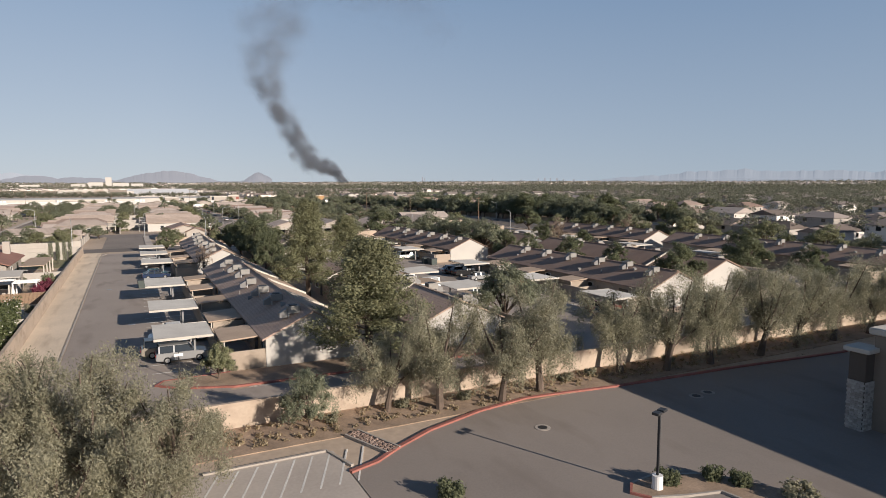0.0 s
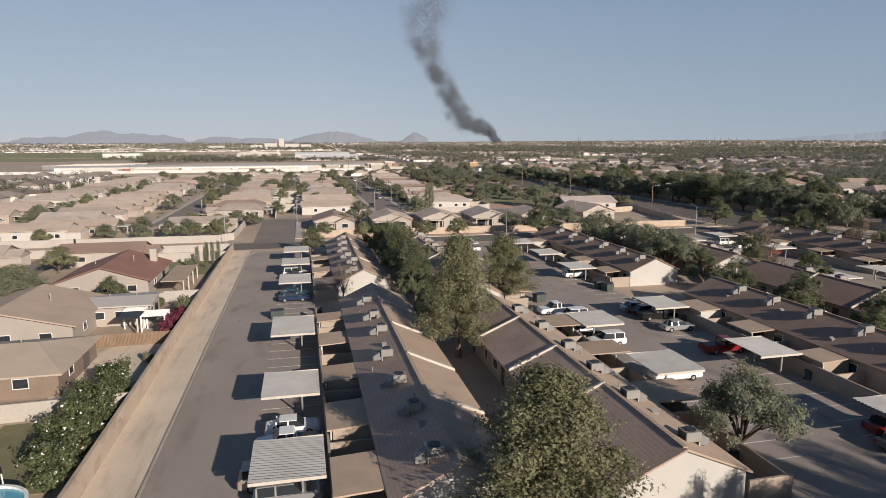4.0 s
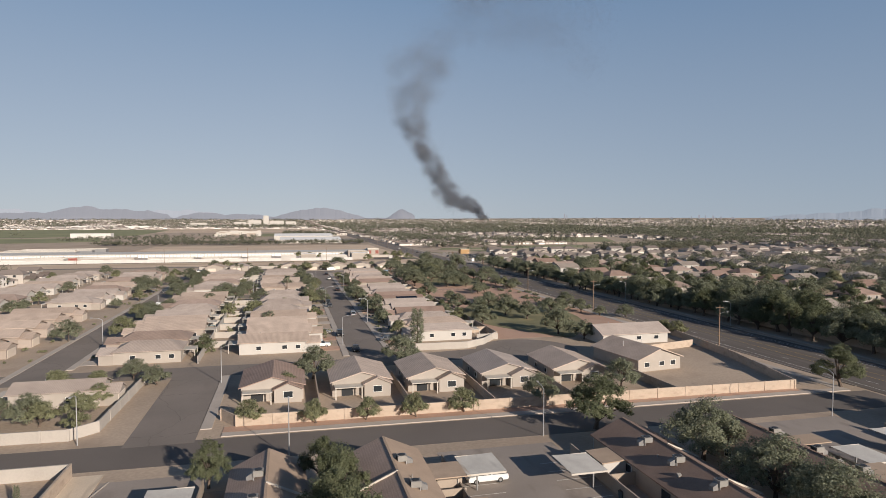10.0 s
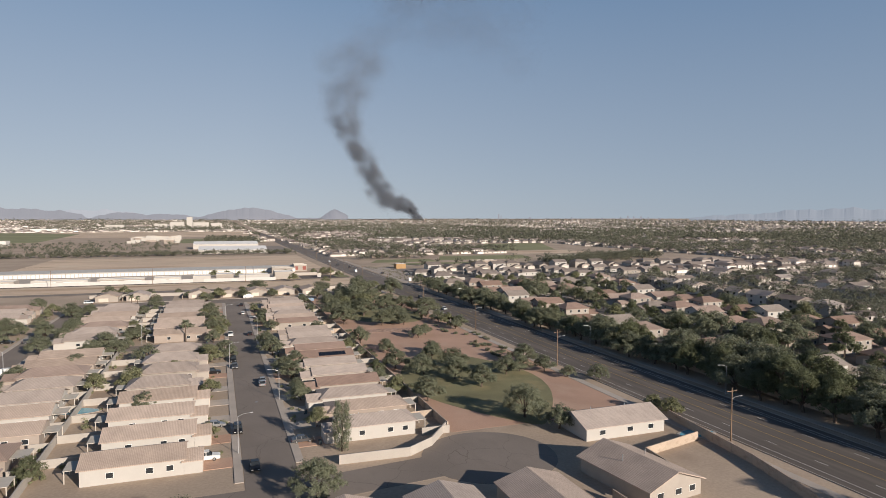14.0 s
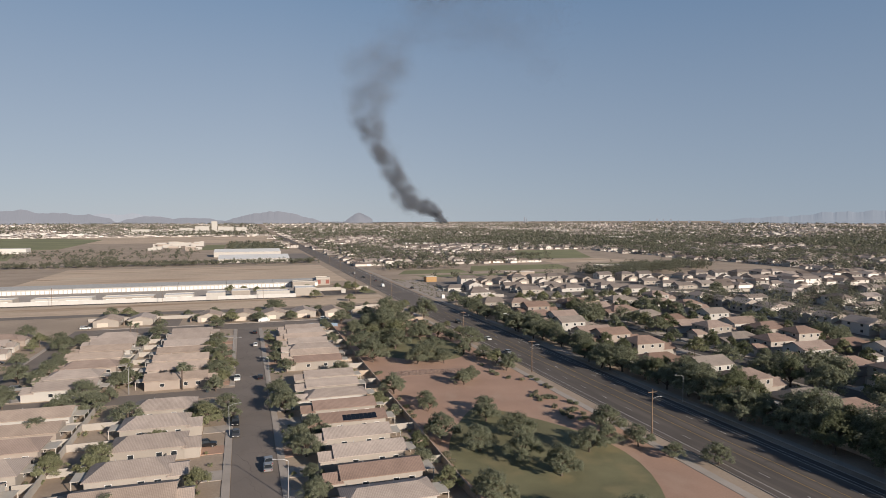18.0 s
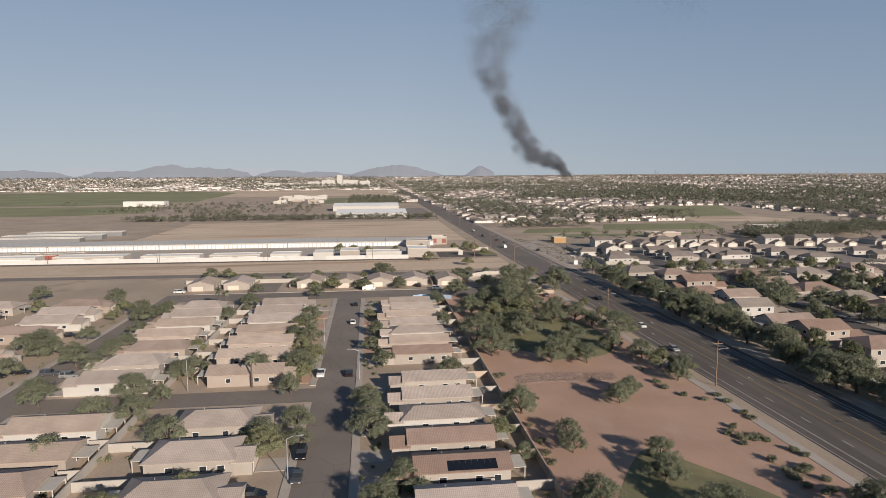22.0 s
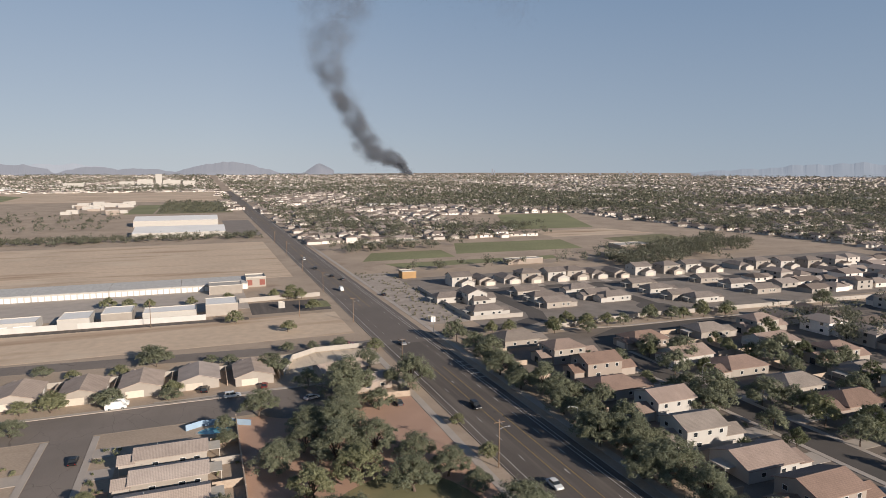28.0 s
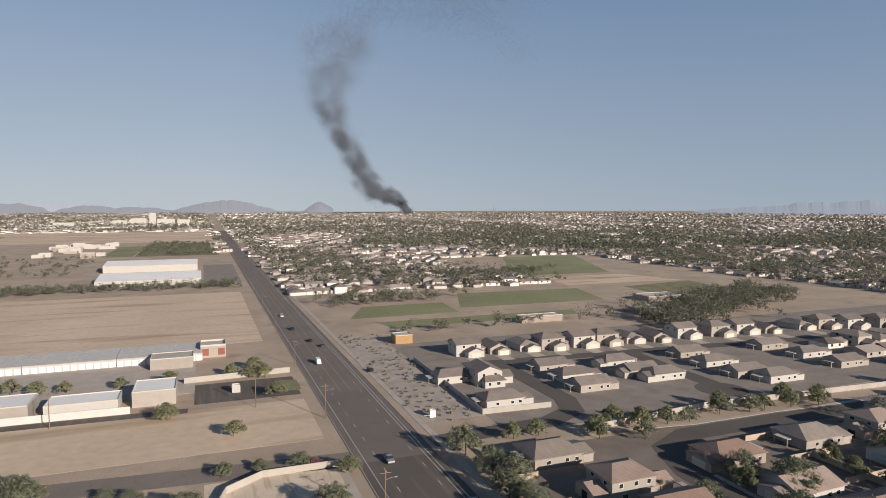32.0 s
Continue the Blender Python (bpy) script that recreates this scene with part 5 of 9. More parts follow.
def shrub(m, leafmat, seed, label):
    r = thing("shrub", m, label, "shrub")
    g = random.Random(seed)
    bm = bmesh.new()
    cl = []
    for i in range(7):
        a = i * 0.9
        e = (0.55 * math.cos(a) * g.uniform(0.5, 1), 0.55 * math.sin(a) * g.uniform(0.5, 1), g.uniform(0.5, 0.9))
        tube(bm, [(0, 0, -0.05), e], [0.04, 0.012], 4)
        cl.append((*e[:2], e[2] * 0.85, 0.36))
        cl.append((e[0] * 0.9, e[1] * 0.9, 0.3, 0.32))
    part("stem", bm, M_BARK, r)
    me = crown_mesh("foliage", cl, 150, 0.065, seed, 0.85)
    me.materials.append(leafmat)
    f = new("foliage", me)
    f.parent = r
    return r


SHRUBS = {"green": (L_SHADE, "rounded green desert shrub on gravel"), "dry": (L_WISP, "dry grey-green desert shrub"), "dark": (L_DARK, "dense dark green clipped shrub"),
          "bloom": (L_BLOOM, "bougainvillea shrub with magenta bracts")}


def shrub_at(kind, x, y, w, h=None):
    h = h or w * 0.6
    m = pose(x, y, 0, 0, 0, trng.uniform(0, 360)) @ Matrix.Diagonal((w / 1.7, w / 1.7, h / 1.1, 1))
    key = ("shrub", kind)
    if key in PROTO:
        ob = copy_thing(PROTO[key], m)
    else:
        ob = shrub(pose(x, y, 0), SHRUBS[kind][0], 41, SHRUBS[kind][1])
        PROTO[key] = ob
    ob.matrix_basis = m
    return ob


def palm(m):
    r = thing("palm_tree", m, "tall fan palm with a bare trunk", "tree")
    bm = bmesh.new()
    tube(bm, [(0, 0, -0.1), (0.1, 0, 4), (0.05, 0.1, 8)], [0.28, 0.2, 0.17], 8)
    part("trunk", bm, M_BARK, r)
    bm = bmesh.new()
    g = random.Random(3)
    for i in range(34):
        a, e = i * 2.4, g.uniform(-0.7, 1.1)
        pts = []
        for t in (0, 0.5, 1.0):
            rr = 1.9 * t
            pts.append(Vector((rr * math.cos(a) * math.cos(e * 0.8), rr * math.sin(a) * math.cos(e * 0.8), 8 + rr * math.sin(e) - 0.8 * t * t)))
        side = Vector((-math.sin(a), math.cos(a), 0))
        wv = [0.05, 0.5, 0.12]
        vs = [(bm.verts.new(p + side * w + Vector((0, 0, -0.15 * (w > 0.2)))), bm.verts.new(p), bm.verts.new(p - side * w + Vector((0, 0, -0.15 * (w > 0.2))))) for p, w in zip(pts, wv)]
        for u, v in zip(vs, vs[1:]):
            bm.faces.new((u[0], u[1], v[1], v[0])), bm.faces.new((u[1], u[2], v[2], v[1]))
    part("fronds", bm, L_SHADE, r)
    return r

# ---- vehicles ----
PAINTS = {}
for nm, c, metal in (("white", (0.72, 0.72, 0.70), 0.0), ("silver", (0.42, 0.42, 0.42), 0.5), ("grey", (0.12, 0.12, 0.125), 0.4), ("black", (0.018, 0.018, 0.02), 0.2),
                     ("red", (0.20, 0.018, 0.02), 0.1), ("blue", (0.025, 0.045, 0.10), 0.3), ("teal", (0.04, 0.12, 0.16), 0.3), ("beige", (0.36, 0.32, 0.27), 0.4)):
    PAINTS[nm] = mat(nm + "_car_paint", c, 0.28, 0.04, 0.6, 5, 0, metal=metal)
M_LAMP = mat("headlamp_plastic", (0.6, 0.6, 0.58), 0.2, 0.05, 1, 5, 0)
M_TAIL = mat("tail_lamp_plastic", (0.25, 0.01, 0.01), 0.3, 0.05, 1, 5, 0)


def vehicle(m, kind, paint):
    """A parked vehicle, its nose towards +x."""
    word = {"suv": "sport utility vehicle", "sedan": "sedan car", "pickup": "pickup truck", "van": "cargo van"}[kind]
    r = thing("car" if kind in ("suv", "sedan") else kind, m, f"{paint} {word} standing on asphalt", "car" if kind in ("suv", "sedan") else "truck", "vehicles")
    L, W, H, belt, c0, c1, r0, r1 = {
        "sedan": (4.7, 1.82, 1.45, 0.92, -1.75, 1.05, -1.05, 0.35),
        "suv": (4.8, 1.92, 1.75, 1.05, -2.2, 1.0, -2.0, 0.45),
        "pickup": (5.6, 1.95, 1.82, 1.10, -0.55, 1.35, -0.35, 0.75),
        "van": (5.6, 2.0, 2.35, 1.15, -2.75, 2.0, -2.7, 1.35)}[kind]
    paintm = PAINTS[paint]
    bm = bmesh.new()
    prof = [(-L / 2, 0.42), (-L / 2 + 0.06, belt - 0.04), (c0, belt), (c1, belt), (L / 2 - 0.25, belt - 0.14), (L / 2, belt - 0.32), (L / 2, 0.42), (L / 2 - 0.2, 0.28), (-L / 2 + 0.2, 0.28)]
    a = [bm.verts.new((x, -W / 2, z)) for x, z in prof]
    b = [bm.verts.new((x, W / 2, z)) for x, z in prof]
    bm.faces.new(a), bm.faces.new(b[::-1])
    for i in range(len(prof)):
        bm.faces.new((a[i], a[(i + 1) % len(prof)], b[(i + 1) % len(prof)], b[i]))
    part("body", bm, paintm, r, bevel=0.07)
    bm = bmesh.new()
    lo = [(c0, -W / 2 + 0.06), (c1, -W / 2 + 0.06), (c1, W / 2 - 0.06), (c0, W / 2 - 0.06)]
    hi = [(r0, -W / 2 + 0.22), (r1, -W / 2 + 0.22), (r1, W / 2 - 0.22), (r0, W / 2 - 0.22)]
    va = [bm.verts.new((*p, belt - 0.02)) for p in lo]
    vb = [bm.verts.new((*p, H - 0.06)) for p in hi]
    bm.faces.new(va[::-1]), bm.faces.new(vb)
    for i in range(4):
        bm.faces.new((va[i], va[(i + 1) % 4], vb[(i + 1) % 4], vb[i]))
    part("window_glass", bm, M_GLASS if kind != "van" else paintm, r, bevel=0.05)
    bm = bmesh.new()
    v = box(bm, r0 - 0.04, r1 + 0.04, -W / 2 + 0.2, W / 2 - 0.2, H - 0.07, H)
    part("roof", bm, paintm, r, bevel=0.025)
    for s in (-1, 1):
        for px in ((c0 + r0) / 2 + 0.05, (r0 + r1) / 2):
            bm = bmesh.new()
            zt = H - 0.05
            t = [(px - 0.07, s * (W / 2 - 0.045), belt - 0.03), (px + 0.07, s * (W / 2 - 0.045), belt - 0.03), (px + 0.06, s * (W / 2 - 0.205), zt), (px - 0.06, s * (W / 2 - 0.205), zt)]
            q = [bm.verts.new(p) for p in t]
            w2 = [bm.verts.new((p[0], p[1] - s * 0.06, p[2])) for p in t]
            bm.faces.new(q), bm.faces.new(w2[::-1])
            for i in range(4):
                bm.faces.new((q[i], q[(i + 1) % 4], w2[(i + 1) % 4], w2[i]))
            part("pillar", bm, paintm, r)
        for x in (-L * 0.29, L * 0.30):
            bm = bmesh.new()
            y = s * (W / 2 - 0.10)
            tube(bm, [(x, y - 0.11, 0.34), (x, y + 0.11, 0.34)], [0.34, 0.34], 14)
            tube(bm, [(x, y + s * 0.112, 0.34), (x, y + s * 0.125, 0.34)], [0.2, 0.2], 10, 1)
            part("wheel", bm, [M_RUBBER, M_RIM], r)
        bm = bmesh.new()
        box(bm, L / 2 - 0.16, L / 2 + 0.012, s * W * 0.33 - 0.2, s * W * 0.33 + 0.2, belt - 0.42, belt - 0.28)
        part("headlight", bm, M_LAMP, r)
        bm = bmesh.new()
        box(bm, -L / 2 - 0.012, -L / 2 + 0.1, s * W * 0.38 - 0.12, s * W * 0.38 + 0.12, belt - 0.32, belt - 0.12)
        part("tail_light", bm, M_TAIL, r)
    if kind == "pickup":
        bm = bmesh.new()
        box(bm, -L / 2 + 0.14, c0 - 0.08, -W / 2 + 0.14, W / 2 - 0.14, belt - 0.05, belt + 0.015)
        part("bed_liner", bm, M_DARK, r)
    return r


PARKED_COURT = [
    (-6.2, 72.6, 0.0, 'suv', 'silver'),
    (-7.4, 75.2, 0.0, 'suv', 'beige'),
    (-6.2, 80.4, 180.0, 'pickup', 'white'),
    (-6.0, 83.6, 0.0, 'sedan', 'white'),
    (-6.4, 131.6, 0.0, 'sedan', 'blue'),
    (-6.2, 134.4, 0.0, 'sedan', 'teal'),
    (-6.0, 148.2, 180.0, 'pickup', 'black'),
    (-6.2, 151.2, 0.0, 'suv', 'white'),
    (44.3, 103.0, 0.0, 'sedan', 'silver'),
    (32.0, 99.4, 180.0, 'suv', 'white'),
    (44.6, 93.9, 0.0, 'pickup', 'red'),
    (31.8, 114.6, 180.0, 'pickup', 'white'),
    (32.5, 110.9, 180.0, 'suv', 'white'),
    (43.9, 113.2, 0.0, 'sedan', 'silver'),
    (44.4, 111.2, 0.0, 'sedan', 'black'),
    (44.6, 108.6, 0.0, 'pickup', 'black'),
    (30.5, 103.6, 180.0, 'sedan', 'grey'),
    (32.9, 169.7, 180.0, 'pickup', 'white'),
    (45.3, 137.6, 0.0, 'suv', 'white'),
    (97.1, 163.9, 0.0, 'suv', 'white'),
    (98.1, 157.8, 0.0, 'pickup', 'white'),
    (96.9, 149.2, 0.0, 'pickup', 'red'),
    (43.2, 69.0, 0.0, 'sedan', 'grey'),
    (45.0, 71.9, 0.0, 'sedan', 'red'),
    (33.8, 87.3, 180.0, 'pickup', 'white'),
]

PARKED_STREET = [
    (22.3, 278.1, 90.0, 'suv', 'black'),
    (30.0, 316.3, 90.0, 'sedan', 'silver'),
    (24.7, 256.0, 90.0, 'sedan', 'black'),
    (15.8, 263.4, 0.0, 'pickup', 'white'),
    (17.6, 283.3, 0.0, 'sedan', 'silver'),
    (35.0, 267.2, 0.0, 'sedan', 'grey'),
    (23.1, 349.3, 90.0, 'suv', 'black'),
    (23.3, 340.3, 90.0, 'sedan', 'grey'),
    (23.2, 396.9, 90.0, 'pickup', 'white'),
    (30.5, 396.1, 90.0, 'sedan', 'black'),
    (30.1, 453.2, 90.0, 'sedan', 'white'),
    (30.3, 483.6, 90.0, 'sedan', 'black'),
    (30.3, 319.9, 90.0, 'sedan', 'silver'),
    (16.8, 334.5, 0.0, 'suv', 'black'),
    (35.8, 519.0, 0.0, 'van', 'white'),
    (-39.5, 352.1, 0.0, 'van', 'white'),
    (-60.3, 405.0, 0.0, 'suv', 'black'),
    (-55.5, 407.8, 0.0, 'sedan', 'black'),
    (-47.6, 405.7, 0.0, 'suv', 'grey'),
    (-41.6, 403.4, 0.0, 'suv', 'silver'),
    (-61.0, 447.0, 0.0, 'sedan', 'black'),
    (-47.6, 519.9, 0.0, 'suv', 'white'),
]

TRAFFIC = [
    (22.4, 395.2, 90.0, 'pickup', 'white'),
    (29.5, 394.1, 90.0, 'sedan', 'black'),
    (15.2, 473.7, 0.0, 'suv', 'silver'),
    (35.4, 516.6, 3.0, 'van', 'white'),
    (66.4, 514.9, 5.0, 'suv', 'white'),
    (76.1, 520.4, 80.0, 'sedan', 'red'),
    (58.9, 522.7, 80.0, 'suv', 'black'),
    (88.1, 505.1, 20.0, 'sedan', 'white'),
    (110.3, 555.6, 5.0, 'pickup', 'red'),
    (209.2, 520.6, 0.0, 'suv', 'white'),
    (110.7, 491.9, 90.0, 'sedan', 'grey'),
    (130.3, 551.0, 90.0, 'pickup', 'silver'),
    (130.7, 665.0, 90.0, 'van', 'white'),
    (130.1, 746.4, 90.0, 'suv', 'black'),
    (138.4, 698.4, 90.0, 'sedan', 'grey'),
    (149.1, 644.5, 90.0, 'sedan', 'black'),
    (128.0, 435.0, 90.0, 'sedan', 'white'),
    (125.2, 406.7, 90.0, 'sedan', 'silver'),
    (130.4, 481.8, 90.0, 'suv', 'black'),
    (129.6, 791.8, 90.0, 'suv', 'white'),
    (134.7, 712.9, 90.0, 'sedan', 'black'),
]

PARK_SOUTH = [
    ('shade', 73.8, 344.5, 5.8, 0.8),
    ('shade', 85.9, 331.8, 6.4, 1.0),
    ('shade', 92.8, 368.0, 6.6, 1.0),
    ('shade', 97.2, 368.9, 7.8, 1.0),
    ('shade', 117.7, 385.8, 6.7, 1.0),
    ('shade', 113.2, 387.1, 7.2, 1.0),
    ('shade', 70.6, 322.6, 7.9, 1.1),
    ('shade', 88.7, 317.7, 7.9, 1.1),
    ('shade', 73.6, 309.6, 8.0, 1.1),
    ('shade', 96.3, 308.1, 9.5, 1.1),
    ('shade', 111.5, 315.1, 8.3, 1.1),
    ('columnar', 65.6, 360.2, 9.2, 1.4),
]

PARK_NORTH = [
    ('shade', 69.2, 425.4, 11.2, 1.1),
    ('shade', 84.5, 429.0, 10.8, 1.1),
    ('shade', 98.3, 439.0, 9.3, 1.1),
    ('shade', 108.9, 440.8, 9.6, 1.1),
    ('shade', 71.2, 408.3, 11.1, 1.1),
    ('shade', 86.0, 400.1, 9.1, 1.1),
    ('shade', 81.9, 402.7, 10.8, 1.1),
    ('shade', 116.1, 425.3, 10.4, 1.1),
    ('shade', 112.9, 401.2, 6.8, 1.0),
    ('shade', 84.9, 395.7, 8.9, 1.1),
    ('shade', 91.1, 403.8, 9.8, 1.1),
    ('olive', 112.2, 400.2, 6.4, 1.0),
    ('olive', 113.7, 391.6, 7.2, 1.0),
    ('olive', 115.1, 383.9, 7.0, 1.0),
    ('olive', 115.9, 427.8, 6.5, 1.0),
    ('olive', 98.3, 442.5, 6.7, 1.0),
    ('olive', 110.9, 442.6, 6.4, 1.0),
]

YARD_TREES = [
    ('shade', -22.2, 369.1, 7.0, 1.1),
    ('shade', -19.1, 385.4, 6.7, 1.1),
    ('shade', 4.1, 397.9, 6.2, 1.1),
    ('shade', 16.7, 400.2, 6.9, 1.1),
    ('shade', 17.8, 428.9, 6.5, 1.1),
    ('shade', 14.5, 445.8, 6.3, 1.1),
    ('shade', 35.3, 373.2, 5.7, 1.1),
    ('shade', 36.0, 355.3, 6.9, 1.1),
    ('shade', 36.8, 419.2, 6.9, 1.1),
    ('shade', -3.2, 357.6, 6.6, 1.1),
    ('shade', 19.4, 353.9, 5.8, 1.1),
    ('shade', -23.0, 351.6, 5.8, 1.1),
    ('shade', 37.0, 326.4, 6.5, 1.1),
    ('olive', -13.6, 325.4, 5.4, 1.0),
    ('olive', -5.0, 322.6, 5.5, 1.0),
    ('olive', 5.7, 335.2, 5.3, 1.0),
    ('olive', -2.5, 324.2, 4.9, 1.0),
]

CROSS_TREES = [
    ('shade', -65.6, 428.8, 7.0, 1.1),
    ('shade', -63.0, 433.3, 7.5, 1.1),
    ('shade', -44.3, 413.2, 7.3, 1.1),
    ('shade', -100.5, 510.6, 7.5, 1.1),
    ('shade', -46.2, 472.4, 7.3, 1.1),
    ('shade', -66.7, 502.1, 7.3, 1.1),
    ('columnar', 41.8, 259.1, 10.7, 1.0),
    ('shade', 12.6, 229.1, 7.7, 1.1),
    ('shade', 34.0, 239.5, 7.3, 1.1),
    ('olive', 7.2, 217.4, 5.0, 1.0),
    ('olive', 1.2, 200.8, 4.7, 1.0),
    ('olive', 12.0, 198.9, 4.6, 1.0),
    ('olive', 20.4, 198.5, 4.4, 1.0),
    ('olive', 29.2, 198.1, 4.7, 1.0),
    ('olive', 38.1, 198.7, 4.9, 1.0),
    ('shade', 1.9, 301.1, 5.2, 1.2),
    ('shade', -25.2, 238.3, 4.6, 1.2),
    ('shade', -19.2, 231.8, 4.5, 1.2),
]

COURT_TREES = [
    ('dark', 56.8, 185.0, 9.2, 1.2),
    ('shade', 65.4, 169.0, 9.2, 1.0),
    ('dark', 118.5, 196.5, 9.0, 1.1),
    ('shade', 65.3, 147.5, 8.4, 1.0),
    ('shade', 53.3, 201.2, 6.0, 1.0),
    ('shade', 74.5, 207.7, 6.4, 1.0),
    ('shade', 65.4, 155.2, 8.8, 1.0),
    ('shade', 65.4, 138.0, 8.6, 1.1),
]

EAST_TREES = [
    ('shade', 156.3, 525.4, 7.2, 1.0),
    ('shade', 147.7, 492.5, 7.6, 1.0),
    ('shade', 154.8, 487.2, 8.3, 1.0),
    ('shade', 153.7, 460.9, 7.5, 1.0),
    ('shade', 160.7, 454.8, 7.5, 1.0),
    ('olive', 196.0, 548.7, 5.1, 1.0),
    ('olive', 215.1, 551.9, 5.0, 1.0),
    ('olive', 223.3, 548.6, 5.0, 1.0),
    ('olive', 251.3, 555.4, 5.5, 1.0),
    ('olive', 258.6, 546.3, 5.2, 1.0),
    ('olive', 280.3, 553.8, 5.5, 1.0),
    ('shade', 217.4, 497.9, 8.2, 1.0),
    ('shade', 194.8, 458.2, 9.8, 1.0),
    ('shade', 242.9, 482.7, 8.4, 1.0),
    ('olive', 121.7, 475.1, 4.7, 1.0),
]

NORTH_TREES = [
    ('shade', 41.7, 559.8, 7.6, 1.1),
    ('shade', 33.9, 550.4, 7.7, 1.1),
    ('shade', 70.9, 608.5, 8.8, 1.1),
    ('shade', 77.4, 536.4, 8.1, 1.1),
    ('shade', 110.4, 526.5, 8.3, 1.1),
    ('shade', 118.2, 504.0, 8.8, 1.1),
    ('shade', 88.7, 515.5, 7.5, 1.1),
    ('olive', 87.6, 556.0, 4.6, 1.2),
    ('olive', 97.4, 558.0, 5.6, 1.2),
    ('olive', 107.0, 556.2, 4.8, 1.2),
    ('olive', 119.1, 547.5, 5.4, 1.2),
    ('olive', 49.7, 523.5, 5.4, 1.2),
    ('olive', 91.5, 584.7, 4.5, 1.2),
    ('shade', 99.0, 502.0, 10.1, 1.1),
    ('shade', 93.1, 489.9, 9.0, 1.1),
    ('shade', 33.8, 525.2, 6.3, 1.2),
]

PARK_SHRUBS = [
    (112.2, 333.3),
    (108.8, 345.8),
    (117.1, 369.6),
    (116.8, 358.2),
    (108.5, 330.1),
    (108.5, 336.5),
    (112.7, 367.1),
    (111.7, 325.5),
    (115.9, 337.6),
    (110.1, 351.4),
]

seen_cars = []
for x, y, rz, kind, paint in PARKED_COURT + PARKED_STREET + TRAFFIC:
    if any((x - a) ** 2 + (y - b) ** 2 < 9 and rz == 90 for a, b in seen_cars) or any((x - a) ** 2 + (y - b) ** 2 < 4 for a, b in seen_cars):
        continue
    seen_cars.append((x, y))
    z = 0.06 if x > 100 else 0.04
    place((kind, paint), lambda m: vehicle(m, kind, paint), pose(x, y, z, 0, 0, rz + (180 if rz == 90 and (x < 25 or 122 < x < 133) else 0)))

# ---- trees in their places ----
STREET_TREES = [(18.3, 394.6, 7.1), (13.2, 440.7, 8.1), (15.1, 461.6, 8.1), (6.5, 399.3, 9.2), (16.5, 351.0, 8.7), (22.0, 354.4, 5.7), (-10.0, 400.3, 8.4), (-14.5, 371.8, 8.4),
                (-39.2, 473.6, 7.8), (-11.6, 486.4, 8.6), (2.6, 528.8, 6.5), (11.4, 520.2, 7.2), (20.4, 523.8, 6.5), (33.1, 523.0, 7.3), (-42.5, 557.5, 9.4), (-34.5, 557.6, 9.1),
                (37.6, 326.9, 8.2), (44.2, 331.3, 5.7), (36.2, 365.8, 7.5), (39.5, 361.8, 5.4), (36.5, 418.1, 7.0), (36.0, 460.6, 5.5), (68.9, 364.7, 8.6), (63.1, 481.1, 6.0)]
VERGE_TREES = [(149.6, 504.9, 9.3), (148.9, 451.8, 9.5), (150.8, 427.0, 9.7), (149.3, 389.9, 8.7), (150.8, 377.6, 9.2), (155.3, 375.5, 8.0), (154.2, 361.2, 6.2), (155.8, 355.5, 6.1), (165.0, 350.6, 9.2), (161.6, 338.1, 7.9),
               (149.6, 311.3, 8.6), (153.2, 307.4, 7.5), (151.5, 300.3, 6.4), (153.1, 292.1, 7.8), (152.6, 285.4, 6.7), (163.9, 290.3, 7.9), (161.0, 284.3, 6.8), (155.4, 276.1, 7.9),
               (151.4, 510.7, 8.5), (149.4, 490.2, 8.0), (152.5, 446.0, 10.1), (161.3, 441.8, 6.2)]
GARDEN_TREES = [(208.0, 425.3, 10.1), (213.6, 448.9, 9.3), (200.8, 461.2, 8.6), (212.0, 507.2, 9.3), (192.2, 362.6, 10.0), (213.1, 383.5, 7.5), (283.2, 436.7, 9.8), (258.7, 383.7, 8.8), (212.0, 334.5, 8.7), (258.5, 350.6, 8.4),
                (198.3, 310.7, 9.6), (258.1, 502.5, 9.3), (254.0, 468.9, 9.5), (236.2, 392.4, 7.2), (193.9, 544.2, 6.9), (206.8, 539.3, 6.9), (231.6, 547.6, 6.6), (244.3, 547.6, 7.5),
                (265.5, 549.1, 6.9), (288.6, 547.0, 7.9), (212.3, 480.4, 8.0), (196.2, 440.0, 8.5), (257.4, 490.6, 9.8), (257.9, 482.0, 9.6), (214.5, 443.5, 9.0), (345.0, 541.6, 11.3), (296.4, 493.8, 9.5)]
GROVE_TREES = [(88.9, 475.3, 12.5), (96.5, 465.0, 10.3), (86.2, 462.4, 12.0), (99.5, 443.9, 9.7), (79.2, 448.9, 9.5), (90.0, 451.0, 10.6), (108.5, 447.5, 8.1), (112.1, 439.0, 7.7), (120.8, 472.9, 3.9), (120.4, 452.1, 5.0),
               (73.9, 462.2, 9.6), (80.5, 470.5, 9.0), (92.5, 483.0, 9.5), (103.5, 456.0, 8.5), (95.5, 492.0, 9.0), (104.5, 490.0, 8.0)]
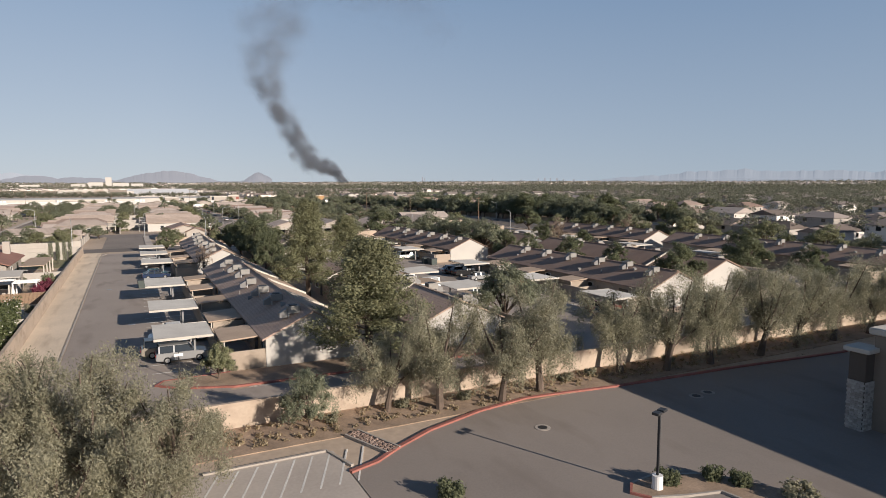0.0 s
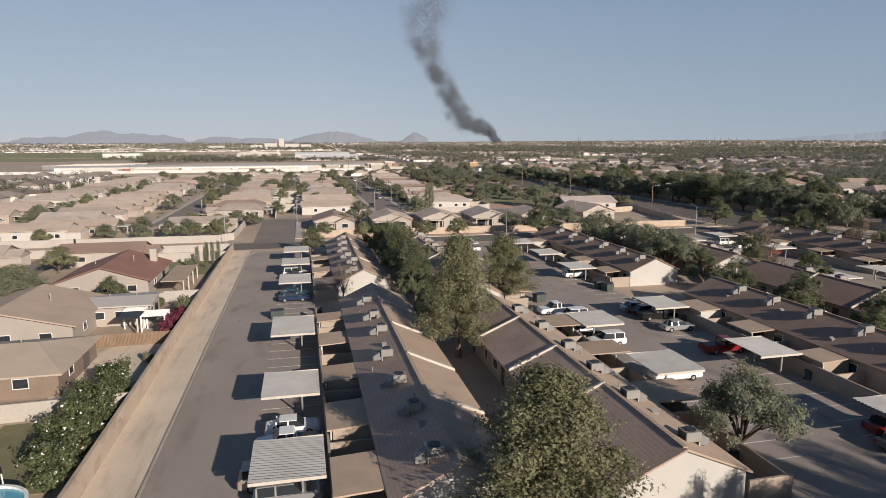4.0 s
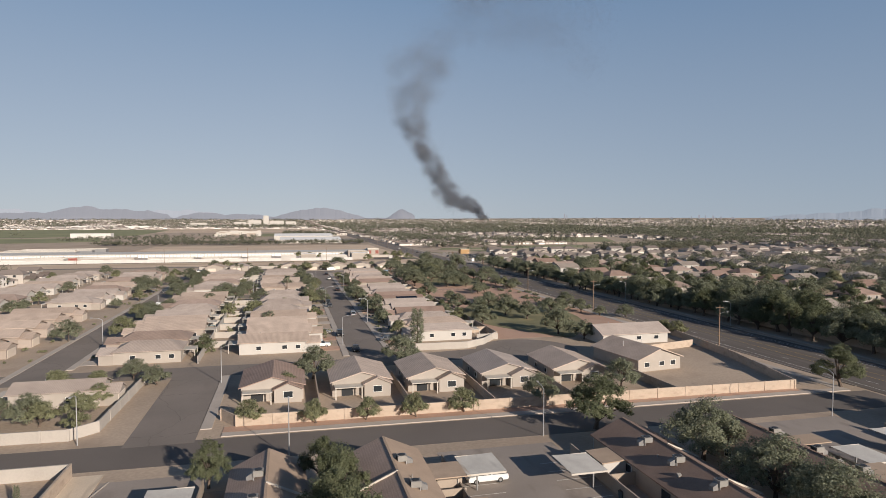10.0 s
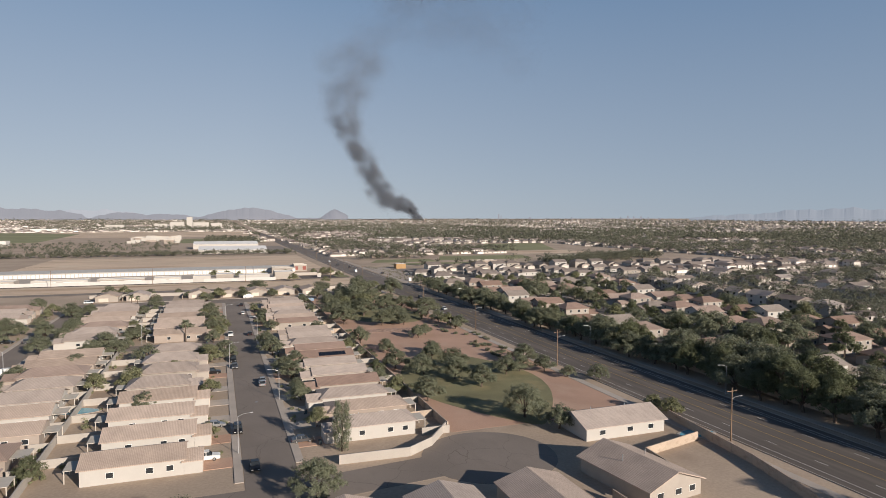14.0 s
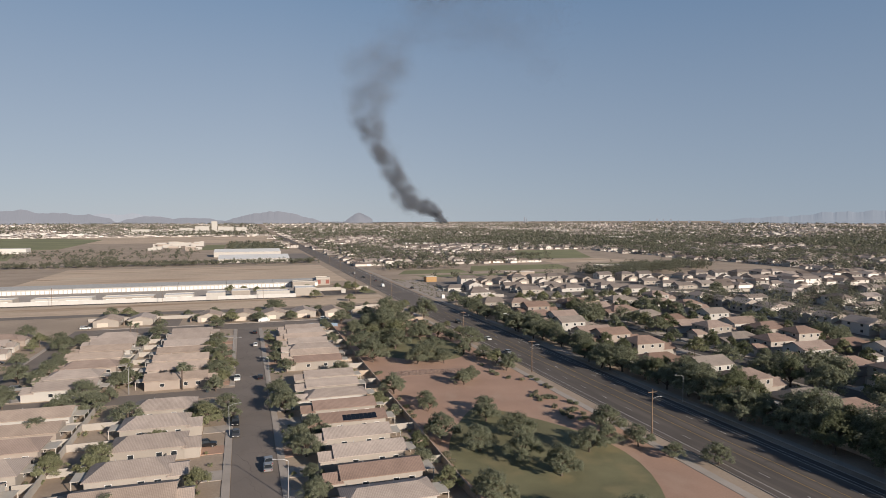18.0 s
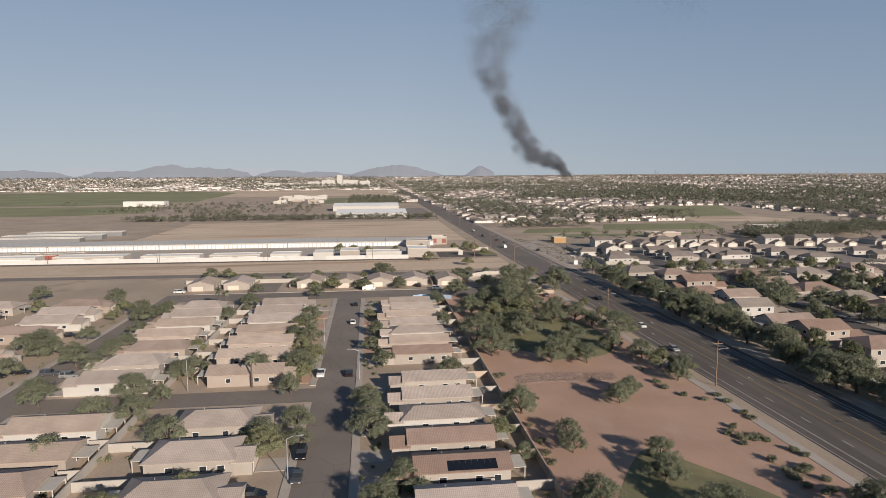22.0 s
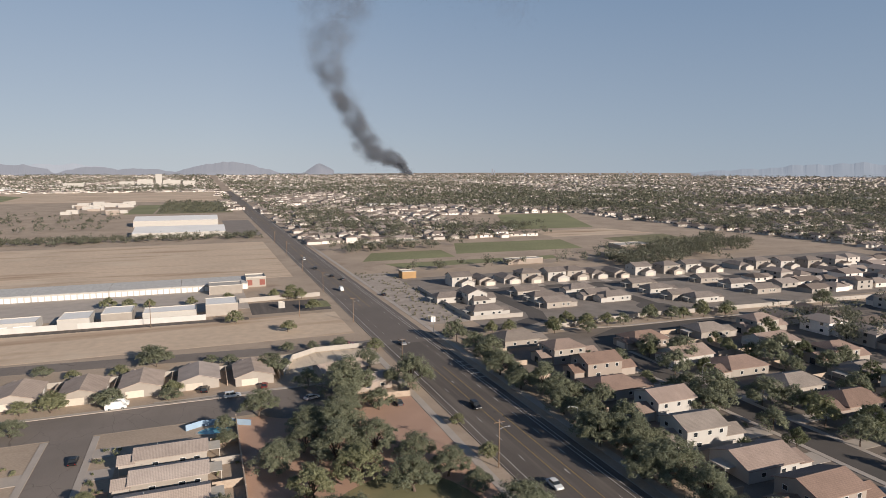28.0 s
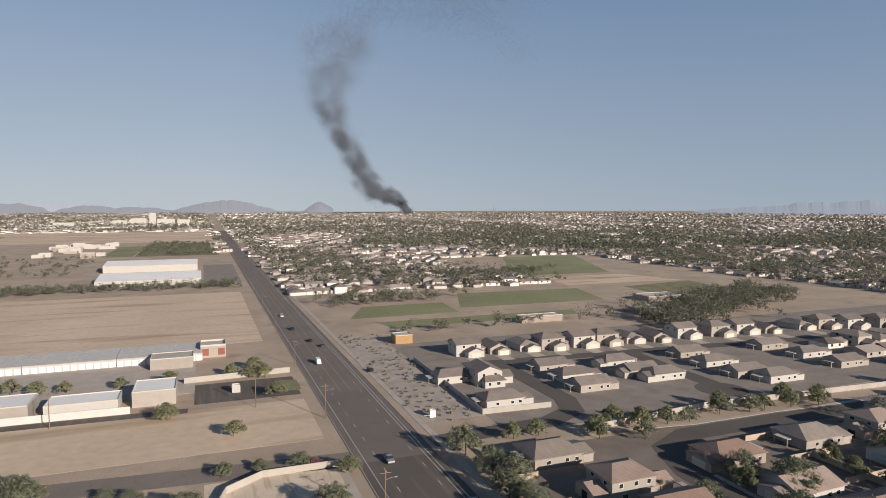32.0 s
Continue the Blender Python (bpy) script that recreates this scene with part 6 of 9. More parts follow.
NORTH_YARD_TREES = [(18.9, 520.0, 11.0), (33.1, 519.1, 9.5), (49.0, 518.6, 7.0), (12.7, 505.2, 7.5), (43.6, 554.0, 12.0), (33.0, 547.8, 7.0), (10.1, 554.9, 7.0), (19.2, 549.2, 5.9), (80.2, 534.0, 12.0), (66.7, 548.2, 6.4),
                    (61.3, 552.1, 5.4), (87.7, 556.8, 6.7), (96.8, 556.6, 5.7), (106.7, 556.1, 7.0), (-4, 552, 6.0), (-20, 549, 7.0), (-30, 553, 6.0), (-14, 518, 7.0)]
placed = []


outer_trees = []


def roomy_tree(kind, x, y, h, wide, group, gap):
    """Plants a tree unless another one stands within the gap."""
    if any((x - a) ** 2 + (y - b) ** 2 < gap * gap for a, b in placed) or (group == "trees of the park" and x < 69 and kind != "columnar"):
        return
    placed.append((x, y))
    if x < -47 or x > 190 or y > 512 or (x > 157 and y > 395):
        outer_trees.append((kind, x, y, h * (1.3 if x > 121 and y < 345 else 1.1 if x > 121 or y > 580 else 0.85), wide, trng.uniform(0, 6.28)))
        return
    tree_at(kind, x, y, h, wide, "", group)


def joined_trees(name, rows, label):
    """Trees away from the path as one mesh: the crowns of the single trees with fewer, larger leaves."""
    g = np.random.default_rng(91)
    kinds = ("shade", "dark", "olive", "columnar")
    crowns = {}
    for k in kinds:
        for v in range(3):
            ob = PROTO.get(("tree", k, v, False))
            if ob:
                me = next(o for o in ob.children if o.name.startswith("crown")).data
                co = np.empty(len(me.vertices) * 3)
                me.vertices.foreach_get("co", co)
                crowns.setdefault(k, []).append(co.reshape(-1, 3, 3))
    tris, index, tv, tf = [], [], [], []
    for kind, x, y, h, wide, turn in rows:
        kind = kind if kind in crowns else "shade"
        c = crowns[kind][int(turn * 7) % len(crowns[kind])]
        c = c[g.random(len(c)) < 0.42]
        mid = c.mean(1, keepdims=True)
        c = mid + (c - mid) * 1.45
        k = h / TREE_H[kind]
        ca, sa = math.cos(turn), math.sin(turn)
        px = (c[:, :, 0] * ca - c[:, :, 1] * sa) * k * wide + x
        py = (c[:, :, 0] * sa + c[:, :, 1] * ca) * k * wide + y
        tris.append(np.stack([px, py, c[:, :, 2] * k], 2))
        index.append(np.full(len(c), kinds.index(kind)))
        o = len(tv)
        for z, r in ((-0.1, 0.03 * h), (h * 0.5, 0.012 * h)):
            tv += [(x + r * math.cos(a), y + r * math.sin(a), z) for a in (0, 1.57, 3.14, 4.71)]
        tf += [(o + i, o + (i + 1) % 4, o + 4 + (i + 1) % 4, o + 4 + i) for i in range(4)]
    tris, index = np.concatenate(tris), np.concatenate(index)
    n = len(tris)
    me = bpy.data.meshes.new(name)
    me.vertices.add(3 * n)
    me.vertices.foreach_set("co", tris.ravel())
    me.loops.add(3 * n)
    me.loops.foreach_set("vertex_index", np.arange(3 * n))
    me.polygons.add(n)
    me.polygons.foreach_set("loop_start", np.arange(0, 3 * n, 3))
    me.polygons.foreach_set("loop_total", np.full(n, 3))
    me.polygons.foreach_set("material_index", index)
    me.polygons.foreach_set("use_smooth", np.zeros(n, bool))
    me.update()
    for m in (L_SHADE, L_DARK, L_OLIVE, L_SHADE):
        me.materials.append(m)
    tagged(new(name, me), label, "trees", kind="stuff")
    tagged(mesh_ob("trunks_of_" + name, tv, tf, M_BARK), "trunks of the outer trees", "trees", kind="stuff")


for x, y, w in GROVE_TREES:
    roomy_tree("olive" if int(x * 10) % 4 == 0 else "shade", x, y, w * 0.7, 1.3, "trees of the park", 5.0)
for x, y, w in ((83.6, 304.4, 9.0), (87.7, 294.1, 8.6), (100.2, 304.2, 8.1), (105.7, 306.2, 7.1), (112.9, 303.6, 7.1), (115.9, 295.2, 5.1), (86.8, 266.0, 10.9), (90.3, 256.1, 8.6), (69.2, 286.0, 8.9), (76.8, 312.5, 8.1), (63.5, 274.9, 5.5), (123.0, 289.0, 5.0)):
    roomy_tree("shade", x, y, w * 0.75, 1.25, "trees of the park", 4.5)
for x, y, w in NORTH_YARD_TREES:
    roomy_tree("olive" if int(x * 10) % 3 == 0 else "shade", x, y, w * 0.72, 1.5, "trees of the north street", 3.5)
for x, y in ((151.9, 285.7), (157.7, 276.6), (156.4, 264.3), (157.1, 256.4), (152.5, 246.4), (161.3, 244.7), (165.5, 250.5), (163.0, 263.0), (169.5, 258.0), (160.5, 288.5), (168, 275), (152.5, 238), (174, 245)):
    roomy_tree("dark" if int(x * 10) % 2 else "shade", x, y, trng.uniform(7.5, 10), 1.1, "trees along the arterial road", 3.0)
for x, y, w in ((120.4, 254.7, 6.5), (119.2, 259.5, 6.0), (88.2, 258.0, 7.0), (86.0, 267.0, 8.0)):
    roomy_tree("olive", x, y, w * 0.8, 1.3, "", 3.0)
for i in range(17):
    roomy_tree(trng.choice(("dark", "shade", "olive")), 118.3 + trng.uniform(-1.2, 1.2), 58 + i * 7.6 + trng.uniform(-2, 2), trng.uniform(6, 9.5), 1.1, "trees beside the far court", 4)
for x, y in ((16.5, 658.7), (25.7, 655.1), (35.2, 654.5), (54.1, 653.4), (70.9, 653.5), (72.2, 608.3), (107.9, 622.5), (91.4, 585.5), (94.3, 658.4), (100.3, 652.5), (106.5, 650.2), (103.2, 666.4)):
    roomy_tree("olive", x, y, trng.uniform(4.6, 6.4), 1.3, "trees of the storage yard", 3.0)
for x, y in ((169.9, 553.5), (177.8, 552.7), (205.4, 553.6), (211.2, 546.6), (221.9, 547.2), (230.1, 546.5), (244.7, 548.6), (256.3, 546.8), (263.1, 546.9), (273.8, 545.6), (285.3, 544.0), (195.9, 547.9)):
    roomy_tree("olive" if int(x) % 2 else "shade", x, y, trng.uniform(5.0, 7.0), 1.1, "trees beside the subdivision wall", 3.0)
for x, y, w in STREET_TREES:
    roomy_tree("olive" if int(x * 10) % 3 == 0 else "shade", x, y, w * 0.78, 1.3, "street trees", 3.5)
for x, y, w in VERGE_TREES:
    roomy_tree("shade", x, y, w * 0.85, 1.2, "trees along the arterial road", 3.5)
for x, y, w in GARDEN_TREES:
    roomy_tree("dark" if int(x * 10) % 2 else "shade", x, y, w * 0.8, 1.1, "garden trees of the east subdivision", 4)
for kind, x, y, h, wide in PARK_SOUTH + PARK_NORTH:
    roomy_tree(kind, x, y, h * 0.8, wide * 1.3, "trees of the park", 6.0)
for kind, x, y, h, wide in YARD_TREES + CROSS_TREES + COURT_TREES + EAST_TREES + NORTH_TREES:
    roomy_tree(kind, x, y, h * 1.08, wide * 1.15, "", 4.5)
PARK_SHRUBS += [(trng.uniform(106, 118), trng.uniform(318, 396)) for i in range(26)] + [(trng.uniform(68, 70), trng.uniform(300, 400)) for i in range(14)]
for x, y in PARK_SHRUBS:
    shrub_at("green" if int(x) % 2 else "dry", x, y, trng.uniform(1.6, 3.0), trng.uniform(0.9, 1.5))
tree_at("pine", 9.6, 63.6, 11.8, 1.5)
tree_at("pine", 13.0, 99.5, 14.5, 1.0)
tree_at("pine", 25.8, 121.5, 11.0, 1.3)
for x, y, h in ((12.3, 113.5, 6), (12.4, 125, 9), (13.2, 133, 10), (12.6, 141, 11), (13.5, 149, 11), (12.4, 157, 10), (13.5, 165, 9), (12, 172, 8), (-2.6, 176, 7)):
    tree_at("dark", x, y, h, 0.95, "", "trees of the courtyard")
tree_at("shade", 29.2, 71.0, 8.5, 0.95)
tree_at("olive", -3.9, 64.6, 3.6, 0.9)
tree_at("shade", 0.4, 50.2, 4.6, 0.8, "young green tree against the perimeter wall")
for x, y, h in ((6.3, 50.9, 6.5), (10.0, 49.6, 8.2), (15.0, 48.9, 8.0), (19.0, 49.5, 8.8), (28.3, 50.4, 8.2), (32.4, 49.0, 8.6), (37.6, 48.6, 8.4), (44.2, 48.4, 8.8), (50.2, 48.8, 8.0), (56.4, 48.8, 8.5), (63, 48.9, 8.4), (70, 48.6, 8.2), (78, 48.8, 8), (41, 50.4, 7.0)):
    tree_at("wispy", x, y, h * 1.05, 1.65, "", "trees along the perimeter wall")
for x, y, h in ((-12.4, 44.5, 7.6), (-8.6, 43.6, 6.9), (-16.4, 47.0, 8.0), (-20.6, 48.0, 8.4), (-14.0, 39.5, 6.6), (-18.8, 42.5, 7.4), (-10.4, 39.8, 6.4), (-23.5, 44.0, 8.2), (-13.2, 49.5, 7.8), (-24.5, 50.0, 8.2)):
    tree_at("wispy", x, y, h, 1.75, "", "trees of the near planting")
for x, y in ((64.5, 78), (64.6, 92), (64.2, 104), (64.3, 118), (64.5, 126), (80.6, 120), (100, 60), (90, 56), (81, 136)):
    tree_at("dark", x, y, trng.uniform(6.5, 9), 1.05)
for x, y, h in ((94.5, 148.2, 8.0), (1.3, 128.4, 6.2), (113.1, 141.0, 9.0), (77.1, 124.5, 8.0)):
    tree_at("bare", x, y, h, 1.3, "", "leafless trees of the courts")
# street trees beyond the arterial road
y = 182
while y < 556:
    roomy_tree("shade" if trng.random() < 0.75 else "dark", 152.3 + trng.uniform(-1.8, 2.0), y, trng.uniform(6, 9), 1.15, "trees along the arterial road", 6.0)
    y += trng.uniform(5.5, 9.5)
for y in range(160, 232, 7):
    roomy_tree("dark" if trng.random() < 0.5 else "shade", 163 + trng.uniform(-4, 5), y, trng.uniform(8, 11), 1.1, "trees along the arterial road", 5)
for x, y, h in ((148.4, 504.7, 8), (146.8, 491, 8), (155.6, 488, 8.5), (148.5, 448, 9), (155.5, 442, 9), (154.6, 428, 9), (148, 431, 8), (147, 391, 8), (148, 384, 7.5), (147, 374, 8), (148, 370, 9), (151, 367, 9), (152, 355.6, 8),
                (161, 278, 10), (163.6, 269, 10), (153.7, 252.5, 10), (155.4, 246, 9.5), (159.6, 244.5, 10), (194, 304, 9), (208, 299.5, 10), (154.5, 318.6, 9), (153, 331, 8.5), (159, 296, 9.5)):
    roomy_tree("dark" if int(y) % 3 == 0 else "shade", x, y, h, 1.2, "trees along the arterial road", 3.0)
for x, y, h in ((203.2, 484, 9), (188, 454, 8), (194, 438, 8.5), (214.8, 440, 9), (255, 455.5, 8), (206.3, 423, 9), (270, 507, 9), (177.5, 431, 5), (208, 454, 9), (215, 427, 9.5), (192, 500, 6), (210, 505, 6), (190, 470, 6)):
    roomy_tree("dark" if int(y) % 2 else "shade", x, y, h, 1.15, "street trees of the east subdivision", 4.0)
for i in range(26):
    roomy_tree("dark" if trng.random() < 0.6 else "shade", trng.choice((160, 162, 164, 191, 209, 211)) + trng.uniform(-1.5, 1.5), 205 + i * 7.6 + trng.uniform(-3, 3), trng.uniform(6, 9), 1.1, "street trees of the east subdivision", 5.5)
for i in range(80):
    x = trng.choice((190, 194, 209, 212, 240, 243, 262, 268, 162, 240, 271)) + trng.uniform(-3, 3)
    roomy_tree(trng.choice(("shade", "dark", "shade", "olive")), x, trng.uniform(215, 505), trng.uniform(5, 8.5), 1.1, "garden trees of the east subdivision", 6)
erng = random.Random(23)
for i in range(60):
    roomy_tree(erng.choice(("shade", "dark", "dark")), erng.choice((194, 209, 212, 240, 243, 262, 268, 271, 300, 303)) + erng.uniform(-3, 3), erng.uniform(230, 510), erng.uniform(5.5, 8), 1.1, "garden trees of the east subdivision", 5.0)
for x, y, h in ((88, 84, 8.5), (97, 92, 9), (84, 70, 8)):
    roomy_tree("dark", x, y, h, 1.1, "street trees", 4.0)
for x, y, h in ((14.2, 357.2, 7), (20.5, 363.2, 7), (35.1, 366.9, 8), (38.5, 321, 8), (-4, 328.6, 7.5), (-21.3, 370.7, 8.5), (-43.2, 328.2, 7.5), (-39.7, 331.2, 8), (-59.1, 423.3, 8.5), (-58.7, 405.7, 8.5), (-43.9, 411.4, 7.5), (-45.2, 465.7, 8.5),
                (12.6, 430.7, 8), (19.7, 408.9, 8), (5.9, 402.4, 7), (38.5, 298, 7), (-16.9, 370.3, 9), (-36.4, 405.7, 7.5), (-56.1, 425.8, 9), (-13.1, 397.7, 7.5), (56.4, 393.8, 7), (62.0, 352, 7), (40.6, 333.8, 8)):
    roomy_tree("olive" if int(y) % 4 == 0 else "shade", x, y, h * 0.8, 1.3, "street trees", 3.5)
for x, y, h in ((82.8, 480.6, 8), (80.9, 435, 9), (70.6, 404, 8), (83.1, 401.2, 7.5), (95.7, 398.4, 7), (99, 421.6, 7.5), (97.4, 372.8, 6), (88.5, 339.2, 6), (75.3, 351.6, 5), (108, 411, 7), (113.3, 381, 6), (72.4, 497.4, 8), (101.8, 506.5, 7)):
    roomy_tree("shade", x, y, h * 0.8, 1.3, "trees of the park", 5.0)
for i in range(56):
    x = trng.choice((-36, -39, -54, -57, -88, -90, -118, -145, -38)) + trng.uniform(-2, 2)
    roomy_tree(trng.choice(("shade", "olive", "shade")), x, trng.uniform(206, 495), trng.uniform(5, 8), 1.2, "garden trees of the west subdivision", 6)
for i in range(7):
    roomy_tree(trng.choice(("shade", "olive")), 38 + trng.uniform(-1.5, 1.5), 276 + i * 31 + trng.uniform(-3, 3), trng.uniform(4, 6.5), 1.1, "front garden trees", 6)
for i in range(6):
    roomy_tree(trng.choice(("shade", "olive")), 16.8 + trng.uniform(-1, 1), 276 + i * 36 + trng.uniform(-3, 3), trng.uniform(4, 7), 1.1, "front garden trees", 6)
for i in range(15):
    roomy_tree(trng.choice(("shade", "olive", "dark")), trng.choice((-12.5, 63.5)) + trng.uniform(-2.5, 2), 262 + trng.uniform(0, 232), trng.uniform(3.5, 6), 1.15, "back yard trees", 6)
for x, y, h in ((163, 229, 9), (165.5, 228.5, 8), (169.5, 229.5, 8.5), (-22.4, 484, 9), (-19.4, 483, 8), (7, 384.6 + 5, 9), (186, 508, 4), (160, 231, 7)):
    m = pose(x, y, 0, 0, 0, x * 31) @ Matrix.Diagonal((h / 9, h / 9, h / 9.3, 1))
    ob = place("palm", palm, m)
    ob.matrix_basis = m

# ---- poles and lamps ----


def street_lamp(m, h=8.0, arm=2.4):
    r = thing("street_lamp", m, "grey steel street lamp with a curved arm", "street lamp", "street lamps")
    bm = bmesh.new()
    tube(bm, [(0, 0, 0), (0, 0, h * 0.5), (0, 0, h - 0.4)], [0.10, 0.08, 0.06], 8)
    part("pole", bm, M_STEEL, r)
    bm = bmesh.new()
    tube(bm, [(0, 0, h - 0.45), (arm * 0.4, 0, h), (arm, 0, h + 0.15)], [0.055, 0.05, 0.04], 6)
    part("arm", bm, M_STEEL, r)
    bm = bmesh.new()
    box(bm, arm - 0.1, arm + 0.55, -0.13, 0.13, h + 0.08, h + 0.24)
    part("lamp_head", bm, M_STEEL, r, bevel=0.03)
    return r


def power_pole(m, h=11.5):
    r = thing("utility_pole", m, "wooden utility pole with crossarm and lamp", "utility pole", "utility poles")
    bm = bmesh.new()
    tube(bm, [(0, 0, 0), (0, 0, h)], [0.16, 0.11], 8)
    part("pole", bm, M_WOOD, r)
    bm = bmesh.new()
    box(bm, -1.3, 1.3, -0.06, 0.06, h - 0.8, h - 0.66)
    part("crossarm", bm, M_WOOD, r)
    for x in (-1.2, 0, 1.2):
        bm = bmesh.new()
        tube(bm, [(x, 0, h - 0.66), (x, 0, h - 0.42)], [0.06, 0.04], 6)
        part("insulator", bm, M_DARK, r)
    bm = bmesh.new()
    tube(bm, [(0, 0, h - 2.4), (1.2, 0, h - 2.0), (2.2, 0, h - 1.95)], [0.05, 0.045, 0.04], 6)
    part("arm", bm, M_STEEL, r)
    bm = bmesh.new()
    box(bm, 2.1, 2.75, -0.14, 0.14, h - 2.05, h - 1.88)
    part("lamp_head", bm, M_STEEL, r, bevel=0.03)
    return r


for x, y, rz in ((22.0, 264.7, 0), (-6.3, 230.0, 0), (-24.0, 197.0, 270), (47.0, 183.8, 90), (7.5, 184.2, 90), (100.5, 181.1, 90), (21.8, 340, 0), (21.8, 430, 0), (33.2, 300, 180), (33.2, 392, 180), (-41.0, 276, 180), (-41.0, 350, 180), (202, 471, 0), (146.5, 265, 180), (146.5, 330, 180), (146.5, 455, 180), (146.5, 560, 180), (-8, 388.5, 90)):
    place("street_lamp", street_lamp, pose(x, y, 0, 0, 0, rz), "", "street lamps")
for y in (237, 309, 376, 447, 520, 592, 665, 740, 820, 905):
    place("utility_pole", power_pole, pose(120.6, y, 0), "", "utility poles")
for i in range(6):
    place("utility_pole", power_pole, pose(100 - i * 62, 611.5 + i * 1.2, 0, 0, 0, 90), "", "utility poles")


def lot_lamp(m):
    r = thing("lot_lamp", m, "dark car park lamp on a white concrete base", "lamp post")
    bm = bmesh.new()
    tube(bm, [(0, 0, 0), (0, 0, 0.75)], [0.3, 0.29], 16)
    part("base", bm, M_FRAMEW, r, "round white concrete base")
    bm = bmesh.new()
    box(bm, -0.06, 0.06, -0.06, 0.06, 0.75, 4.3)
    part("pole", bm, M_DARK, r)
    for s in (-1, 1):
        bm = bmesh.new()
        box(bm, s * 0.32 - 0.24, s * 0.32 + 0.24, -0.2, 0.2, 4.25, 4.4)
        part("lamp_head", bm, M_DARK, r, bevel=0.02)
    return r


lot_lamp(pose(15.1, 33.0, 0.15, 0, 0, 20))
sheet("lamp_island", [(13.5, 33.3), (14.1, 32.4), (16.0, 31.7), (18.0, 31.2), (18.6, 28.5), (20.5, 26.5), (22.2, 26.5), (20.8, 30.2), (19.9, 31.8), (18.4, 33.3), (16, 34.3), (14.3, 34.1)], 0.15, M_LITTER, "kerbed gravel island in the car park")
for x, y, w in ((16.1, 33.2, 1.7), (18.7, 32.4, 1.5), (19.5, 31.2, 1.45), (20.9, 28.6, 2.4), (4.6, 37.4, 2.0)):
    shrub_at("dark" if x < 20 else "dry", x, y, w, 1.25)
for x, y, w in ((2.0, 50.6, 1.2), (7.6, 51.2, 1.4), (12.6, 50.6, 1.5), (22.5, 50.8, 1.8), (25.4, 51, 1.4), (-2.4, 66.8, 1.3), (34.6, 50.9, 1.5)):
    shrub_at("dry", x, y, w, 0.9)

# the shop building at the edge of the car park
M_STONE = mat("stacked_stone", (0.36, 0.33, 0.30), 0.9, 0.3, 1.5, 8, 0.4, rnd=0.25)
shop = thing("shop_building", pose(52, 14, 0), "tan stucco shop building with stone corner pier and white roof", "building")
bm = bmesh.new()
box(bm, -17.6, 30, -40, 18.8, 0, 6.6)
part("wall", bm, mat("taupe_stucco", (0.23, 0.185, 0.145), 0.92, 0.1, 0.4, 8, 0.2), shop)
bm = bmesh.new()
box(bm, -17.9, 30.2, -40, 19.1, 6.62, 7.1)
part("cornice", bm, M_TRIM, shop, bevel=0.08)
bm = bmesh.new()
box(bm, -18.55, -17.35, 18.75, 19.85, 0, 5.4)
pier = part("corner_pier", bm, mat("dark_brown_stucco", (0.10, 0.08, 0.065), 0.92, 0.1, 0.4, 8, 0.2), shop)
bm = bmesh.new()
box(bm, -18.85, -17.05, 18.45, 20.15, 5.42, 5.75)
part("pier_cap", bm, M_TRIM, pier, bevel=0.05)
srng = random.Random(8)
bm0 = bmesh.new()
box(bm0, -0.14, 0.14, -0.05, 0.05, -0.075, 0.075)
stone = part("stone", bm0, M_STONE, pier, bevel=0.015)
stone.matrix_basis = pose(-18.4, 18.70, 0.1)
for row in range(22):
    for fx in range(4):
        s = stone.copy()
        scene.collection.objects.link(s)
        s.parent = pier
        s.matrix_basis = pose(-18.43 + fx * 0.285 + (0.05 if row % 2 else 0), 18.72 - srng.uniform(0, 0.03), 0.1 + row * 0.155)
        s = stone.copy()
        scene.collection.objects.link(s)
        s.parent = pier
        s.matrix_basis = pose(-18.58 - srng.uniform(0, 0.03), 18.88 + fx * 0.27 + (0.05 if row % 2 else 0), 0.1 + row * 0.155, 0, 0, 90)

# red kerb of the car park
def kerb(name, line, material, label, w=0.16, h=0.17, red=None):
    bm = bmesh.new()
    prism(bm, band(line, w / 2), -0.1, h)
    return tagged(part(name, bm, material), label, "kerb", kind="structure")


kerb("kerb_car_park", [(0.75, 42.6), (2.6, 43.2), (4.5, 44.5), (7.5, 46.15), (12.3, 47.75), (17, 48.5), (21, 48.1), (25, 47.55), (38, 46.75), (53, 45.4)], M_REDKERB, "faded red painted kerb", 0.3)
kerb("kerb_island", [(-2.2, 70.2), (-2.8, 66.2), (-8.2, 66.0), (-8.8, 65.0), (-7.6, 63.9), (-6.0, 63.0), (-3.0, 61.9), (9.5, 61.5), (28.6, 61.3)], M_REDKERB, "faded red painted kerb", 0.25)
sheet("gravel_island", [(-2.3, 70), (-2.9, 66.1), (-8.1, 65.9), (-8.6, 65.0), (-7.5, 64.0), (-5.9, 63.1), (-3.0, 62.05), (9.5, 61.65), (28.6, 61.45), (28.6, 64.8), (-2.2, 66.2)], 0.14, M_LITTER, "brown gravel bed under the pine")
kerb("kerb_lamp_island", [(19.9, 31.8), (18.4, 33.3), (16, 34.3), (14.3, 34.1)], M_KERB, "pale concrete kerb", 0.16)
kerb("kerb_lamp_island", [(14.3, 34.1), (13.5, 33.3), (14.1, 32.4)], M_REDKERB, "faded red painted kerb", 0.16)
kerb("kerb_lamp_island", [(14.1, 32.4), (16.0, 31.7), (18.0, 31.2), (18.6, 28.5), (20.5, 26.5)], M_KERB, "pale concrete kerb", 0.16)
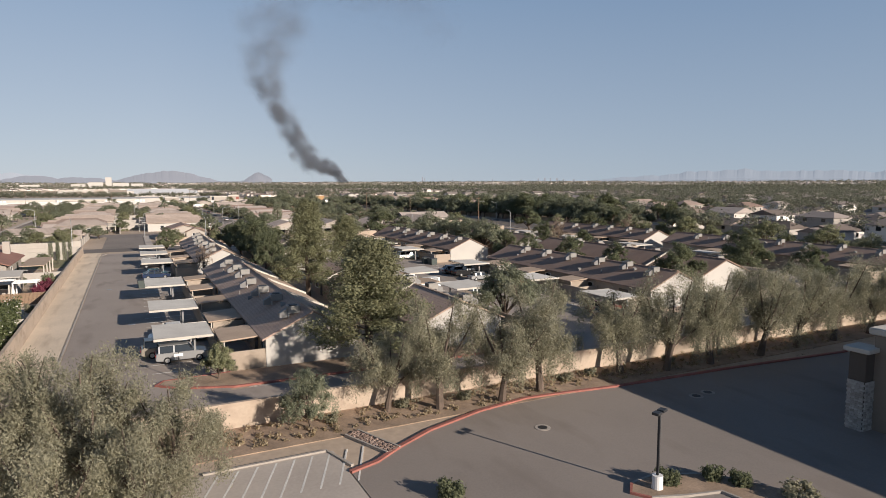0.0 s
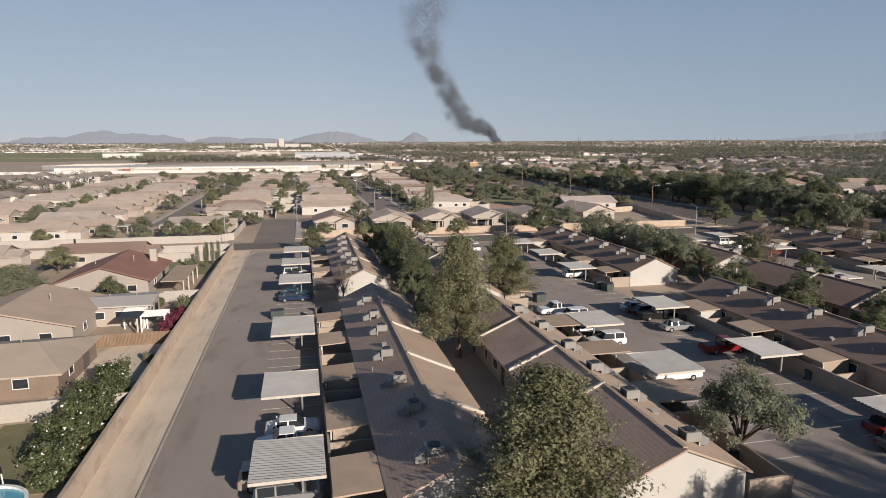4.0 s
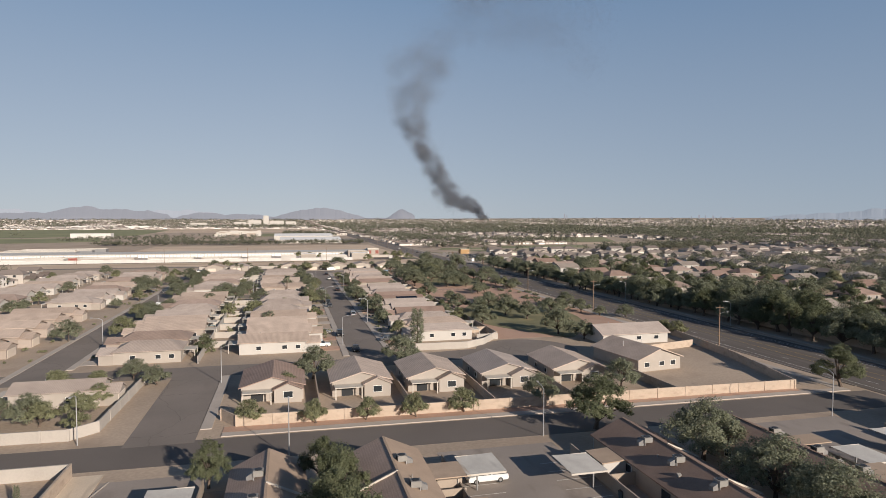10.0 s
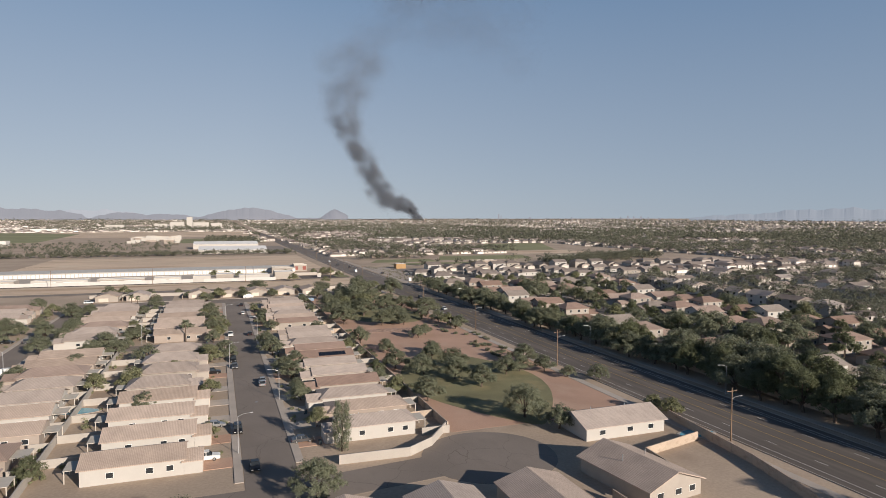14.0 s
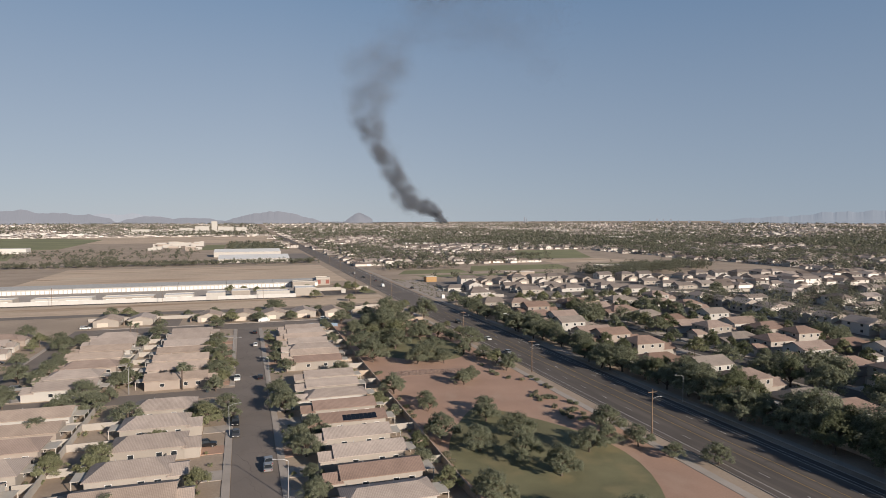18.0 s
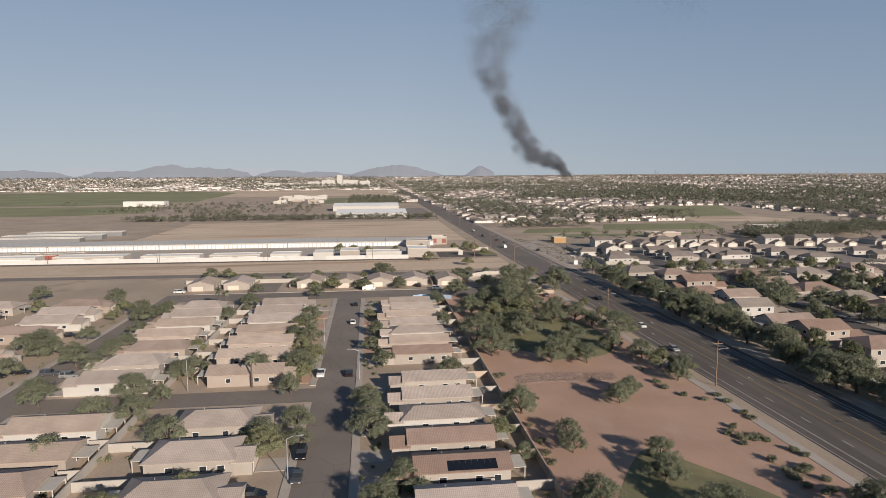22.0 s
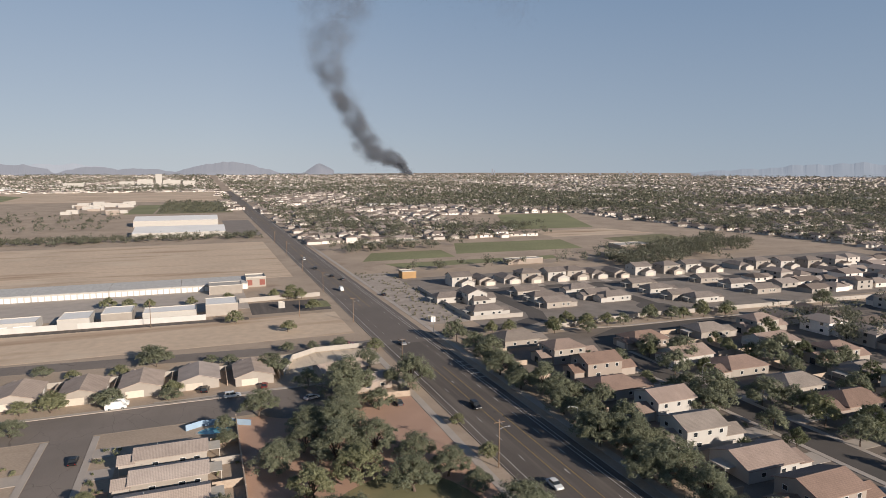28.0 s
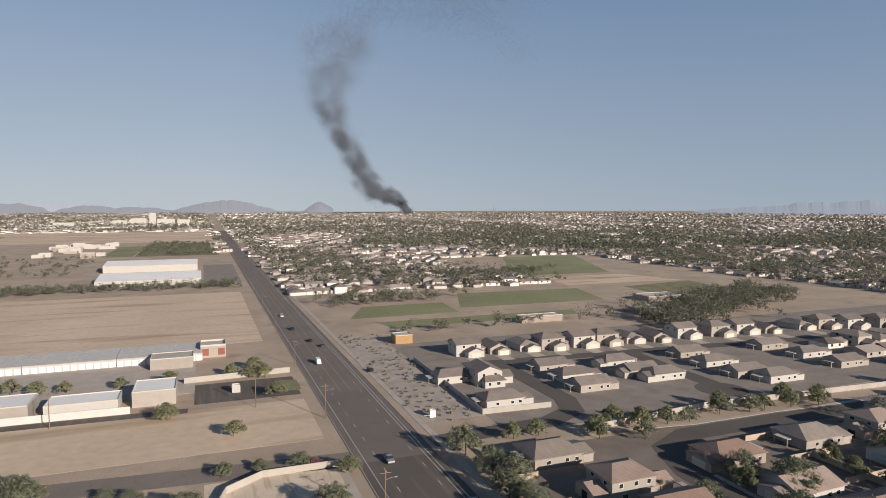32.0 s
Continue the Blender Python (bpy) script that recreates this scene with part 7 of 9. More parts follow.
kerb("kerb_alley", [(-16.75, 53.5), (-16.75, 176), (-15.6, 181)], M_KERB, "narrow concrete kerb of the drive", 0.18, 0.15)
kerb("kerb_stalls", [(-7, 46.1), (0.3, 46.1), (1.1, 43.4)], M_KERB, "pale concrete kerb", 0.2, 0.16)
bm = bmesh.new()
for i in range(9):
    x = -8 + i * 1.1
    prism(bm, [(x, 41.5), (x + 0.12, 41.5), (x + 1.9, 45.8), (x + 1.78, 45.8)], 0.0, 0.056)
tagged(part("stall_hatching", bm, M_PAINT), "white painted hatching on the concrete pad", "road marking", kind="structure")

# manhole covers in the car park
for x, y in ((29.3, 42.9), (30.8, 43.1), (14.7, 43.1)):
    r = thing("manhole_cover", pose(x, y, 0.04), "round iron manhole cover set in pale concrete", "manhole cover", "covers in the asphalt")
    bm = bmesh.new()
    tube(bm, [(0, 0, -0.04), (0, 0, 0.022)], [0.55, 0.55], 20)
    part("collar", bm, M_KERB, r)
    bm = bmesh.new()
    tube(bm, [(0, 0, 0.0), (0, 0, 0.034)], [0.33, 0.33], 20)
    part("lid", bm, M_DARK, r)

# ---- lane paint and kerbs of the arterial road ----
bm = bmesh.new()
for x, mi in ((124.2, 0), (142.4, 0), (141.2, 0)):
    box(bm, x - 0.07, x + 0.07, 100, 1600, 0.0, 0.066, mi)
for x in (131.4, 135.2):
    box(bm, x - 0.07, x + 0.07, 100, 520, 0.0, 0.066, 1)
    box(bm, x - 0.07, x + 0.07, 620, 1600, 0.0, 0.066, 1)
for y in np.arange(100, 1600, 12.0):
    for x in (127.8, 138.6):
        box(bm, x - 0.07, x + 0.07, y, y + 3, 0.0, 0.066, 0)
for i in range(5):
    box(bm, 141.5, 144.2, 505 + i * 4.4, 505.5 + i * 4.4, 0.0, 0.067, 0)
for x, y in ((132.4, 503.8), (132.4, 470), (134.2, 440), (132.4, 380)):
    box(bm, x - 0.08, x + 0.08, y - 1.1, y + 0.4, 0.07, 0.078)
    a = [bm.verts.new(p) for p in ((x - 0.35, y + 0.35, 0.078), (x + 0.35, y + 0.35, 0.078), (x, y + 1.2, 0.078))]
    bm.faces.new(a)
for k in range(14):
    box(bm, 141.2, 141.4, 482 + k * 3.0, 483.2 + k * 3.0, 0.07, 0.078)
tagged(part("lane_markings", bm, [M_PAINT, M_YELLOW]), "worn white and yellow lane paint", "road marking", kind="structure")
for nm, x in (("kerb_arterial_west", 121.9), ("kerb_arterial_east", 144.6)):
    kerb(nm, [(x, 196 if x < 130 else 0), (x, 1400)], M_KERB, "concrete kerb of the arterial road", 0.25, 0.16)
for nm, x0, x1, y0, y1 in (("sidewalk_a", 32.3, 33.9, 256, 498), ("sidewalk_b", 20.9, 22.5, 250, 376), ("sidewalk_c", 20.9, 22.5, 389, 498), ("sidewalk_d", -42.0, -40.4, 250, 376), ("sidewalk_e", -52.6, -51.1, 205, 498),
                           ("sidewalk_f", -6.7, -4.9, 200, 236), ("sidewalk_g", 45, 108, 516.5, 518), ("sidewalk_h", -40, 76, 515.2, 516.8)):
    sheet(nm, rect(x0, x1, y0, y1), 0.15, M_CONC, "pale concrete sidewalk raised above the street", category="pavement")
sheet("sidewalk_cross", band([(-3, 196.5), (60, 195.4), (118, 194.6)], 0.9), 0.15, M_CONC, "pale concrete sidewalk beside the wall", category="pavement")
sheet("verge_cross", band([(-3, 199), (60, 197.7), (108, 196.6)], 1.4), 0.10, M_RED, "red gravel verge in front of the wall")
# driveways
drng = random.Random(2)
for i in range(20):
    for x0, x1, yy in ((33.9, 39.5, 268 + i * 11.6), (15.5, 20.9, ROW_A[i % len(ROW_A)]), (-40.4, -36.5, ROW_B[i % len(ROW_B)])):
        if (x0 > 30 and 384 < yy < 396) or (x0 < 30 and i >= len(ROW_A if x0 > 0 else ROW_B)):
            continue
        sheet("driveway", rect(x0, x1, yy - 4, yy + 1.2), 0.09, M_CONC if drng.random() < 0.7 else M_RED, "pale concrete driveway", category="pavement")

for nm, x in (("sidewalk_east_a", 195.2), ("sidewalk_east_b", 206.8)):
    sheet(nm, rect(x - 0.8, x + 0.8, 205, 512), 0.12, M_CONC, "pale concrete sidewalk raised above the street", category="pavement")
sheet("sidewalk_east_curve", band([(199, 549), (230, 544.5), (264, 544.4), (430, 536.5)], 0.8), 0.12, M_CONC, "pale concrete sidewalk along the curved street", category="pavement")
for row, xa, xb in ((EAST_FRONT, 0, 194.3), (EAST_MID, 207.7, 0)):
    for x, y, two in row:
        out = (6.2 + 5.8 if two else 7.8 + 3.4)
        x0, x1 = (x + out, xb) if row is EAST_FRONT else (xa, x - out)
        if x1 - x0 > 1.5 and y < 512:
            sheet("driveway", rect(x0, x1, y - 4.2, y + 0.9), 0.09, M_CONC, "pale concrete driveway", category="pavement")
for x, y in NEW_BACK[:13]:
    sheet("driveway", rect(x - 3.6, x + 2.6, y - 9, y + 3.0), 0.07, M_CONC, "pale concrete driveway", category="pavement")

# ---- storage yard, field edge and far buildings ----
M_SHEDROOF = mat("weathered_shed_roof", (0.5, 0.485, 0.46), 0.7, 0.2, 0.5, 4, 0.2)
M_METALW = mat("white_metal_roof", (0.80, 0.79, 0.77), 0.9, 0.08, 0.05, 2, 0.05)


def plain_building(name, x0, x1, y0, y1, h, wall, roof, label, doors=0, face="S", parapet=0.4):
    r = thing(name, pose((x0 + x1) / 2, (y0 + y1) / 2, 0), label, "building")
    w, d = (x1 - x0) / 2, (y1 - y0) / 2
    bm = bmesh.new()
    box(bm, -w, w, -d, d, 0, h)
    part("wall", bm, wall, r)
    bm = bmesh.new()
    box(bm, -w + 0.2, w - 0.2, -d + 0.2, d - 0.2, h + 0.003, h + 0.08)
    part("roof", bm, roof, r)
    for a in ((-w, w, -d, -d + 0.2), (-w, w, d - 0.2, d), (-w, -w + 0.2, -d + 0.2, d - 0.2), (w - 0.2, w, -d + 0.2, d - 0.2)):
        bm = bmesh.new()
        box(bm, *a, h + 0.002, h + parapet)
        part("parapet", bm, M_TRIM, r)
    for i in range(doors):
        dx = -w + (i + 0.5) * 2 * w / doors
        slab_door(r, "roller_door", dx, -d, 2 * w / doors * 0.75, min(2.6, h - 0.5), "S", M_FRAMEW)
    return r


def long_shed(name, x0, x1, y0, y1, h, rise, label, doors, cover=M_METALW):
    """A low shed whose one roof plane falls towards the south."""
    r = thing(name, pose((x0 + x1) / 2, (y0 + y1) / 2, 0), label, "building")
    w, d = (x1 - x0) / 2, (y1 - y0) / 2
    bm = bmesh.new()
    v = box(bm, -w, w, -d, d, 0, h)
    for q in v[6:8]:
        q.co.z += rise
    part("wall", bm, M_WHITE, r)
    bm = bmesh.new()
    v = box(bm, -w, w, -d - 0.5, d + 0.2, h + 0.003, h + 0.16)
    for q in (v[2], v[3], v[6], v[7]):
        q.co.z += rise * 1.02
    part("roof", bm, cover, r)
    for i in range(doors):
        slab_door(r, "roller_door", -w + (i + 0.5) * 2 * w / doors, -d, 2 * w / doors * 0.78, min(2.5, h - 0.7), "S", M_FRAMEW if doors > 0 else M_TRIM)
    return r


for i in range(9):
    long_shed("storage_building", -232 + i * 35, -232 + i * 35 + 34.8, 690, 708, 3.4, 1.0, "long white storage building with roller doors", 12, M_SHEDROOF)
corner = plain_building("corner_building", 82, 93, 694, 706, 5.2, M_STUCCO, R_FLAT, "cream corner building with brick-red panels", 0, "S", 0.8)
for x0, x1, y0, y1 in ((-5.0, -2.0, -6.08, -6.0), (2.0, 5.0, -6.08, -6.0), (5.5, 5.58, -5, -2), (5.5, 5.58, 1, 4)):
    bm = bmesh.new()
    box(bm, x0, x1, y0, y1, 1.0, 4.2)
    part("red_panel", bm, mat("brick_red_panel", (0.27, 0.10, 0.08), 0.9, 0.2, 0.3, 6, 0.2), corner, "brick-red wall panel")
plain_building("yard_office", 62, 79, 678, 690, 4.5, M_STUCCO, R_FLAT, "cream office block beside the storage yard")
BLOCKS = [(2, 14, 619, 634, 4.2), (18, 30, 621, 636, 5.0), (34, 56, 622, 634, 3.8), (60, 74, 624, 640, 5.2), (-24, -6, 621, 633, 3.6), (-60, -30, 622, 633, 3.4), (-100, -66, 623, 634, 3.4), (-150, -110, 624, 636, 3.6), (-205, -160, 625, 636, 3.4)]
for n, (x0, x1, y0, y1, h) in enumerate(BLOCKS):
    plain_building("yard_building", x0, x1, y0 + 2, y1 + 2, h, M_WHITE if n % 2 == 0 else M_STUCCO, M_METALW, "flat-roofed pale block behind the white wall", 2 if n > 3 else 0)
for i in range(4):
    plain_building("red_storage", -192 + i * 13, -180 + i * 13, 640, 650, 3.4, mat("brick_red_doors", (0.30, 0.09, 0.07), 0.8, 0.15, 0.3, 6, 0.1), R_FLAT, "low storage block with brick-red front")
sheet("office_lot", rect(80, 117, 622, 648), 0.05, M_ARTERIAL, "dark asphalt car park", category="road")
wall_run("wall_office", [(76, 652), (117, 655)], 2.2, M_BLOCKW, "white wall behind the dark car park", 0.25)
plain_building("ticket_kiosk", 93, 96, 632, 634.5, 2.6, M_WHITE, M_METALW, "small white kiosk in the dark car park")
sheet("office_lawn", [(108, 628), (118, 628), (118, 642), (112, 644), (108, 640)], 0.09, M_CROP, "small green lawn at the road corner")
long_shed("warehouse", -4, 82, 996, 1034, 4.5, 3.4, "large white warehouse beyond the bare field", 0)
long_shed("warehouse", -14, 78, 1122, 1156, 7.0, 3.0, "white warehouse beyond the bare field", 0)
for i in range(3):
    plain_building("canopy", -262 + i * 6, -186 + i * 6, 745 + i * 26, 755 + i * 26, 3.4, M_POLE, M_METALW, "long flat vehicle canopy")
plain_building("yellow_house", 174, 183, 690, 698, 4.2, mat("ochre_stucco", (0.40, 0.25, 0.12), 0.9, 0.15, 0.3, 6, 0.2), R_FLAT, "small ochre flat-roofed house")
plain_building("utility_box", 152.8, 154.8, 580, 581.4, 2.2, M_FRAMEW, M_FRAMEW, "white utility cabinet beside the path")

# ---- houses and trees of the far suburbs ----


def house_field(name, pts, seed, label, fine=True, near=True):
    """Many homes as one mesh: a main block and a wing, each with an overhanging hipped or gabled roof, and dark windows."""
    g = np.random.default_rng(seed)
    n = len(pts)
    verts, loops, totals, mats = [], [], [], []
    count = 0
    w, d = g.uniform(5.2, 8.2, n), g.uniform(4.4, 6.2, n)
    h = np.where(g.random(n) < (0.38 if near else 0.16), 5.3, 2.6)
    hip = np.where(g.random(n) < 0.5, 0.0, 0.6)
    quarter = g.integers(0, 4, n)
    turn = quarter * math.pi / 2 + g.normal(size=n) * 0.03
    ct, st = np.cos(turn), np.sin(turn)

    def add(local, faces, mi):
        nonlocal count
        v = np.empty_like(local)
        v[:, :, 0] = local[:, :, 0] * ct[:, None] - local[:, :, 1] * st[:, None] + pts[:, 0:1]
        v[:, :, 1] = local[:, :, 0] * st[:, None] + local[:, :, 1] * ct[:, None] + pts[:, 1:2]
        v[:, :, 2] = local[:, :, 2]
        k = local.shape[1]
        base = count + np.arange(n) * k
        for f in faces:
            loops.append((base[:, None] + np.array(f)[None]).ravel())
            totals.append(np.full(n, len(f)))
            mats.append(np.full(n, mi))
        verts.append(v.reshape(-1, 3))
        count += n * k

    def block(cx, cy, hw, hd, hh, rise, hp):
        o = np.ones(n)
        sx, sy = np.array([-1, 1, 1, -1]), np.array([-1, -1, 1, 1])
        loc = np.zeros((n, 10, 3))
        for a, z in ((0, 0 * o), (4, hh)):
            loc[:, a:a + 4, 0] = cx[:, None] + hw[:, None] * sx
            loc[:, a:a + 4, 1] = cy[:, None] + hd[:, None] * sy
            loc[:, a:a + 4, 2] = z[:, None]
        for a, s in ((8, -1), (9, 1)):
            loc[:, a, 0] = cx + s * hw * (1 - hp)
            loc[:, a, 1] = cy
            loc[:, a, 2] = hh + rise * 0.93
        add(loc, [(0, 1, 5, 4), (1, 2, 6, 5), (2, 3, 7, 6), (3, 0, 4, 7), (5, 6, 9), (7, 4, 8)], 0)
        e = 0.5
        roof = np.zeros((n, 6, 3))
        roof[:, :4, 0] = cx[:, None] + (hw + e)[:, None] * sx
        roof[:, :4, 1] = cy[:, None] + (hd + e)[:, None] * sy
        roof[:, :4, 2] = (hh - 0.05)[:, None]
        for a, s in ((4, -1), (5, 1)):
            roof[:, a, 0] = cx + s * ((hw + e) - (hd + e) * hp * 1.2)
            roof[:, a, 1] = cy
            roof[:, a, 2] = hh + rise + 0.1
        add(roof, [(0, 1, 5, 4), (2, 3, 4, 5), (1, 2, 5), (3, 0, 4)] if fine else [(0, 1, 5, 4), (2, 3, 4, 5)], 1)

    one = np.ones(n)
    block(0 * one, 0 * one, w, d, h, g.uniform(1.5, 2.2, n), hip)
    side = np.where(g.random(n) < 0.5, -1.0, 1.0)
    block(side * (w + 1.5), g.uniform(-1, 1, n), 2.2 * one + 1, d * 0.7, 2.6 * one, g.uniform(1.0, 1.6, n), 0 * one)
    if fine:
        for s in (-1, 1):
            for px in (-0.5, 0.45):
                for z0 in (1.0, 3.7):
                    q = np.zeros((n, 4, 3))
                    q[:, :, 0] = w[:, None] * px + np.array([-0.7, 0.7, 0.7, -0.7])
                    q[:, :, 1] = (d * s + 0.03 * s)[:, None]
                    zt = np.where(h > z0 + 1.3, z0, 1.0)
                    q[:, :, 2] = zt[:, None] + np.array([0, 0, 1.2, 1.2])
                    add(q, [(0, 1, 2, 3)], 2)
    me = bpy.data.meshes.new(name)
    verts, loops, totals, mats = (np.concatenate(q) for q in (verts, loops, totals, mats))
    me.vertices.add(len(verts))
    me.vertices.foreach_set("co", verts.ravel())
    me.loops.add(len(loops))
    me.loops.foreach_set("vertex_index", loops)
    me.polygons.add(len(totals))
    me.polygons.foreach_set("loop_start", np.concatenate([[0], np.cumsum(totals)[:-1]]))
    me.polygons.foreach_set("loop_total", totals)
    me.polygons.foreach_set("material_index", mats)
    me.polygons.foreach_set("use_smooth", np.zeros(len(totals), bool))
    me.update(calc_edges=True)
    co = np.empty(len(verts) * 3)
    me.vertices.foreach_get("co", co)
    co = co.reshape(-1, 3)
    co[:, 2] += rise_at(np.round(co[:, 0] / 30) * 30, np.round(co[:, 1] / 30) * 30)
    me.vertices.foreach_set("co", co.ravel())
    for m in (M_FARWALL, M_FARROOF, M_GLASS):
        me.materials.append(m)
    return tagged(new(name, me), label, "houses", kind="stuff")


M_FARWALL = mat("far_stucco", (0.58, 0.535, 0.49), 0.92, 0.1, 0.02, 1, 0, island=0.45)
M_FARROOF = mat("far_roofs", (0.26, 0.215, 0.188), 0.92, 0.15, 0.02, 1, 0, island=0.5)
L_FAR = leafy("far_foliage", (0.175, 0.178, 0.13), 0.8, 0.35)


def tree_field(name, pts, size, per, leaf, seed, label):
    g = np.random.default_rng(seed)
    s = g.uniform(0.6, 1.25, len(pts)) * size
    k = 5 if per > 30 else 2
    c = np.repeat(np.column_stack([pts[:, 0], pts[:, 1], s * 0.6 + rise_at(pts[:, 0], pts[:, 1]), s]), k, 0)
    c[:, :3] += g.normal(size=(len(c), 3)) * c[:, 3:4] * np.array([0.23, 0.23, 0.14])
    c[:, 3] *= g.uniform(0.27, 0.44, len(c))
    c[:, 2] = np.maximum(c[:, 2], c[:, 3] * 0.7 + rise_at(c[:, 0], c[:, 1]))
    clumps, per = c, max(3, per // k)
    me = crown_mesh(name, clumps, per, leaf, seed, 0.8)
    me.materials.append(L_FAR)
    if per > 30:
        verts, faces = [], []
        for (x, y), q in zip(pts, s):
            o = len(verts)
            for z, r in ((-0.1, 0.035 * q), (q * 0.6, 0.015 * q)):
                verts += [(x + r * math.cos(a), y + r * math.sin(a), z) for a in (0, 1.57, 3.14, 4.71)]
            faces += [(o + i, o + (i + 1) % 4, o + 4 + (i + 1) % 4, o + 4 + i) for i in range(4)]
        tagged(mesh_ob("trunks_of_" + name, verts, faces, M_BARK), "trunks of the garden trees", "trees", kind="stuff")
    return tagged(new(name, me), label, "trees", kind="stuff")


def scatter(n, seed, r0, r1, a0, a1, keep):
    """Places between two distances and two bearings from the south end, denser near."""
    g = np.random.default_rng(seed)
    r = np.exp(g.uniform(math.log(r0), math.log(r1), n))
    a = np.radians(g.uniform(a0, a1, n))
    p = np.column_stack([r * np.sin(a) + 40, r * np.cos(a) + 100])
    return p[[keep(x, y) for x, y in p]]


def open_land(x, y):
    """Where no house or garden stands."""
    return (115 < x < 152 or (-330 < x < 118 and y < 955) or (-20 < x < 100 and 950 < y < 1210) or (152 < x < 525 and y < 885) or (370 < x < 600 and y < 1175) or (150 < x < 480 and y < 560)
            or (-1150 < x < -290 and 1340 < y < 2250) or (-640 < x < -265 and y < 1310) or (-420 < x < 106 and 1345 < y < 2280) or (-120 < x < 118 and 950 < y < 1350))


def grove(x, y):
    """How leafy a neighbourhood is, -1 to 1."""
    return noise.noise((x * 0.006, y * 0.004, 1.5)) * 1.3 + noise.noise((x * 0.002, y * 0.0013, 7.5))


prng = random.Random(17)


def suburb(x, y):
    return grove(x, y) < 0.55 + prng.random() * 0.5 and not open_land(x, y) and (x > 150 or y > 1900 or (x < -330 and y < 800) or (math.sin(x * 0.011) + math.sin(y * 0.009) > 0.9))


def wooded(x, y):
    return grove(x, y) > prng.random() * 1.1 - 0.75 and not open_land(x, y) and (x > 150 or y > 1500 or math.sin(x * 0.013 + 1) + math.sin(y * 0.008) > 0.1)


def gridded(p, step):
    """Moves places onto street rows."""
    q = p.copy()
    q[:, 1] = np.round(q[:, 1] / step) * step + (np.arange(len(q)) % 3) * 1.32
    q[:, 0] = np.round(q[:, 0] / 17) * 17
    return np.unique(np.round(q, 1), axis=0)


west = np.array([(-136 - c * 31.0 - (c % 2) * 4, 214 + i * 12.2) for c in range(6) for i in range(24)])
house_field("west_homes", west, 21, "rows of tan tract homes further west")
east = np.array([(302 + c * 36.0 - (c % 2) * 12, 212 + i * 18.5) for c in range(14) for i in range(18)] + [(375 + i * 17.5, 572 + j * 19.0) for i in range(12) for j in range(3)] + [(480 + i * 16.0, 640) for i in range(8)])
south = np.array([(176 + c * 34.0 - (c % 2) * 10, 30 + i * 18.5) for c in range(12) for i in range(9)])
house_field("southeast_homes", south, 24, "tract homes beyond the arterial road")
tree_field("southeast_trees", np.array([(random.Random(i).uniform(156, 560), random.Random(i + 999).uniform(10, 205)) for i in range(420)]), 8.5, 150, 0.36, 37, "garden trees beyond the arterial road")
house_field("east_homes", east, 22, "rows of tract homes further east")
house_field("far_houses", gridded(scatter(14000, 3, 420, 2300, -40, 64, suburb), 27), 4, "tract homes of the distant suburbs", True, False)
house_field("horizon_houses", scatter(12000, 5, 1900, 4650, -40, 64, suburb), 6, "pale homes near the horizon", False, False)
joined_trees("outer_garden_trees", outer_trees, "broad green garden trees between outer homes")
tree_field("west_trees", np.array([(random.Random(i).uniform(-330, -125), random.Random(i + 999).uniform(205, 500)) for i in range(420)]), 7.5, 220, 0.3, 31, "garden trees between the western homes")
tree_field("east_trees", np.array([(random.Random(i).uniform(288, 780), random.Random(i + 999).uniform(205, 528)) for i in range(1700)]), 9.0, 150, 0.38, 32, "garden trees between the eastern homes")
hrow = [(random.Random(i).uniform(-230, 116), 966 + random.Random(i + 5).gauss(0, 8)) for i in range(330)] + [(random.Random(i).uniform(-5, 104), random.Random(i + 5).uniform(1350, 1690)) for i in range(230)] + [(random.Random(i).uniform(-330, -40), random.Random(i + 5).uniform(1080, 1340)) for i in range(200)]
tree_field("hedgerow_trees", np.array(hrow), 6.5, 60, 0.55, 33, "dark trees along the edge of the bare field")
green = ([(random.Random(i).uniform(330, 520), 0) for i in range(330)])
green = [(x, random.Random(i + 5).gauss(690 + (x - 330) * 0.42, 17)) for i, (x, _) in enumerate(green)]
green += [(random.Random(i).gauss(400, 16), random.Random(i + 5).gauss(978, 8)) for i in range(36)] + [(random.Random(i).gauss(325, 14), random.Random(i + 5).gauss(962, 8)) for i in range(24)]
green += [(random.Random(i).gauss(210, 26), random.Random(i + 5).gauss(836, 11)) for i in range(60)] + [(random.Random(i).uniform(160, 260), random.Random(i + 5).uniform(900, 1120)) for i in range(120)]
green += [(random.Random(i).uniform(170, 330), random.Random(i + 5).gauss(716, 4)) for i in range(16)] + [(random.Random(i).uniform(270, 400), random.Random(i + 5).gauss(893, 5)) for i in range(22)]
tree_field("pasture_trees", np.array(green), 9.0, 90, 0.5, 34, "dark trees around the pasture")
barns = [(356, 724, 9, 6), (405, 770, 16, 9), (330, 893, 24, 5), (196, 852, 8, 6), (182, 1000, 20, 5), (232, 860, 10, 7), (300, 965, 10, 7), (275, 722, 14, 4), (190, 905, 9, 5)]
for x, y, hw, hd in barns:
    plain_building("barn", x - hw, x + hw, y - hd, y + hd, 3.6, M_BROWN if hw > 20 else M_STUCCO2, R_FLAT, "low farm building among trees")
for i in range(26):
    h = random.Random(i)
    x, y = h.uniform(-145, -55), h.uniform(1345, 1640)
    plain_building("works_building", x - h.uniform(4, 14), x + h.uniform(4, 14), y - 6, y + 6, h.uniform(3.5, 7), M_WHITE if i % 3 else M_STUCCO2, M_METALW, "pale works building on the far plain")
tree_field("far_trees", scatter(34000, 7, 430, 1500, -40, 64, wooded), 9.8, 34, 0.8, 8, "green trees between the distant homes")
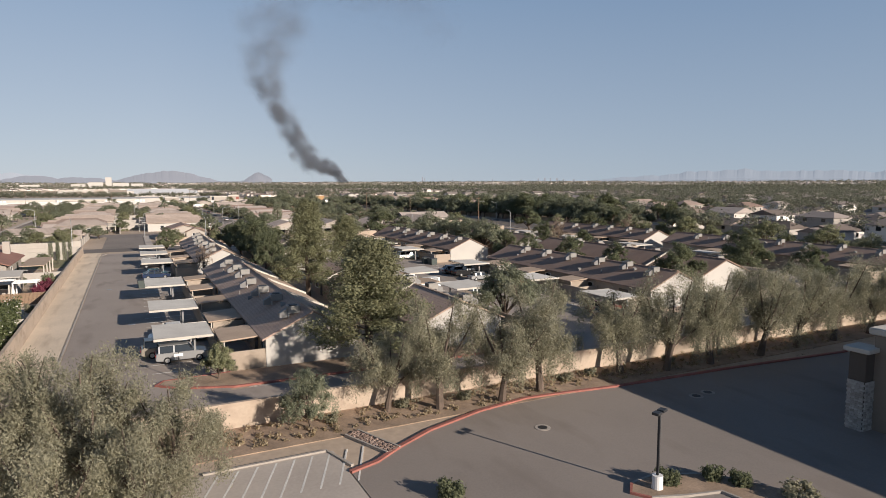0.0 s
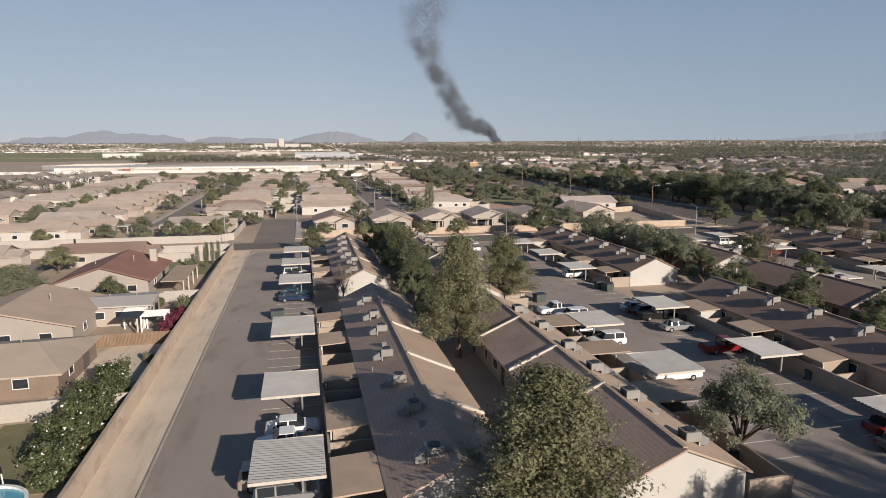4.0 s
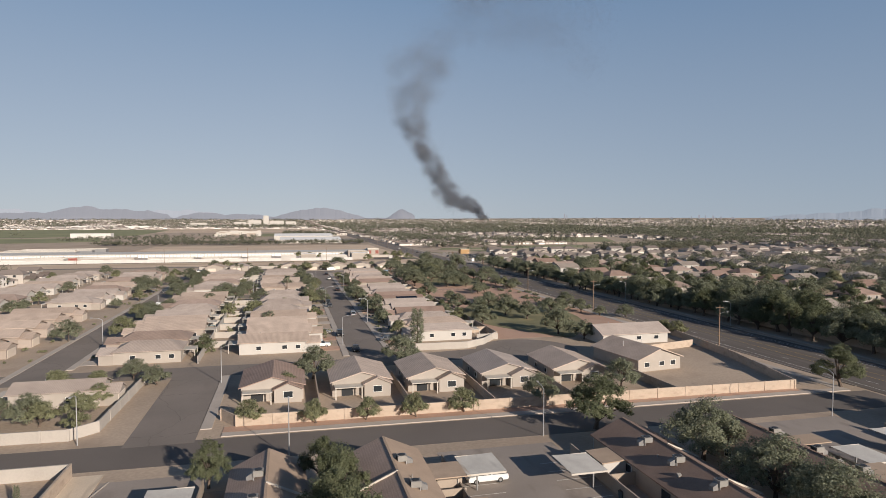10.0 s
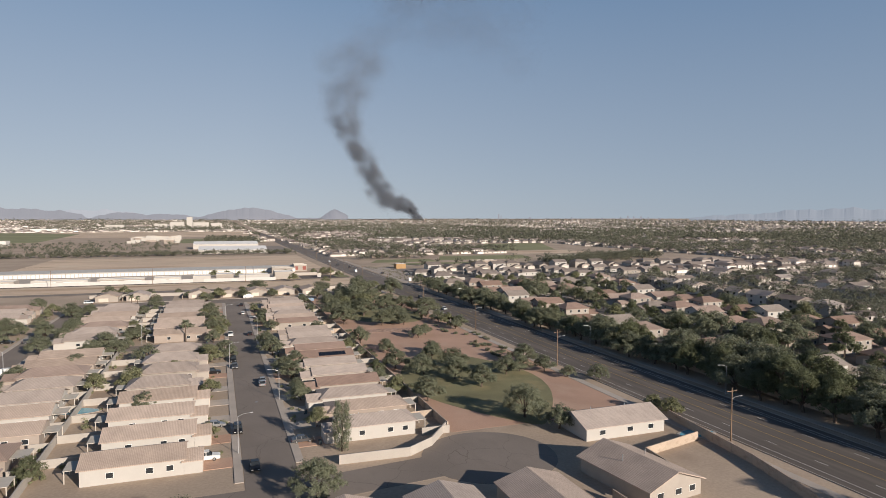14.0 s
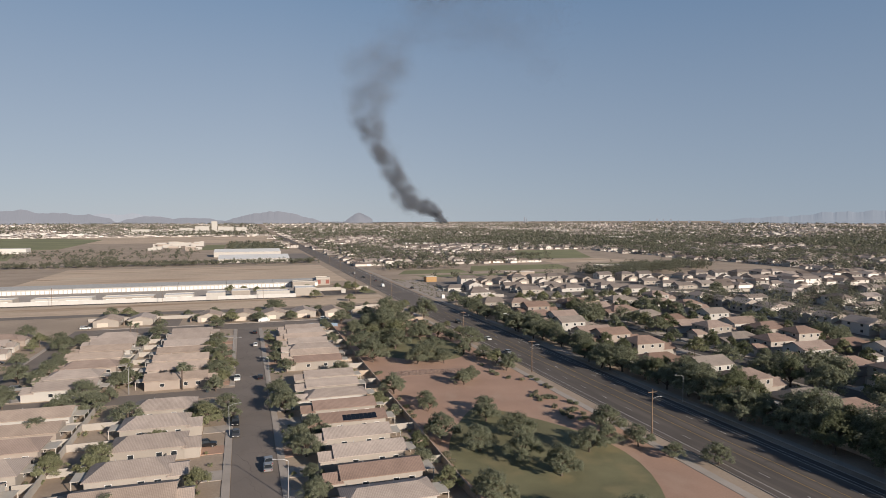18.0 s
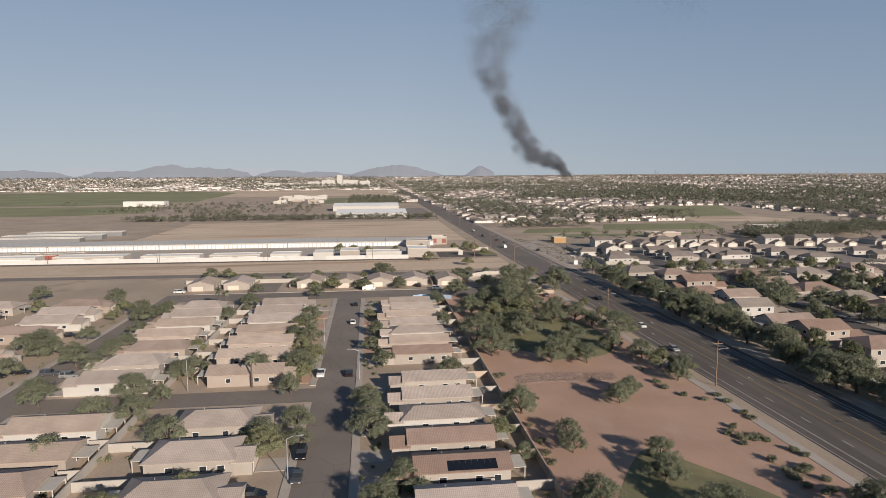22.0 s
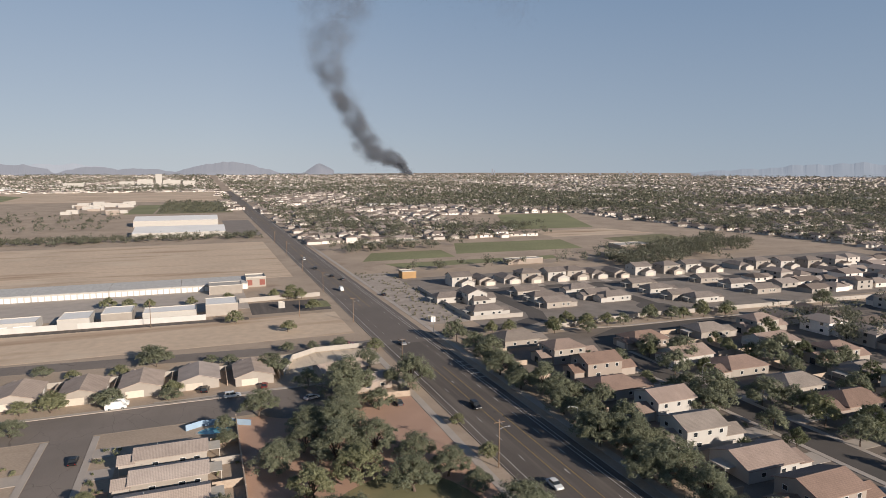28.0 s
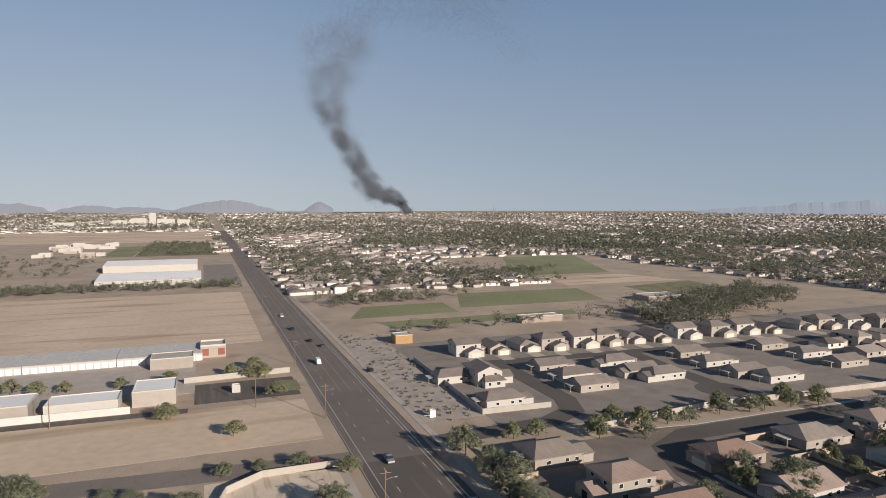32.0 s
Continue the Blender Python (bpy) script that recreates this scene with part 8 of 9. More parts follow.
tree_field("distant_trees", scatter(52000, 9, 1300, 4700, -40, 64, wooded), 12, 7, 2.1, 10, "tree cover reaching to the horizon")

# white blocks and a tower far beyond the fields
for x, y, hw, hh in ((-84, 2900, 11, 47), (-130, 2890, 26, 27), (-40, 2910, 30, 25), (20, 2900, 22, 22), (-190, 2880, 24, 20), (-330, 2700, 30, 18)):
    plain_building("white_block", x - hw, x + hw, y - 12, y + 12, hh, M_WHITE, M_METALW, "white institutional block far across the fields")
# sheds and depots of the far industrial land
bm = bmesh.new()
irng = random.Random(8)
for i in range(150):
    x, y = irng.uniform(-1100, 100), irng.uniform(1300, 3600)
    if -430 < x < 110 and 1340 < y < 2300 or -1160 < x < -280 and 1330 < y < 2270:
        continue
    a, c = irng.uniform(8, 38), irng.uniform(6, 22)
    box(bm, x - a, x + a, y - c, y + c, 0, irng.uniform(4, 9))
for i in range(60):
    x, y = irng.uniform(300, 2600), irng.uniform(1100, 3600)
    a, c = irng.uniform(10, 45), irng.uniform(8, 22)
    box(bm, x - a, x + a, y - c, y + c, 0, irng.uniform(4, 8))
tagged(part("far_sheds", bm, mat("pale_shed_metal", (0.50, 0.48, 0.45), 0.8, 0.1, 0.02, 1, 0, island=0.4)), "pale sheds and depots on the far plain", "buildings", kind="stuff")

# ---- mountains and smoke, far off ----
# distance haze is put into the surface: colour c glows, little sunlight counts
def haze_glow_mat(name, c, k):
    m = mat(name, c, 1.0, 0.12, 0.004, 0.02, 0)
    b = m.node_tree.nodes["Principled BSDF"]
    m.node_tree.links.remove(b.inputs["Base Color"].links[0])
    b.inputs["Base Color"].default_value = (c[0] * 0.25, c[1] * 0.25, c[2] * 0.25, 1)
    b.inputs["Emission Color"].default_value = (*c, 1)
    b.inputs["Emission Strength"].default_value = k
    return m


def mountain(name, peaks, dist, material, label):
    """A far range: peaks as bearing, height in degrees and half width in degrees."""
    verts, faces = [], []
    azs = np.arange(min(p[0] - p[2] for p in peaks), max(p[0] + p[2] for p in peaks), 0.12)
    for i, az in enumerate(azs):
        el = max((0.5 + 0.5 * math.cos(math.pi * min(1.0, abs(az - a) / (w * 1.15)))) ** 0.55 * e for a, e, w in peaks)
        el = el * (0.92 + 0.3 * noise.noise((az * 0.9, dist * 0.01, 0))) + (0.06 * noise.noise((az * 2.1, 3, 0)) + 0.035 * noise.noise((az * 5.3, 8, 0))) * min(1, el * 4)
        a = radians(az)
        for k, (dd, zz) in enumerate(((-350, -60), (-170, 0.45), (0, 1.0))):
            z = zz if k == 0 else max(-40, dist * math.tan(radians(el)) * zz + 40 * zz)
            verts.append(((dist + dd) * math.sin(a) + 30, (dist + dd) * math.cos(a) + 100, z))
        if i:
            for k in range(2):
                q = 3 * (i - 1) + k
                faces.append((q, q + 3, q + 4, q + 1))
    return tagged(mesh_ob(name, verts, faces, material), label, "mountains", kind="structure")


M_MOUNT = haze_glow_mat("grey_haze_glow", (0.30, 0.305, 0.335), 0.85)
M_RIDGE = haze_glow_mat("blue_haze_glow", (0.30, 0.335, 0.385), 0.85)
M_MOUNT2 = haze_glow_mat("pale_haze_glow", (0.42, 0.44, 0.475), 0.88)
mountain("mountains_west", [(-27, 0.5, 5), (-20, 0.45, 3.5), (-16, 0.95, 3.4), (-13.4, 0.76, 2.6), (-11.6, 0.56, 2.2), (-7.3, 0.5, 2.5), (-4.1, 0.36, 2.7), (0.8, 0.63, 2.2), (2.6, 0.97, 3.5), (4.1, 0.6, 1.9), (9.98, 0.85, 1.2)], 4700, M_MOUNT, "mauve desert mountains on the horizon with painted haze glow")
mountain("mountains_back", [(-22, 0.75, 4), (-9.5, 0.72, 5)], 4790, M_MOUNT2, "far mountains behind the range, paled by painted haze glow")
mountain("mountains_east", [(46, 0.42, 5), (52, 0.88, 8), (58, 0.75, 7), (64, 0.7, 6)], 4700, M_RIDGE, "long ridge on the horizon in a pale blue painted haze glow")
for az, w, h in ((24.7, 14, 38), (24.9, 10, 28), (27.5, 20, 14), (31.2, 12, 18), (33.8, 26, 12), (35.4, 14, 20), (36.0, 16, 26), (36.5, 12, 24), (37.1, 18, 22), (37.7, 14, 16), (38.6, 26, 12)):
    a = radians(az)
    bm = bmesh.new()
    box(bm, -w * 0.3, w * 0.3, -8, 8, 0, 36 + h * 0.9)
    # towers wear the same glowing haze tone as the western range
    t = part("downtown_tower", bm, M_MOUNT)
    t.matrix_basis = pose(4620 * math.sin(a) + 30, 4620 * math.cos(a) + 100, 0, 0, 0, -az)
    tagged(t, "downtown tower on the horizon with painted haze glow", "tower", "downtown towers")

# smoke: a cloud of soot flakes that thins out upwards
PLUME = [(0, 0, 5, 1.0), (-19, 18, 9, 1.0), (-39, 29, 13, 1.0), (-60, 36, 19, 0.9), (-76, 56, 16, 0.75), (-90, 82, 16, 0.7), (-101, 113, 17, 0.6), (-121, 145, 19, 0.5),
         (-136, 177, 24, 0.34), (-138, 209, 31, 0.26), (-128, 240, 38, 0.23), (-114, 270, 44, 0.24), (-108, 288, 44, 0.26)]
WISP = [(-60, 350, 50, 0.06), (0, 380, 70, 0.10), (70, 372, 80, 0.10), (110, 335, 70, 0.06), (150, 285, 60, 0.03)]
g = np.random.default_rng(77)
scale = 4.07
pts = []
for (x0, z0, r0, d0), (x1, z1, r1, d1) in list(zip(PLUME, PLUME[1:])) + list(zip(WISP, WISP[1:])):
    rm, dm = (r0 + r1) / 2, (d0 + d1) / 2
    length = math.hypot(x1 - x0, z1 - z0) + 4
    n = int(length * rm * 2 * dm * 19)
    t = g.random(n)
    puffs = g.random((9, 3)) * 2 - 1
    k = g.integers(0, 9, n)
    away = g.normal(size=(n, 3))
    away /= np.linalg.norm(away, axis=1)[:, None]
    off = puffs[k] * 0.78 + away * (0.5 * g.random(n) ** 0.5)[:, None]
    loose = g.random(n) < 0.22
    off[loose] = g.normal(size=(int(loose.sum()), 3)) * 0.5
    t = np.clip((k + 0.5) / 9 + g.normal(size=n) * 0.2, 0, 1)
    r = (r0 + (r1 - r0) * t) * 1.32
    pts.append(np.column_stack([x0 + (x1 - x0) * t + off[:, 0] * r, off[:, 1] * r, z0 + (z1 - z0) * t + off[:, 2] * r * 0.8]) * scale)
pts = np.concatenate(pts)
pts = pts[pts[:, 2] > -6]
a = radians(17.92)
wx = 4480 * math.sin(a) + pts[:, 0] * math.cos(a) + pts[:, 1] * math.sin(a)
wy = 4480 * math.cos(a) + 60 - pts[:, 0] * math.sin(a) + pts[:, 1] * math.cos(a)
me = crown_mesh("smoke_plume", np.column_stack([wx, wy, pts[:, 2] + 28, np.full(len(pts), 1.5)]), 1, 2.5, 5, 1.0)
M_SMOKE = mat("grey_smoke", (0.155, 0.172, 0.205), 1.0, 0.1, 0.003, 0.02, 0)
clear, thin = M_SMOKE.node_tree.nodes.new("ShaderNodeBsdfTransparent"), M_SMOKE.node_tree.nodes.new("ShaderNodeMixShader")
thin.inputs[0].default_value = 0.4
M_SMOKE.node_tree.links.new(clear.outputs[0], thin.inputs[1])
M_SMOKE.node_tree.links.new(M_SMOKE.node_tree.nodes["Principled BSDF"].outputs[0], thin.inputs[2])
M_SMOKE.node_tree.links.new(thin.outputs[0], M_SMOKE.node_tree.nodes["Material Output"].inputs["Surface"])
me.materials.append(M_SMOKE)
tagged(new("smoke_plume", me), "rising column of dark grey smoke", "smoke", kind="stuff")

# ---- the back yards west of the long wall ----


def cottage(x, y, w, d, wall, roof, label, axis="X", rise=2.2, hip=0.0, h=2.8, rz=0.0):
    """A low house with its own proportions."""
    r = thing("house", pose(x, y, 0, 0, 0, rz), label, "house")
    bm = bmesh.new()
    house_body(bm, -w / 2, w / 2, -d / 2, d / 2, h, 0 if hip else rise, axis)
    part("wall", bm, wall, r)
    bm = bmesh.new()
    gable_roof(bm, -w / 2, w / 2, -d / 2, d / 2, h, rise, axis, 0.6, 0.18, hip)
    part("roof", bm, roof, r)
    for k in (-0.3, 0.05, 0.32):
        window(r, w * k, -d / 2, 1.0, 1.5, 1.1, "S")
    window(r, w / 2, -d * 0.2, 1.0, 1.4, 1.1, "E")
    slab_door(r, "glass_door", w / 2, d * 0.2, 1.8, 2.05, "E", M_GLASS)
    for k in (-0.25, 0.2):
        bm = bmesh.new()
        tube(bm, [(w * k, 0.8, h + rise * 0.5), (w * k, 0.8, h + rise + 0.35)], [0.08, 0.08], 6)
        part("vent_pipe", bm, M_STEEL, r)
    return r


def patio_cover(x0, x1, y0, y1, z, material, label, posts=3):
    r = thing("patio_cover", pose((x0 + x1) / 2, (y0 + y1) / 2, 0), label, "patio cover")
    w, d = (x1 - x0) / 2, (y1 - y0) / 2
    bm = bmesh.new()
    box(bm, -w, w, -d, d, z, z + 0.14)
    part("roof", bm, material, r, bevel=0.02)
    for i in range(posts):
        for xx in (w - 0.15,):
            bm = bmesh.new()
            yy = -d + 0.2 + i * (2 * d - 0.4) / (posts - 1)
            box(bm, xx - 0.09, xx + 0.09, yy - 0.09, yy + 0.09, 0, z)
            part("post", bm, M_TRIM, r)
    return r


h1 = cottage(-44.4, 82.5, 19, 13, M_STUCCO, R_SMOOTH, "low house with a broad tan shingle roof", "X", 1.6)
patio_cover(-34.8, -31.7, 79, 90.5, 2.5, R_SMOOTH, "tan patio roof on white posts beside the lawn", 4)
cottage(-38.6, 103.5, 19, 12, M_BROWN, mat("sandy_shingle_roof", (0.42, 0.34, 0.265), 0.92, 0.15, 0.3, 6, 0.2), "dark brown house with a pale sandy roof", "X", 1.5, 4.5, 2.4)
cottage(-41.5, 121.5, 17, 15, M_STUCCO, R_SMOOTH, "house with brown shingle roof and cream gable", "Y", 2.2)
cottage(-37.0, 149, 14, 17, M_STUCCO, R_RED, "cream house with a red tile roof", "Y", 2.4)
cottage(-30.2, 126.5, 8, 7, M_STUCCO, R_FLAT, "flat pale roofed house wing", "X", 0.5)
patio_cover(-29.0, -26.2, 117.2, 120.6, 2.4, M_DARK, "white post pergola with dark shade roof", 3)
for x0, x1, y0, y1 in ((-26.0, -22.9, 117.4, 120.8), (-29.0, -26.2, 120.9, 123.4)):
    r = thing("pergola", pose((x0 + x1) / 2, (y0 + y1) / 2, 0), "white slatted timber pergola in a back yard", "pergola")
    w, d = (x1 - x0) / 2, (y1 - y0) / 2
    for sx in (-1, 1):
        bm = bmesh.new()
        box(bm, sx * (w - 0.1) - 0.06, sx * (w - 0.1) + 0.06, -d, d, 2.3, 2.48)
        part("beam", bm, M_FRAMEW, r)
        for sy in (-1, 1):
            bm = bmesh.new()
            box(bm, sx * (w - 0.1) - 0.09, sx * (w - 0.1) + 0.09, sy * (d - 0.15) - 0.09, sy * (d - 0.15) + 0.09, 0, 2.3)
            part("post", bm, M_FRAMEW, r)
    for i in range(8):
        bm = bmesh.new()
        y = -d + 0.15 + i * (2 * d - 0.3) / 7
        box(bm, -w, w, y - 0.06, y + 0.06, 2.484, 2.6)
        part("slat", bm, M_FRAMEW, r)
patio_cover(-28.0, -24.2, 139.5, 154.0, 2.5, M_PORCH, "long tan patio roof beside the red house", 4)
bm = bmesh.new()
box(bm, -0.6, 0.6, -0.5, 0.5, 3.6, 6.0)
chim = part("chimney", bm, M_STUCCO, None, bevel=0.03)
chim.matrix_basis = pose(-31.8, 154, 0)
tagged(chim, "square stucco chimney on the red roof", "chimney")
for x, y, k in ((-72, 66, 0), (-72, 84, 2), (-72, 102, 1), (-72, 120, 3), (-72, 138, 0), (-72, 158, 2), (-46, 175, 3), (-72, 176, 1), (-96, 75, 1), (-96, 93, 0), (-96, 112, 2), (-96, 130, 3), (-96, 150, 1), (-96, 170, 0), (-44, 60, 2)):
    ranch_at(k, x, y, 0, "E", "homes west of the long wall")
for x, y, k, f in ((-34, 222, 1, "E"), (-64, 222, 0, "W"), (-100, 218, 3, "E")):
    ranch_at(k, x, y, 0, f)
sheet("yard_street", rect(-62, -55.5, -20, 185), 0.03, M_ROAD, "asphalt residential street west of the yards", category="road")
sheet("yard_lawn", rect(-31.5, -23.2, 77.8, 91), 0.05, M_GRASS, "small green back lawn")
sheet("yard_lawn_north", rect(-33, -23, 157, 172), 0.05, M_GRASS, "green back lawn with cypresses")
sheet("yard_gravel", rect(-30, -21.1, 96, 113), 0.04, M_STRIP, "bare tan back yard")
wall_run("wall_pool_yard", [(-21.1, 71.0), (-38, 70.6)], 1.7, M_BLOCKW, "white painted block wall of the pool yard", 0.2)
wall_run("wall_lawn_yard", [(-21.1, 92.2), (-33, 91.6)], 1.7, M_BLOCKW, "white painted yard wall", 0.2)
wall_run("wall_red_house", [(-21.1, 136), (-29, 136)], 1.7, M_BLOCKW, "white yard wall beside the red house", 0.2)
wall_run("wall_north_yard", [(-21.1, 172.5), (-40, 173)], 1.9, M_BLOCKW, "white yard wall beneath the cypresses", 0.2)
# above-ground pool
M_POOLW = mat("pool_water", (0.12, 0.36, 0.46), 0.08, 0.08, 0.5, 2, 0.1)
pool = thing("swimming_pool", pose(-26.4, 74.8, 0), "round above-ground pool with blue water", "pool")
bm = bmesh.new()
k = 28
ring = [(math.cos(i * 2 * math.pi / k), math.sin(i * 2 * math.pi / k)) for i in range(k)]
for (ax, ay), (bx, by) in zip(ring, ring[1:] + ring[:1]):
    v = [bm.verts.new(p) for p in ((ax * 2.9, ay * 2.75, 0), (bx * 2.9, by * 2.75, 0), (bx * 2.9, by * 2.75, 1.2), (ax * 2.9, ay * 2.75, 1.2), (bx * 2.65, by * 2.5, 1.2), (ax * 2.65, ay * 2.5, 1.2), (bx * 2.65, by * 2.5, 0.9), (ax * 2.65, ay * 2.5, 0.9))]
    bm.faces.new(v[:4]), bm.faces.new((v[3], v[2], v[4], v[5])), bm.faces.new((v[5], v[4], v[6], v[7]))
bmesh.ops.remove_doubles(bm, verts=list(bm.verts), dist=0.001)
part("wall", bm, M_FRAMEW, pool)
bm = bmesh.new()
bm.faces.new([bm.verts.new((a * 2.66, b * 2.51, 1.02)) for a, b in ring])
part("water", bm, M_POOLW, pool)
for s in (-1, 1):
    bm = bmesh.new()
    tube(bm, [(0.3 * s, 2.4, 0.9), (0.3 * s, 2.5, 1.9), (0.3 * s, 2.9, 1.9), (0.3 * s, 3.1, 0)], [0.05] * 4, 6)
    part("ladder_rail", bm, M_FRAMEW, pool)


def ground_pool(x, y, a, b, label):
    r = thing("swimming_pool", pose(x, y, 0.05), label, "pool")
    o = [(a * math.cos(t) * (1 + 0.18 * math.cos(2 * t + 0.6)), b * math.sin(t) * (1 + 0.15 * math.sin(t))) for t in np.linspace(0, 2 * math.pi, 28, endpoint=False)]
    bm = bmesh.new()
    prism(bm, [(p * 1.16, q * 1.16) for p, q in o], -0.1, 0.05)
    part("deck", bm, M_CONC, r)
    bm = bmesh.new()
    prism(bm, o, 0, 0.06)
    part("water", bm, M_POOLW, r)


ground_pool(117, 243, 3.6, 2.2, "kidney shaped garden pool with pale deck")
ground_pool(-13.6, 306, 3.8, 2.4, "turquoise garden pool with pale deck")
ground_pool(61, 491, 3.6, 2.2, "garden pool beside a blue fence")
wall_run("fence_blue", [(54, 493.5), (58, 495.6), (64, 494.8), (70, 491.5)], 1.6, mat("light_blue_fence", (0.30, 0.42, 0.55), 0.6, 0.1, 0.5, 5, 0.05), "light blue curved pool fence", 0.1, False)
# shed
shed = thing("garden_shed", pose(-22.9, 68.4, 0), "white metal garden shed with open door", "shed")
bm = bmesh.new()
house_body(bm, -1.35, 1.35, -1.2, 1.2, 1.9, 0.5, "Y")
part("wall", bm, M_FRAMEW, shed)
bm = bmesh.new()
gable_roof(bm, -1.35, 1.35, -1.2, 1.2, 1.9, 0.5, "Y", 0.15, 0.06)
part("roof", bm, M_HVAC, shed)
# dark slab painted in for the unlit inside behind the open door
slab_door(shed, "doorway", -0.1, -1.2, 0.9, 1.7, "S", M_DARK)
# wooden fence, board by board
fence = thing("wooden_fence", pose(-26.2, 113.0, 0), "weathered brown board fence across the yard", "fence")
bm = bmesh.new()
box(bm, -0.07, 0.07, -0.012, 0.012, 0.05, 1.7)
board = part("board", bm, M_WOOD, fence)
board.matrix_basis = pose(-4.9, 0, 0)
for i in range(1, 62):
    b2 = board.copy()
    scene.collection.objects.link(b2)
    b2.parent = fence
    b2.matrix_basis = pose(-4.9 + i * 0.16, 0, 0, 0, 0, random.Random(i).uniform(-4, 4))
for z in (0.4, 1.4):
    bm = bmesh.new()
    box(bm, -5, 5, 0.015, 0.06, z, z + 0.09)
    part("rail", bm, M_WOOD, fence)
L_OLEANDER = leafy("oleander_leaves", (0.13, 0.15, 0.07), 0.7, 0.4)
L_FLOWER = mat("white_flowers", (0.75, 0.72, 0.68), 0.8, 0.05, 1, 5, 0)
hedge = thing("hedge", pose(-22.6, 85, 0), "tall oleander hedge with white flowers along the wall", "hedge")
cl = [(random.Random(i).uniform(-1.2 if i % 42 < 7 else -3.0, 0.5), -8.3 + (i % 42) * 0.56, random.Random(i + 50).uniform(0.8, 3.1), 1.05) for i in range(84)]
me = crown_mesh("foliage", cl, 420, 0.1, 9, 0.9)
me.materials.append(L_OLEANDER)
o = new("foliage", me)
o.parent = hedge
me = crown_mesh("blossom", cl, 9, 0.11, 19, 1.05)
me.materials.append(L_FLOWER)
o = new("blossom", me)
o.parent = hedge
for x, y, w, h, kind in ((-22.6, 116.5, 2.4, 2.6, "bloom"), (-22.5, 119.5, 2.6, 3.0, "bloom"), (-22.4, 122.5, 2.6, 3.0, "bloom"), (-22.4, 126.5, 2.4, 2.8, "dark"), (-22.6, 129.5, 2.6, 2.8, "dark"), (-22.6, 106, 1.6, 1.6, "dry"), (-27.5, 92.5, 1.8, 1.6, "green"), (-25.8, 93.2, 1.6, 1.4, "green"),
                      (-26.8, 160.8, 3.0, 3.4, "dark"), (-27, 133, 2.2, 2.0, "dark")):
    shrub_at(kind, x, y, w, h)
for x, y, h in ((-25.2, 160.2, 5.5), (-24.3, 164.4, 5), (-23.4, 168, 5.2), (-22.6, 171.4, 4.8), (-25.0, 171.6, 4.6)):
    tree_at("columnar", x, y, h, 0.55, "slender dark cypress by the lawn", "cypresses")
for x, y, h, k in ((-46, 132, 8, "shade"), (-50, 140, 7, "olive"), (-33, 131.5, 6, "dark"), (-53, 95, 7, "shade"), (-52, 112, 6, "shade"), (-64, 128, 8, "shade"), (-84, 90, 7, "shade"), (-84, 140, 7, "shade"), (-52, 165, 6, "olive"), (-65, 150, 7, "shade"),
                   (-28, 211, 5.5, "olive"), (-26.5, 219, 5, "olive"), (-33, 208, 5, "olive"), (-40, 210, 5.5, "shade"), (-30, 229, 5, "olive"), (-46, 207, 5, "shade"), (-56, 211, 5, "shade"), (-50, 225, 5.5, "shade"), (-70, 208, 4.5, "olive"), (-82, 207, 4.5, "shade"), (-26.5, 204.5, 4, "olive")):
    tree_at(k, x, y, h, 1.2)

# ---- homes at the north turning circle ----
cottage(100.5, 524.5, 15, 9.5, M_STUCCO, R_TILE, "cream house with tan tile roof by the corner yard", "X", 1.7, rz=14)
cottage(104, 509.5, 17, 8.5, M_STUCCO2, R_TILE2, "long tan house with grey tile roof by the park", "X", 1.5, rz=6)
wall_run("wall_park_house", [(95, 500.5), (116, 497.5), (117.5, 505)], 1.6, M_BLOCK, "tan block wall between house and park", 0.2)

# ---- homes beside the turning circle ----
cottage(101.5, 252.5, 20, 11, M_WHITE, R_TILE2, "white house with grey tile roof beside the park", "X", 2.0)
cottage(89, 226.5, 12, 17, M_STUCCO, R_TILE, "cream house with tan tile roof and bay window", "Y", 2.2, rz=8)
wall_run("wall_yard_a", [(81.5, 198.2), (80.5, 222)], 1.8, M_BLOCK, "tan block wall between yards", 0.2)
wall_run("wall_yard_b", [(97, 222), (98, 236), (114.5, 240)], 1.8, M_BLOCK, "tan block wall between yards", 0.2)
for x in (12.9, 29.2, 44.4, 60.2):
    wall_run("wall_between_yards", [(x, 200.4), (x, 226)], 1.7, M_BLOCK, "tan block wall between back yards", 0.18)
for i in range(20):
    wall_run("wall_side_yard", [(59.8, 262.2 + i * 11.6), (66.2, 262.2 + i * 11.6)], 1.7, M_BLOCK if i % 2 else M_BLOCKW, "block wall between back yards", 0.18)
for ys, xa, xb in ((ROW_A, -13.4, -3.8), (ROW_B, -17.6, -13.8)):
    for ya, yb in zip(ys, ys[1:]):
        if yb - ya < 20:
            y = (ya + yb) / 2
            wall_run("wall_side_yard", [(xa, y), (xb, y)], 1.7, M_BLOCKW, "pale block wall between back yards", 0.18)
for ys in (ROW_A, ROW_B):
    for ya, yb in zip(ys, ys[1:]):
        if yb - ya < 20:
            x = 9.0 if ys is ROW_A else -30.5
            wall_run("wall_side_gate", [(x, ya + 4.9), (x, yb - 4.9)], 1.7, M_BLOCKW, "pale block wall closing a side yard", 0.18)

